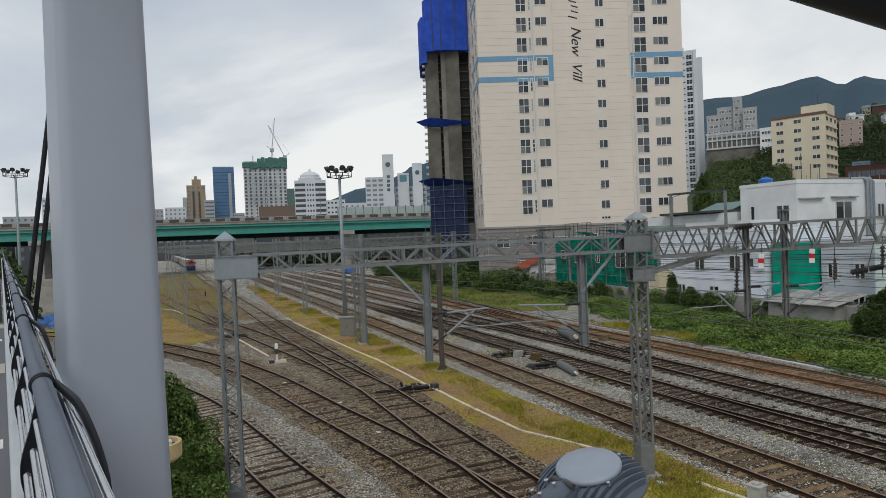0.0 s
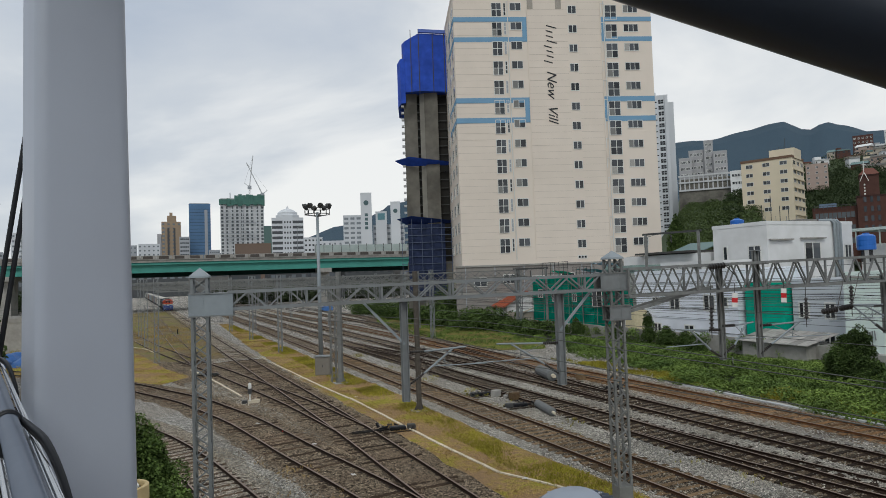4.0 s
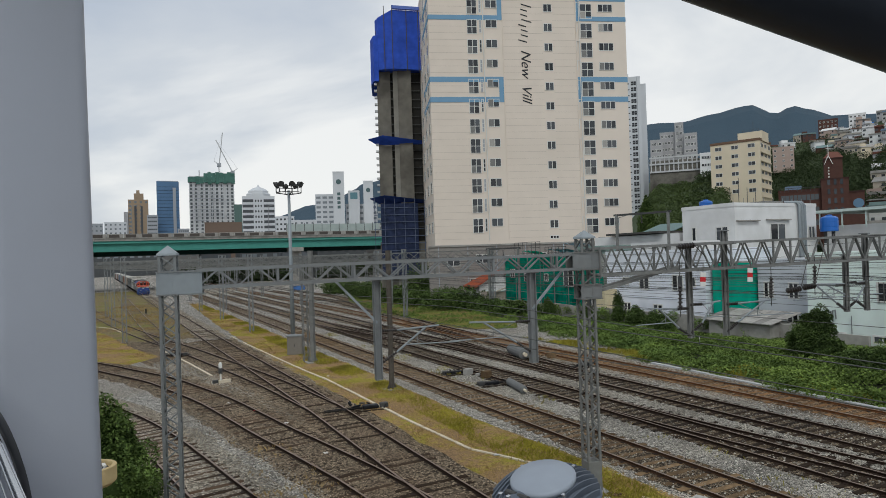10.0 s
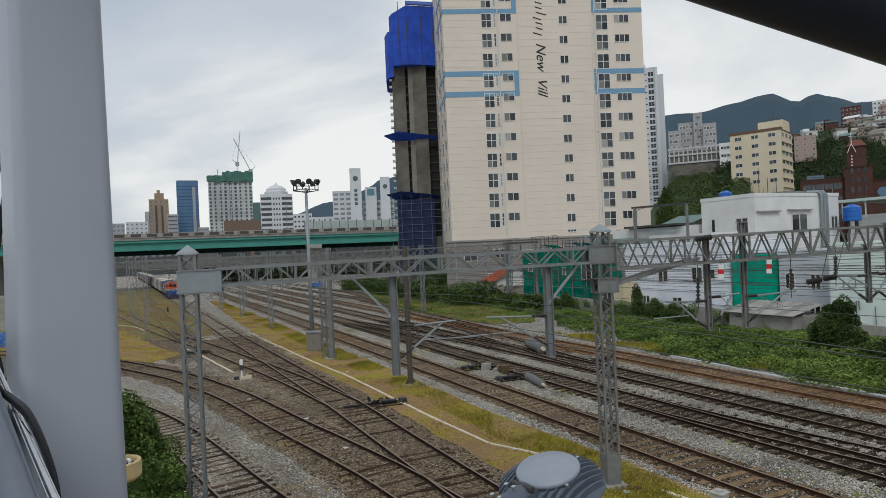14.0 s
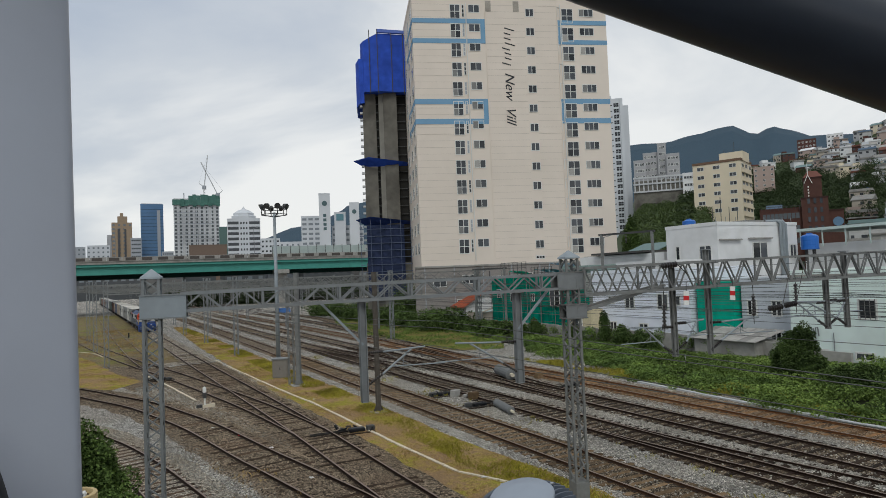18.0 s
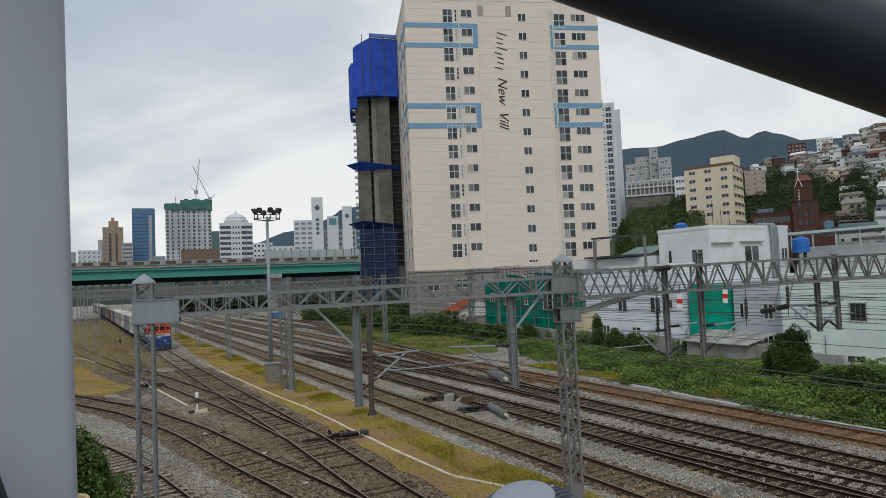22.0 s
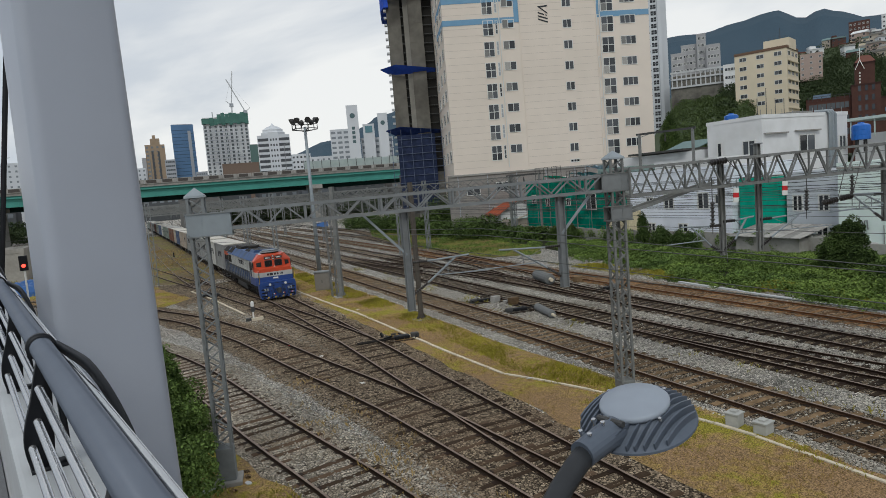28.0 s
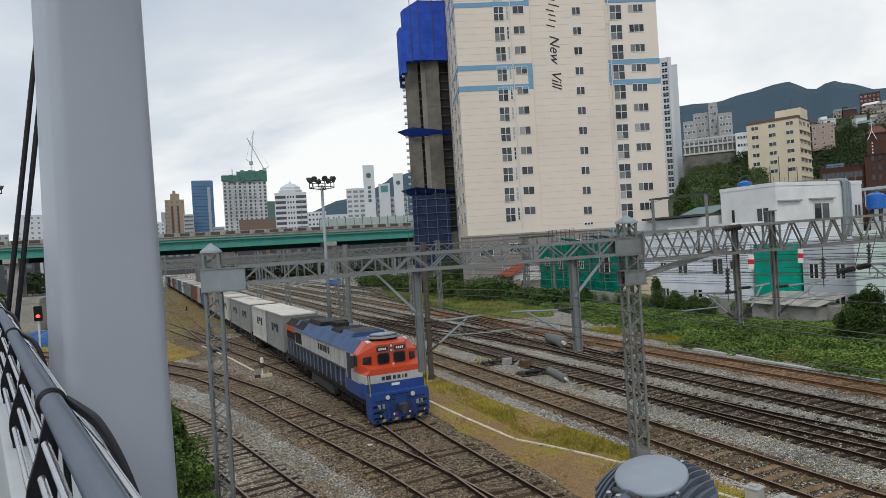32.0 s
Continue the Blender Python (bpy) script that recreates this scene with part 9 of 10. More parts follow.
def railway_row():
    t, dims = row_house("house", "pale blue-white rendered house behind the railway wall", 45, 51.0, 38.6, 6.5, LILAC_WALL)
    for s, z, w, h, c in ((2.3, 3.5, 0.9, 0.8, 2), (4.6, 3.1, 1.3, 1.5, 2), (8.7, 3.1, 1.3, 1.5, 2), (6.3, 0.9, 1.2, 0.9, 2), (10.6, 3.5, 0.8, 0.9, 1), (2.4, 0.9, 1.0, 0.9, 2)):
        add_window(t, "f", dims, s, z, w, h, c, 1)
    for k in range(5):
        bm = B()
        box(bm, 0.1, -0.03, 1.2 + k * 1.1, dims[0] - 0.1, 0.0, 1.24 + k * 1.1)
        part("wall_joint", bm, TOWER_GREY, t)
    t2, dims2 = row_house("house", "white rendered upper house behind the pale blue one", 49, 51.5, 43.5, 7.3, WHITE_WALL, 7, roof=ROOF_GREY)
    add_window(t2, "f", dims2, 1.6, 5.6, 1.2, 1.1, 2, 1)
    # green netted house under repair
    t, dims = row_house("house", "house under repair wrapped in green netting", 45.3, 70.0, 51.3, 6.3, mat("plain_render", (0.4, 0.4, 0.38), 0.9), 10)
    for k in range(9):
        bm = B()
        x = k * dims[0] / 9
        w = dims[0] / 9
        n = 8
        high = lambda q: min(5.75 + 0.12 * math.sin(q * 0.9), 5.75 - 1.65 * (q - dims[0] + 1.5))
        vs = [[bm.verts.new((x + w * i / n, -0.5 - 0.045 * math.sin(i * 1.3 + k) - 0.03 * (j % 2), 0.8 + high(x + w * i / n) * j / 6)) for j in range(7)] for i in range(n + 1)]
        for a, b in zip(vs, vs[1:]):
            for j in range(6):
                bm.faces.new((a[j], b[j], b[j + 1], a[j + 1]))
        bmesh.ops.solidify(bm, geom=bm.faces[:], thickness=0.03)
        part("net_sheet", bm, NET_GREEN, t, "green scaffold net sheet")
    for s, z, w, h in ((1.6, 3.9, 0.9, 1.1), (4.6, 3.5, 0.8, 1.0), (8.8, 3.6, 0.7, 0.9), (12.4, 3.1, 1.7, 1.8)):
        hang_window(t, pose(s, -0.72, z), w, h, 2, 1, 0.06)
    bm = B()
    for k in range(8):
        tube(bm, (0.2 + k * 2.6, -0.75, 0), (0.2 + k * 2.6, -0.75, 7.2), 0.03, seg=6)
    for z in (2.2, 4.2, 6.4):
        tube(bm, (0, -0.75, z), (dims[0], -0.75, z), 0.03, seg=6)
    part("scaffold", bm, STEEL_GREY, t)
    bm = B()
    box(bm, 12.5, 1.0, 6.3, 18.5, 7.0, 7.1)
    box(bm, 13, 0.6, 7.1, 17.5, 5, 7.5)
    part("roof_clutter", bm, mat("grey_green_tarp", (0.22, 0.30, 0.28), 0.8), t)
    for y0, y1, z1 in ((1.0, 6.5, 8.3), (7.5, 11.5, 7.6)):
        bm = B()
        for k in range(7):
            x = y0 + (y1 - y0) * k / 6
            tube(bm, (x, 0.4, 6.3), (x, 0.4, z1), 0.035, seg=6)
        for z in (6.9, (6.9 + z1) / 2, z1):
            tube(bm, (y0, 0.4, z), (y1, 0.4, z), 0.03, seg=6)
        part("roof_railing", bm, STEEL_DARK, t)
    for x0, x1, z, m in ((7.6, 10.4, 7.3, mat("teal_tarpaulin", (0.10, 0.30, 0.33), 0.6, 0, 0.1)), (10.6, 13.2, 7.9, mat("pale_blue_tarpaulin", (0.36, 0.47, 0.54), 0.6, 0, 0.1)), (2.2, 4.0, 7.2, NET_GREEN)):
        bm = B()
        n = 6
        g = [[bm.verts.new((x0 + (x1 - x0) * i / n, 0.8 + 0.7 * j, z + 0.12 * math.sin(i * 2.1 + j) - 0.12 * j)) for j in range(4)] for i in range(n + 1)]
        for a, b in zip(g, g[1:]):
            for j in range(3):
                bm.faces.new((a[j], b[j], b[j + 1], a[j + 1]))
        for i in (0, n):
            tube(bm, (x0 + (x1 - x0) * i / n, 0.8, 6.3), (x0 + (x1 - x0) * i / n, 0.8, z), 0.04, seg=6)
        bmesh.ops.solidify(bm, geom=[f for f in bm.faces if len(f.verts) == 4 and f.calc_area() > 0.2], thickness=0.03)
        part("roof_tarpaulin", bm, m, t)
    t, dims = row_house("shed", "narrow building covered in green netting", 45.4, 38.2, 34.6, 5.6, NET_GREEN, 7, parapet=0)
    t, dims = row_house("house", "narrow pale house with a dark gap beside it", 46.0, 34.3, 29.7, 5.5, mat("dull_blue_render", (0.5, 0.53, 0.57), 0.85, 0, 0.06, 0.8), 8)
    for s, z, w, h in ((0.5, 2.8, 0.9, 1.3), (2.6, 2.8, 0.9, 1.3), (2.4, 0.8, 1.0, 0.9)):
        add_window(t, "f", dims, s, z, w, h, 2, 1)
    t, dims = row_house("workshop", "pale mint sided workshop behind the railway wall", 44.5, 29.2, 8.0, 6.0, MINT_WALL, 10)
    for s, z, w, h, c in ((4.76, 2.99, 1.25, 1.37, 1), (4.4, 0.22, 1.3, 0.6, 2), (1.98, 0.24, 0.7, 0.58, 1)):
        add_window(t, "f", dims, s, z, w, h, c, 1)
    for k in range(4):
        bm = B()
        box(bm, 4.9 + k * 0.32, -0.09, 3.0, 4.93 + k * 0.32, -0.06, 4.35)
        part("window_bar", bm, STEEL_DULL, t)
    for k in range(2):
        bm = B()
        sweep(bm, [(1.55 + k * 0.3, -0.12, 0.3), (1.55 + k * 0.3, -0.12, 1.9), (1.6 + k * 0.3, -0.16, 2.2 + k * 0.1), (1.75 + k * 0.3, -0.16, 2.25 + k * 0.1), (1.8 + k * 0.3, -0.14, 1.7)], 0.045, 6)
        part("downpipe", bm, STEEL_GREY, t)
    bm = B()
    box(bm, -0.05, -0.06, 5.9, dims[0] + 0.05, 0.0, 6.05)
    part("coping", bm, CONCRETE, t)
    bm = B()
    tube(bm, (3.1, -0.08, 0.2), (3.1, -0.08, 2.0), 0.03, seg=6)
    part("conduit", bm, STEEL_GREY, t)
    # big white building behind the row, its nearest corner towards the tracks
    t = shell("white_building", "flat-roofed white building behind the row of houses", "building", (53.4, 42.1), 0, 12.7, 6.4, 0, 10.9, WHITE_WALL, None, 0.35)
    dims = (12.7, 6.4)
    for f, s, z, w, h, c in (("f", 5.2, 7.3, 2.4, 1.9, 2), ("f", 0.9, 3.4, 1.8, 1.6, 2), ("f", 5.4, 3.4, 2.0, 1.6, 2), ("f", 11.3, 7.3, 1.1, 1.6, 2), ("l", 4.2, 7.2, 1.5, 1.8, 2), ("l", 1.2, 7.6, 0.6, 1.5, 1), ("l", 2.6, 3.4, 1.5, 1.5, 2)):
        add_window(t, f, dims, s, z, w, h, c, 1)
    for s0, s1, z in ((4.6, 8.2, 9.5), (0.2, 3.4, 9.4)):
        bm = B()
        box(bm, s0, -0.3, z, s1, 0.0, z + 0.12)
        part("window_canopy", bm, CONCRETE, t)
    for k in range(3):
        bm = B()
        pth = [(9.6 + k * 0.42, -0.25, 4.0), (9.6 + k * 0.42, -0.25, 11.0), (9.35 + k * 0.42, -0.1, 11.35), (8.9 + k * 0.42, 0.9, 11.4)]
        sweep(bm, pth, 0.16, 8)
        part("flue_pipe", bm, STEEL_LIGHT, t)
    bm = B()
    box(bm, 8.0, 2.5, 10.9, 11.0, 5.5, 11.7)
    part("roof_hut", bm, ROOF_GREY, t)
    for k in range(4):
        bm = B()
        tube(bm, (2.0 + k * 1.3, 2.0, 10.9), (2.0 + k * 1.3, 2.0, 13.0 + (k == 1)), 0.035, seg=5)
        part("aerial", bm, STEEL_DARK, t)
    for k in range(9):
        bm = B()
        tube(bm, (0.2 + k * 1.5, 0.25, 11.2), (0.2 + k * 1.5, 0.25, 11.75), 0.025, seg=5)
        part("rail_post", bm, STEEL_GREY, t)

    def tank(x, y, z, r, h):
        k = thing("water_tank", "blue plastic rooftop water tank", "water tank", pose(x, y, z))
        bm = B()
        lathe(bm, [(r * 0.92, 0), (r, 0.05), (r * 0.98, h * 0.3), (r, h * 0.34), (r * 0.98, h * 0.62), (r, h * 0.66), (r * 0.97, h * 0.92), (r * 0.8, h), (0.3, h + 0.12), (0.28, h + 0.22), (0.02, h + 0.24)], 20)
        part("barrel", bm, ROOF_BLUE, k)
        for q in range(4):
            bm = B()
            bar(bm, (r * 0.6 * math.cos(q * 1.571), r * 0.6 * math.sin(q * 1.571), -1.2), (r * 0.6 * math.cos(q * 1.571), r * 0.6 * math.sin(q * 1.571), 0), 0.12)
            part("stand_leg", bm, STEEL_DARK, k)

    tank(65.4, 40.3, 8.2, 0.85, 1.5)
    tank(65.5, 55.7, 11.8, 0.8, 0.9)
    t, dims = row_house("low_building", "low white building with a mint canopy roof", 72, 45.0, 20.0, 8.6, WHITE_WALL, 14, category="building")
    bm = B()
    box(bm, -0.5, -1.5, 10.4, 25, 8, 10.7)
    for k in range(10):
        box(bm, 0.3 + k * 2.5, -1.3, 8.6, 0.42 + k * 2.5, -1.2, 10.4)
    part("canopy", bm, mat("mint_canopy", (0.48, 0.57, 0.55), 0.6), t)
    # small houses further up the line
    t, dims = row_house("cottage", "small cottage with an orange tiled roof", 44, 84.5, 75.5, 3.0, WHITE_WALL, 7, parapet=0)
    bm = B()
    faces(bm, [(-0.5, -0.7, 2.5), (9.5, -0.7, 2.5), (9.5, 3.0, 4.5), (-0.5, 3.0, 4.5), (-0.5, -0.7, 2.66), (9.5, -0.7, 2.66), (9.5, 3.0, 4.66), (-0.5, 3.0, 4.66)], CUBE)
    faces(bm, [(-0.5, 3.0, 4.5), (9.5, 3.0, 4.5), (9.5, 7.7, 2.5), (-0.5, 7.7, 2.5), (-0.5, 3.0, 4.66), (9.5, 3.0, 4.66), (9.5, 7.7, 2.66), (-0.5, 7.7, 2.66)], CUBE)
    part("tiled_roof", bm, ROOF_RED, t, "orange tiled roof")
    for k in range(14):
        bm = B()
        bar(bm, (-0.4 + k * 0.75, -0.72, 2.7), (-0.4 + k * 0.75, 3.0, 4.71), 0.07)
        part("tile_rib", bm, ROOF_RED, t)
    bm = B()
    faces(bm, [(8.8, 0, 2.9), (8.8, 7, 2.9), (8.8, 3.0, 4.5), (9.0, 0, 2.9), (9.0, 7, 2.9), (9.0, 3.0, 4.5)], [(0, 2, 1), (3, 4, 5), (0, 3, 5, 2), (1, 2, 5, 4), (0, 1, 4, 3)])
    part("gable", bm, WHITE_WALL, t)
    t, dims = row_house("shed", "tan shed with a mint sheet roof", 43.6, 74.5, 70.6, 2.0, mat("buff_wall", (0.42, 0.37, 0.31)), 6, parapet=0, roof=mat("mint_canopy", (0.48, 0.57, 0.55)))
    bm = B()
    faces(bm, [(3.7, -0.3, 1.95), (4.2, -0.3, 1.95), (4.2, 3.0, 2.9), (3.7, 3.0, 2.9), (3.7, -0.3, 2.05), (4.2, -0.3, 2.05), (4.2, 3.0, 3.0), (3.7, 3.0, 3.0)], CUBE)
    part("barge_board", bm, mat("buff_wall", (0.42, 0.37, 0.31)), t)
    t, dims = row_house("house", "grey house behind the railway wall", 52, 82, 71, 5.6, GREY_WALL, 9)
    for s, z in ((1.0, 3.6), (4.2, 3.6), (7.4, 3.6)):
        add_window(t, "f", dims, s, z, 1.4, 1.2, 2, 1)
        add_window(t, "r", dims, s * 0.8 + 0.5, z, 1.4, 1.2, 2, 1)
    t, dims = row_house("shed", "small cream building in front of the pale house", 43.4, 53.0, 49.6, 3.0, mat("cream_render", (0.56, 0.49, 0.33), 0.85), 3, parapet=0)
    add_window(t, "f", dims, 0.9, 1.1, 1.2, 1.0, 2, 1)
    t, dims = row_house("lean_to", "lean-to with a dark sheet roof", 41.6, 35.5, 30.2, 1.22, CONCRETE, 3.0, parapet=0)
    bm = B()
    for k in range(8):
        bm = B()
        x0 = -0.5 + k * 0.76
        for q in range(5):
            a, b = x0 + q * 0.15, x0 + q * 0.15 + 0.15
            ha, hb = (0.0, 0.035) if q % 2 else (0.035, 0.0)
            faces(bm, [(a, -0.3, 1.26 + ha), (b, -0.3, 1.26 + hb), (b, 3.3, 1.9 + hb), (a, 3.3, 1.9 + ha), (a, -0.3, 1.29 + ha), (b, -0.3, 1.29 + hb), (b, 3.3, 1.93 + hb), (a, 3.3, 1.93 + ha)], CUBE)
        part("roof_sheet", bm, SHEET_TIN if k % 3 else ROOF_GREY, t)
    # low blocks between the tall flats and the row
    t, dims = row_house("low_building", "low white building with a dark flat roof behind the row", 54, 63.2, 49.5, 8.6, WHITE_WALL, 9, category="building", parapet=0)
    bm = B()
    box(bm, 3.0, -0.8, 8.72, 11.5, 9.4, 8.95)
    part("roof_overhang", bm, mat("dark_roof_felt", (0.07, 0.068, 0.065), 0.9, 0, 0.15, 1.0), t)
    for s, z, w, h in ((1.2, 6.4, 1.4, 1.2), (5.6, 6.3, 1.6, 1.3), (9.6, 6.4, 1.2, 1.1)):
        add_window(t, "f", dims, s, z, w, h, 2, 1)
    bm = B()
    tube(bm, (2.2, 2, 8.6), (2.2, 2, 11.0), 0.05, seg=6)
    tube(bm, (2.2, 2, 11.0), (3.6, 2, 11.2), 0.04, seg=6)
    part("vent_pipe", bm, STEEL_GREY, t)
    t, dims = row_house("shed", "small house with a teal sheet roof", 61, 61.5, 57.0, 9.0, GREY_WALL, 6, category="house", parapet=0)
    bm = B()
    faces(bm, [(-0.4, -0.5, 9.0), (4.9, -0.5, 9.0), (4.9, 3, 10.1), (-0.4, 3, 10.1), (-0.4, -0.5, 9.1), (4.9, -0.5, 9.1), (4.9, 3, 10.2), (-0.4, 3, 10.2)], CUBE)
    part("sheet_roof", bm, mat("teal_roof", (0.16, 0.23, 0.23)), t)
    row_house("low_building", "low grey flat-roofed building below the cream flats", 58, 68, 58, 7.0, GREY_WALL, 10, category="building", roof=ROOF_GREY)
    row_house("low_building", "long grey flat-roofed building below the cream flats", 56, 84, 69, 6.8, GREY_WALL, 8, category="building", roof=ROOF_GREY)


railway_row()


def railway_wall():
    t = thing("boundary_wall", "stained concrete wall between the bank and the houses", "wall", kind="structure")
    for k in range(34):
        bm = B()
        y = 12 + k * 2.0
        box(bm, 42.6, y + 0.01, -0.1, 42.85, y + 1.99, (1.3 if y > 27 else 0.95 if y > 22 else 0.4) + 0.06 * math.sin(k * 2.1))
        part("wall_panel", bm, CONCRETE, t)


railway_wall()


def portal(x, y, w, z, rz):
    """A feeder portal frame standing behind the houses."""
    t = thing("feeder_portal", "dark steel portal frame carrying feeder wires", "portal frame", pose(x, y, 0, 0, 0, rz))
    for s in (0, w):
        bm = B()
        bar(bm, (s, 0, 0), (s, 0, z), 0.22)
        part("leg", bm, STEEL_DULL, t)
    bm = B()
    bar(bm, (-0.3, 0, z), (w + 0.3, 0, z), 0.2)
    part("crossbar", bm, STEEL_DARK, t)
    bm = B()
    insulator(bm, (w * 0.5, 0, z - 1.0), (w * 0.5, 0, z - 0.2), 0.1, 6)
    part("insulator", bm, INSULATOR, t)


portal(46.4, 50.8, 5.6, 10.6, -72)
portal(40.2, 66.5, 4.0, 7.6, -60)


def bank():
    """Creepers, shrubs and bushes on the bank between the last track and the wall."""
    rnd = random.Random(31)
    bright, shade = [], []
    for _ in range(900):
        x, y = rnd.uniform(29.9, 42.5), rnd.uniform(9, 60)
        k = noise.noise((x * 0.42, y * 0.42, 14))
        if k < -0.3 or x < 30.1 + max(0.0, y - 24) * 0.14 + max(0.0, y - 44) * 0.35:
            continue
        rise = max(0.0, (x - 30) / 12) * min(1.0, max(0.15, 1.0 - (y - 15) * 0.06))
        h = 0.25 + 0.55 * rise + 0.95 * max(0.0, noise.noise((x * 0.33, y * 0.33, 4))) * (0.4 + rise)
        h *= 0.45 if x > 38.5 and y > 23 else 1.0
        r = rnd.uniform(0.45, 1.15)
        (bright if noise.noise((x * 0.24, y * 0.24, 27)) + rnd.uniform(-0.2, 0.2) > -0.27 else shade).append((x, y, max(0.05, h * 0.5), r, r, max(0.22, h * rnd.uniform(0.5, 1.1))))
    for _ in range(26):
        y = rnd.uniform(31, 62)
        r = rnd.uniform(0.3, 0.7)
        (bright if rnd.random() < 0.5 else shade).append((rnd.uniform(41.9, 42.5), y, rnd.uniform(0.4, 1.1), r, r, rnd.uniform(0.4, 0.8)))
    for _ in range(150):
        y = rnd.uniform(9, 31)
        r = rnd.uniform(0.35, 0.75)
        bright.append((rnd.uniform(28.6, 30.4) + (0.5 if y > 21 else 0.0), y, 0.05, r, r, rnd.uniform(0.2, 0.5)))
    me = leaf_mesh("creepers", bright, 175000, 0.12, 32, LEAF_LIGHT)
    tagged(new("bank_creepers", me), "bright green creepers covering the railway bank", "creepers", kind="stuff")
    me = leaf_mesh("bank_shrubs", shade, 75000, 0.115, 34, LEAF_BUSH)
    tagged(new("bank_shrubs", me), "darker green shrubs between the creepers on the bank", "shrubs", kind="stuff")
    lumps = []
    for _ in range(300):
        x, y = rnd.uniform(36.0, 42.3), rnd.uniform(71, 130)
        r = rnd.uniform(0.8, 1.8)
        lumps.append((x + (y - 60) * 0.03, y, rnd.uniform(0.3, 1.4), r, r, rnd.uniform(0.6, 1.6)))
    for _ in range(120):
        r = rnd.uniform(0.6, 1.3)
        lumps.append((rnd.uniform(38.5, 42.2), rnd.uniform(61, 76), rnd.uniform(0.1, 0.9), r, r, rnd.uniform(0.5, 1.1)))
    for _ in range(90):
        r = rnd.uniform(0.9, 1.7)
        lumps.append((rnd.uniform(39.5, 42.6), rnd.uniform(74, 112), rnd.uniform(0.6, 1.9), r, r, rnd.uniform(0.6, 1.3)))
    for _ in range(170):
        r = rnd.uniform(1.2, 2.3)
        p = polar(rnd.uniform(24.5, 34.5), rnd.uniform(93, 99))
        lumps.append((p.x, p.y, rnd.uniform(0.5, 4.6), r, r, r))
    me = leaf_mesh("thicket", lumps, 125000, 0.26, 33, LEAF)
    tagged(new("bank_thicket", me), "dark green thicket along the railway wall", "thicket", kind="stuff")
    # soil colour is darkened to paint the shade pockets between leaves
    sheet("bank_soil", [(28.9, 6), (42.6, 6), (42.6, 80), (40.5, 78), (34.8, 48), (32.2, 37), (30.4, 25), (29.2, 20)], 0.02, mat("shade_dark_soil", (0.022, 0.026, 0.012), 0.95, 0, 0.3, 2.0), "soil under the creepers, darkened as shade between leaves")

    sign = thing("track_marker", "round white marker board on a short post in the creepers", "marker", pose(34.1, 29.9, 0, 0, 0, 40))
    bm = B()
    tube(bm, (0, 0, 0), (0, 0, 0.95), 0.03, seg=8)
    part("post", bm, STEEL_DARK, sign)
    bm = B()
    tube(bm, (0, 0.03, 0.95), (0, -0.0, 0.95), 0.24, seg=20)
    part("rim", bm, STEEL_DARK, sign)
    bm = B()
    tube(bm, (0, 0.0, 0.95), (0, -0.015, 0.95), 0.2, seg=20)
    part("board", bm, SIGNAL_WHITE, sign)


bank()


def back_thicket():
    """Closes the view under and behind the viaduct: added low yard buildings and patches of trees."""
    rnd = random.Random(77)
    lumps = []
    for _ in range(150):
        r = rnd.uniform(1.4, 3.0)
        x = rnd.choice((rnd.uniform(-120, -25), rnd.uniform(52, 90), rnd.uniform(20, 60)))
        lumps.append((x, rnd.uniform(222, 240), rnd.uniform(0.5, 4.5), r, r, r))
    me = leaf_mesh("scrub", lumps, 42000, 0.7, 78, LEAF_FAR)
    tagged(new("viaduct_scrub", me), "dark trees and scrub behind the viaduct", "trees", kind="stuff")
    # depot walls are darkened to stand for the viaduct's shade
    tints = (mat("shade_grey_depot_wall", (0.16, 0.155, 0.15), 0.9, 0, 0.12, 0.4), mat("slate_depot_wall", (0.12, 0.13, 0.145), 0.9, 0, 0.1, 0.4), CONCRETE, mat("shade_dark_depot_wall", (0.085, 0.09, 0.095), 0.9, 0, 0.1, 0.4), WHITE_WALL, mat("buff_wall", (0.42, 0.37, 0.31)))
    words = ("grey", "blue-grey", "concrete", "dark", "white", "buff")
    x = -118.0
    while x < 100:
        w, h, k = rnd.uniform(9, 20), rnd.uniform(10.0, 12.0), rnd.choice((0, 1, 3, 3))
        if x < 12 and x + w > -14:
            x = 12.5
            continue
        o = (x, 246 + rnd.uniform(-3, 8))
        b = shell("depot_building", "low %s depot building beyond the viaduct" % words[k], "building", o, rnd.uniform(-6, 6), w, 12, 0, h, tints[k], ROOF_GREY, 0.4)
        grid_windows(b, w, 12, 1.0, h, max(3, int(w / 3)), 3.0, 1.5, 1.3, "f", 0.8, joined=True, seed=int(x) + 200)
        x += w + rnd.uniform(0.5, 4)


back_thicket()
# added to cover the pale view; dark walls stand for the shade there
wh = shell("warehouse", "added dark warehouse closing the gap under the viaduct", "building", (-60, 456), 0, 104, 24, 0, 14.6, MATS["shade_dark_depot_wall"], ROOF_GREY, 0.6)
grid_windows(wh, 104, 24, 2.0, 14, 22, 4.0, 2.6, 1.4, "f", 2.0, joined=True, seed=3)
bush("slim dark conifer between the low buildings", 66.0, 66.2, [(0, 0, 9.3, 1.3, 1.3, 3.0), (0, 0, 11.4, 0.9, 0.9, 2.2), (0, 0, 13.0, 0.45, 0.45, 1.3)], 7000, 0.2, 93, LEAF, name="conifer", category="tree", trunk=3)
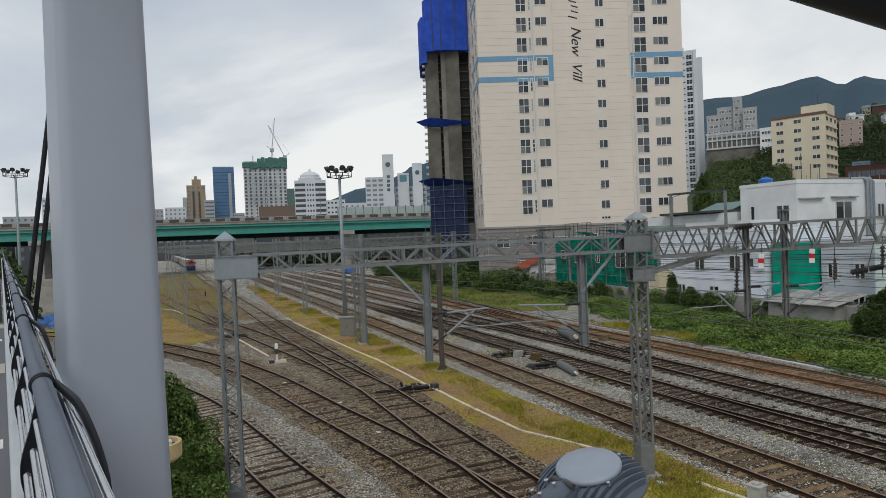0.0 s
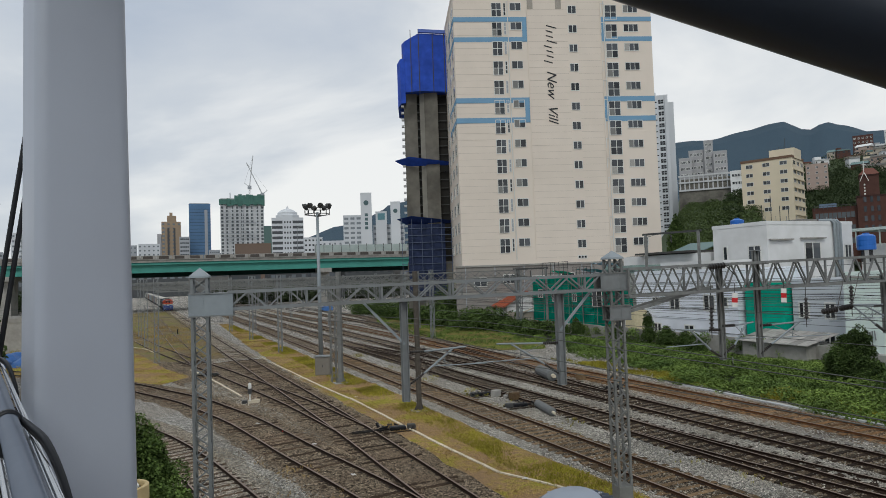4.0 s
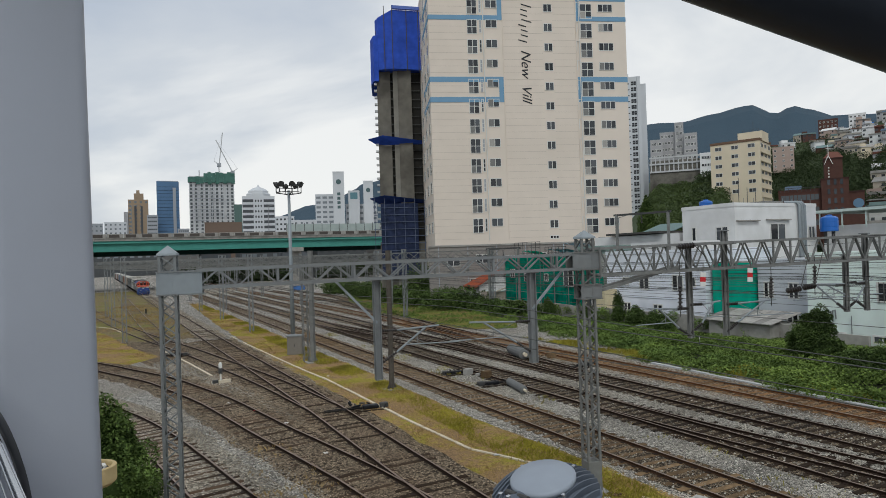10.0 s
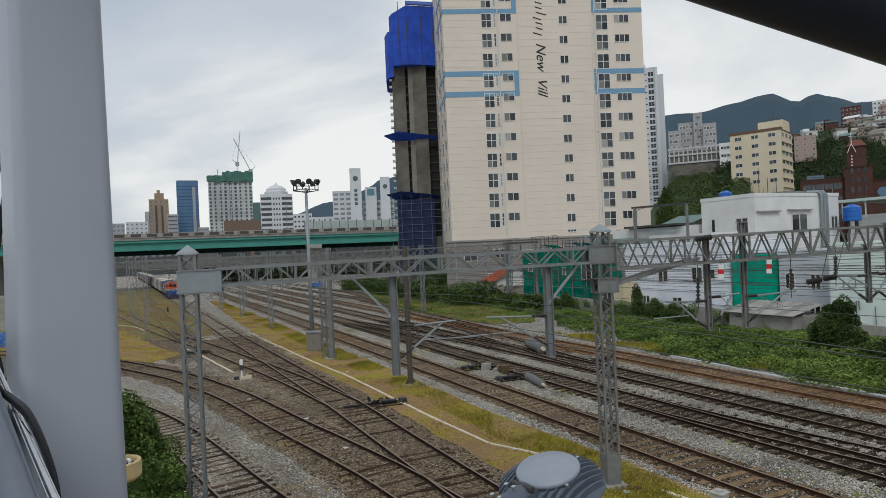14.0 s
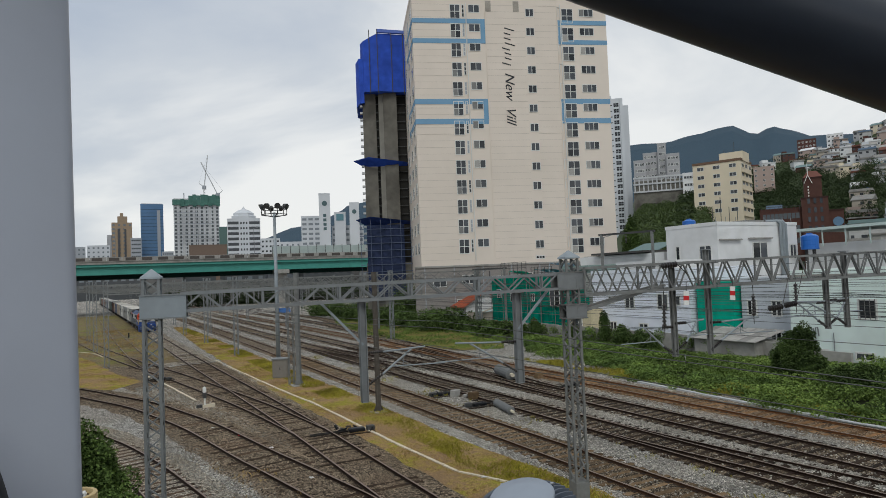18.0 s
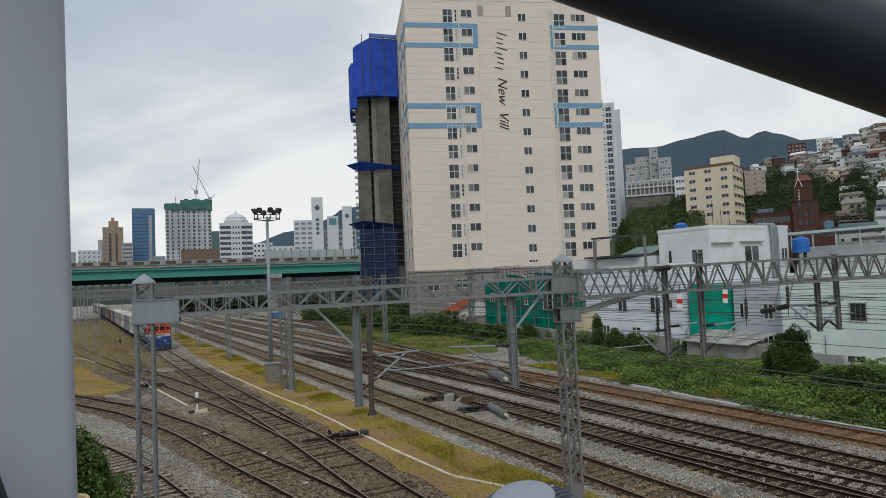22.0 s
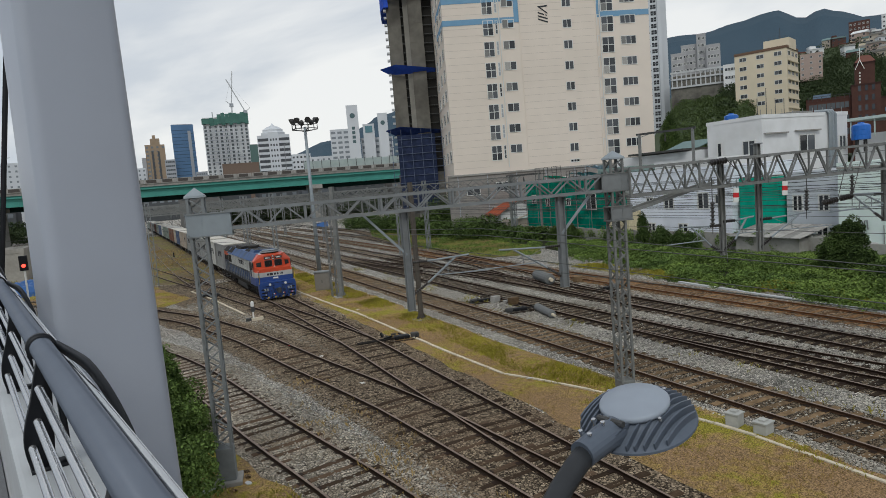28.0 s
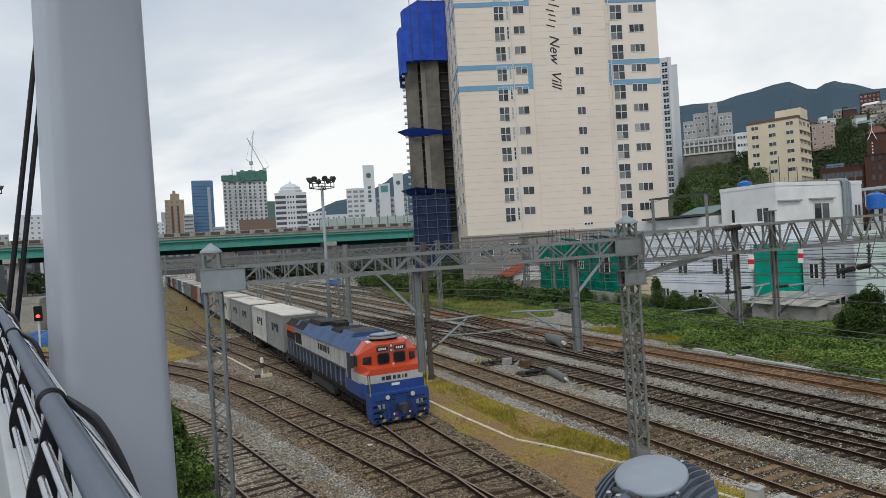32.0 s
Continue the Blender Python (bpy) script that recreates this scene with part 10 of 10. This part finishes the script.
bush("large dark green rounded bush on the bank", 36.4, 23.7, [(0, 0, 1.2, 1.1, 1.15, 1.4), (0.5, 0.8, 0.9, 0.9, 0.9, 1.0), (-0.4, -0.9, 0.8, 1.0, 1.0, 0.9), (0.2, -0.2, 2.15, 0.75, 0.75, 0.85)], 20000, 0.11, 41, LEAF, twigs=70)
bush("dense green shrub on the bank", 35.6, 19.5, [(0, 0, 0.5, 1.6, 2.0, 0.8), (-0.4, -2.0, 0.45, 1.4, 1.5, 0.7)], 14000, 0.13, 42, LEAF)
for x, y, h, s in ((41.9, 46.0, 3.0, 1), (41.8, 43.6, 1.9, 2), (41.6, 50.0, 1.6, 3), (41.9, 41.6, 1.5, 4), (41.5, 56.5, 2.0, 5), (41.2, 59.0, 1.6, 6), (40.5, 39.0, 1.6, 7)):
    bush("creeper-covered shrub against the wall", x, y, [(0, 0, h * 0.4, 0.55 + 0.25 * (h < 2.5), 0.6 + 0.25 * (h < 2.5), h * 0.45), (0, 0.1, h * 0.72, 0.38, 0.42, h * 0.3)], 2200, 0.12, 50 + s, LEAF, category="shrub", name="shrub")
NEAR_BUSH = [(0, 0, 1.9, 1.15, 1.2, 1.6), (0.55, 0.9, 1.4, 0.95, 1.05, 1.3), (-0.8, -0.4, 1.7, 1.2, 1.2, 1.6), (0.4, -1.0, 1.1, 0.95, 0.95, 1.0), (-0.15, 0.2, 3.2, 0.65, 0.65, 0.85), (0.3, 0.5, 2.7, 0.55, 0.55, 0.7)]
bush("large dark green bush beside the bridge pillar", -0.7, 16.2, NEAR_BUSH, 62000, 0.07, 61, LEAF_BUSH, twigs=150)
bush("dark green tree beyond the bridge", -12.6, 52, [(0, 0, 4.2, 2.6, 2.6, 3.4), (1.2, -0.6, 3.0, 2.0, 2.0, 2.2), (-1.2, 0.5, 3.2, 2.2, 2.2, 2.4)], 9000, 0.34, 62, LEAF, name="tree", category="tree", trunk=3)


def left_side():
    """What shows past the pillar: a signal, an embankment building and parked goods."""
    t = thing("track_signal", "railway signal showing a red light on a thin post", "signal", pose(-9.0, 60, 0))
    bm = B()
    tube(bm, (0, 0, 0), (0, 0, 3.2), 0.07, seg=8)
    part("post", bm, SIGNAL_WHITE, t)
    bm = B()
    box(bm, -0.3, -0.12, 3.1, 0.3, 0.12, 4.3)
    bevel(bm, 0.08, 2)
    part("backboard", bm, BLACK_IRON, t)
    bm = B()
    lathe(bm, [(0.14, 0), (0.14, 0.06), (0.02, 0.08)], 14, Matrix.Translation((0, -0.12, 3.5)) @ Matrix.Rotation(radians(90), 4, "X"))
    part("red_lens", bm, RED_GLOW, t)
    light_mast("tall pale floodlight mast beyond the bridge", -18.0, 92, 17.0, 1.3)
    rnd = random.Random(5)
    heap = thing("tarpaulin_heap", "heap covered with blue tarpaulin sheets", "heap", pose(-13, 74, 0))
    for k in range(10):
        bm = B()
        lathe(bm, [(1.4, 0), (1.2, 0.4), (0.5, 0.9), (0.05, 1.0)], 8, Matrix.Translation((rnd.uniform(-3, 3), rnd.uniform(-4, 4), 0)))
        part("tarpaulin", bm, mat("blue_tarpaulin", (0.03, 0.10, 0.28), 0.5), heap)
    row = [(-22, 88, 9, 3.4, CONCRETE), (-34, 96, 10, 4.2, GREY_WALL)]
    for x, y, w, h, m in row:
        shell("yard_building", "low grey yard building beside the tracks", "building", (x, y), 0, w, 8, 0, h, m)
    sheet("soil_patch", [(-8, 62), (-6, 90), (-30, 120), (-40, 80), (-18, 62)], 0.012, SOIL, "grassy earth beyond the bridge")
    grass("far_grass", [(-8, 62), (-6, 90), (-30, 120), (-40, 80), (-18, 62)], 3000, GRASS_GREEN, "rough grass beyond the bridge", 71, (0.2, 0.5))


left_side()

# ---- tracks, with their sleepers ----
track("rusty siding track on timber sleepers used by the train", LINE_A, SLEEPER_BROWN, RAIL_RUST, (8, 70), 0.0, BALLAST_BROWN, sunk=0.045)
track("rusty turnout track diverging from the train's track", LINE_B, SLEEPER_BROWN, RAIL_RUST, (31, 64), -0.006, BALLAST_BROWN, 2.6, sunk=0.035)
track("curved rusty track on timber sleepers", LINE_C, SLEEPER_WOOD, RAIL_RUST, (8, 56), -0.009, BALLAST_BROWN, sunk=0.035)
track("curved track on timber sleepers beside the bridge", LINE_D, SLEEPER_WOOD, RAIL_RUST, (7, 36), -0.012, BALLAST_WARM, 2.1)
track("rusty siding track", LINE_E, SLEEPER_BROWN, RAIL_RUST, (60, 70), -0.012, BALLAST_BROWN)
track("main track on brown timber sleepers", LINE_1, SLEEPER_CONC, RAIL_BROWN, (4, 64), 0.0, BALLAST_DARK, bed=1.2, sunk=0.004)
track("main track on dark oily sleepers", LINE_2, SLEEPER_DARK, RAIL_RUST, (4, 64), 0.0, BALLAST_DARK, bed=1.2, sunk=0.004)
track("main track on dark oily sleepers", LINE_3, SLEEPER_DARK, RAIL_RUST, (4, 64), 0.0, BALLAST_DARK, bed=1.2, sunk=0.004)
track("rust-stained track on brown sleepers", LINE_4, SLEEPER_RUST, RAIL_ORANGE, (4, 64), 0.0, BALLAST_RUST, bed=1.3, sunk=0.004)
track("far track curving away", LINE_5, SLEEPER_WOOD, RAIL_RUST, (60, 64), -0.006)
track("far track curving away", LINE_6, SLEEPER_WOOD, RAIL_RUST, (60, 64), -0.006)
track("crossover track between main lines", CROSS_1, SLEEPER_DARK, RAIL_RUST, (4, 26), -0.008, None, 2.7)
track("crossover track between main lines", CROSS_2, SLEEPER_DARK, RAIL_RUST, (36, 60), -0.008, None, 2.7)
track("crossover track between main lines", CROSS_3, SLEEPER_DARK, RAIL_RUST, (24, 56), -0.008, None, 2.7)


def nearest_x(pts, y):
    for (ax, ay), (bx, by) in zip(pts, pts[1:]):
        if ay <= y <= by or by <= y <= ay:
            return ax + (bx - ax) * (y - ay) / (by - ay)
    return 999.0


def chips():
    """Loose broken stones on the ballast, grey on the main lines and rusty on the sidings."""
    rnd = random.Random(90)
    sets = {True: ([], []), False: ([], [])}
    lines = (LINE_A, LINE_B, LINE_C, LINE_D, LINE_1, LINE_2, LINE_3, LINE_4)
    made = 0
    while made < 62000:
        y = 6 + 44 * rnd.random() ** 1.25
        x = rnd.uniform(2.0, 28.6)
        if 9.9 < x < 13.7:
            continue
        off = [abs(x - nearest_x(q, y)) for q in lines]
        near = min(off)
        if 0.62 < near < 0.90 or (y < 24 and x < nearest_x(LINE_D, y) - 1.3):
            continue
        if near < 1.3 and rnd.random() < 0.8:
            continue
        made += 1
        brown = min(off[0], off[1], off[2], off[7]) < 1.7 + rnd.uniform(-0.4, 0.5)
        vs, fs = sets[brown]
        r = rnd.uniform(0.018, 0.042)
        i = len(vs)
        a = rnd.uniform(0, 6.28)
        z = -0.004 + r * 0.35
        for k in range(4):
            q = r * rnd.uniform(0.75, 1.25)
            vs.append((x + q * math.cos(a + k * 1.57), y + q * math.sin(a + k * 1.57), z + rnd.uniform(-0.3, 0.3) * r))
        vs.append((x + rnd.uniform(-0.3, 0.3) * r, y + rnd.uniform(-0.3, 0.3) * r, z + r * rnd.uniform(0.6, 1.0)))
        fs += [(i, i + 1, i + 4), (i + 1, i + 2, i + 4), (i + 2, i + 3, i + 4), (i + 3, i, i + 4)]
    for brown, (vs, fs) in sets.items():
        me = bpy.data.meshes.new("ballast_stones")
        me.from_pydata(vs, [], fs)
        me.materials.append(CHIPS_BROWN if brown else CHIPS)
        tagged(new("ballast_stones", me), "loose rust-stained ballast stones between sleepers" if brown else "loose grey ballast stones beside the tracks", "ballast", kind="stuff")


chips()


def litter():
    """Small rubbish and a dwarf post lying about the sidings."""
    rnd = random.Random(6)
    for x, y, c in ((5.6, 30.5, SIGN_RED), (6.3, 27.6, SIGNAL_WHITE), (4.6, 33.0, SIGNAL_WHITE), (6.6, 22.4, SIGNAL_WHITE), (11.4, 19.0, SIGNAL_WHITE), (10.9, 37.0, SIGNAL_WHITE), (17.4, 30.0, SIGNAL_WHITE)):
        bm = B()
        n = 4
        g = [[bm.verts.new((i * 0.06, j * 0.05, 0.03 + rnd.uniform(0, 0.05))) for j in range(n)] for i in range(n)]
        for a, b in zip(g, g[1:]):
            for j in range(n - 1):
                bm.faces.new((a[j], b[j], b[j + 1], a[j + 1]))
        bmesh.ops.solidify(bm, geom=bm.faces[:], thickness=0.006)
        ob = solo("litter", bm, c, "crumpled scrap of packaging on the ballast", "litter")
        ob.matrix_world = pose(x, y, 0.0, 0, 0, rnd.uniform(0, 360))
    t = thing("dwarf_post", "short black track marker post on the ballast", "marker post", pose(3.4, 100, 0))
    bm = B()
    lathe(bm, [(0.09, 0), (0.09, 0.7), (0.06, 0.75)], 10)
    part("post", bm, BLACK_IRON, t)
    bm = B()
    box(bm, -0.2, -0.2, -0.05, 0.2, 0.2, 0.06)
    part("base", bm, CONCRETE, t)


litter()


def motions():
    walk(LOCO, train_rows(0.0, 16.4))
    back = 16.9
    for w in WAGONS:
        walk(w, train_rows(back, 12.6))
        back += 13.3


motions()
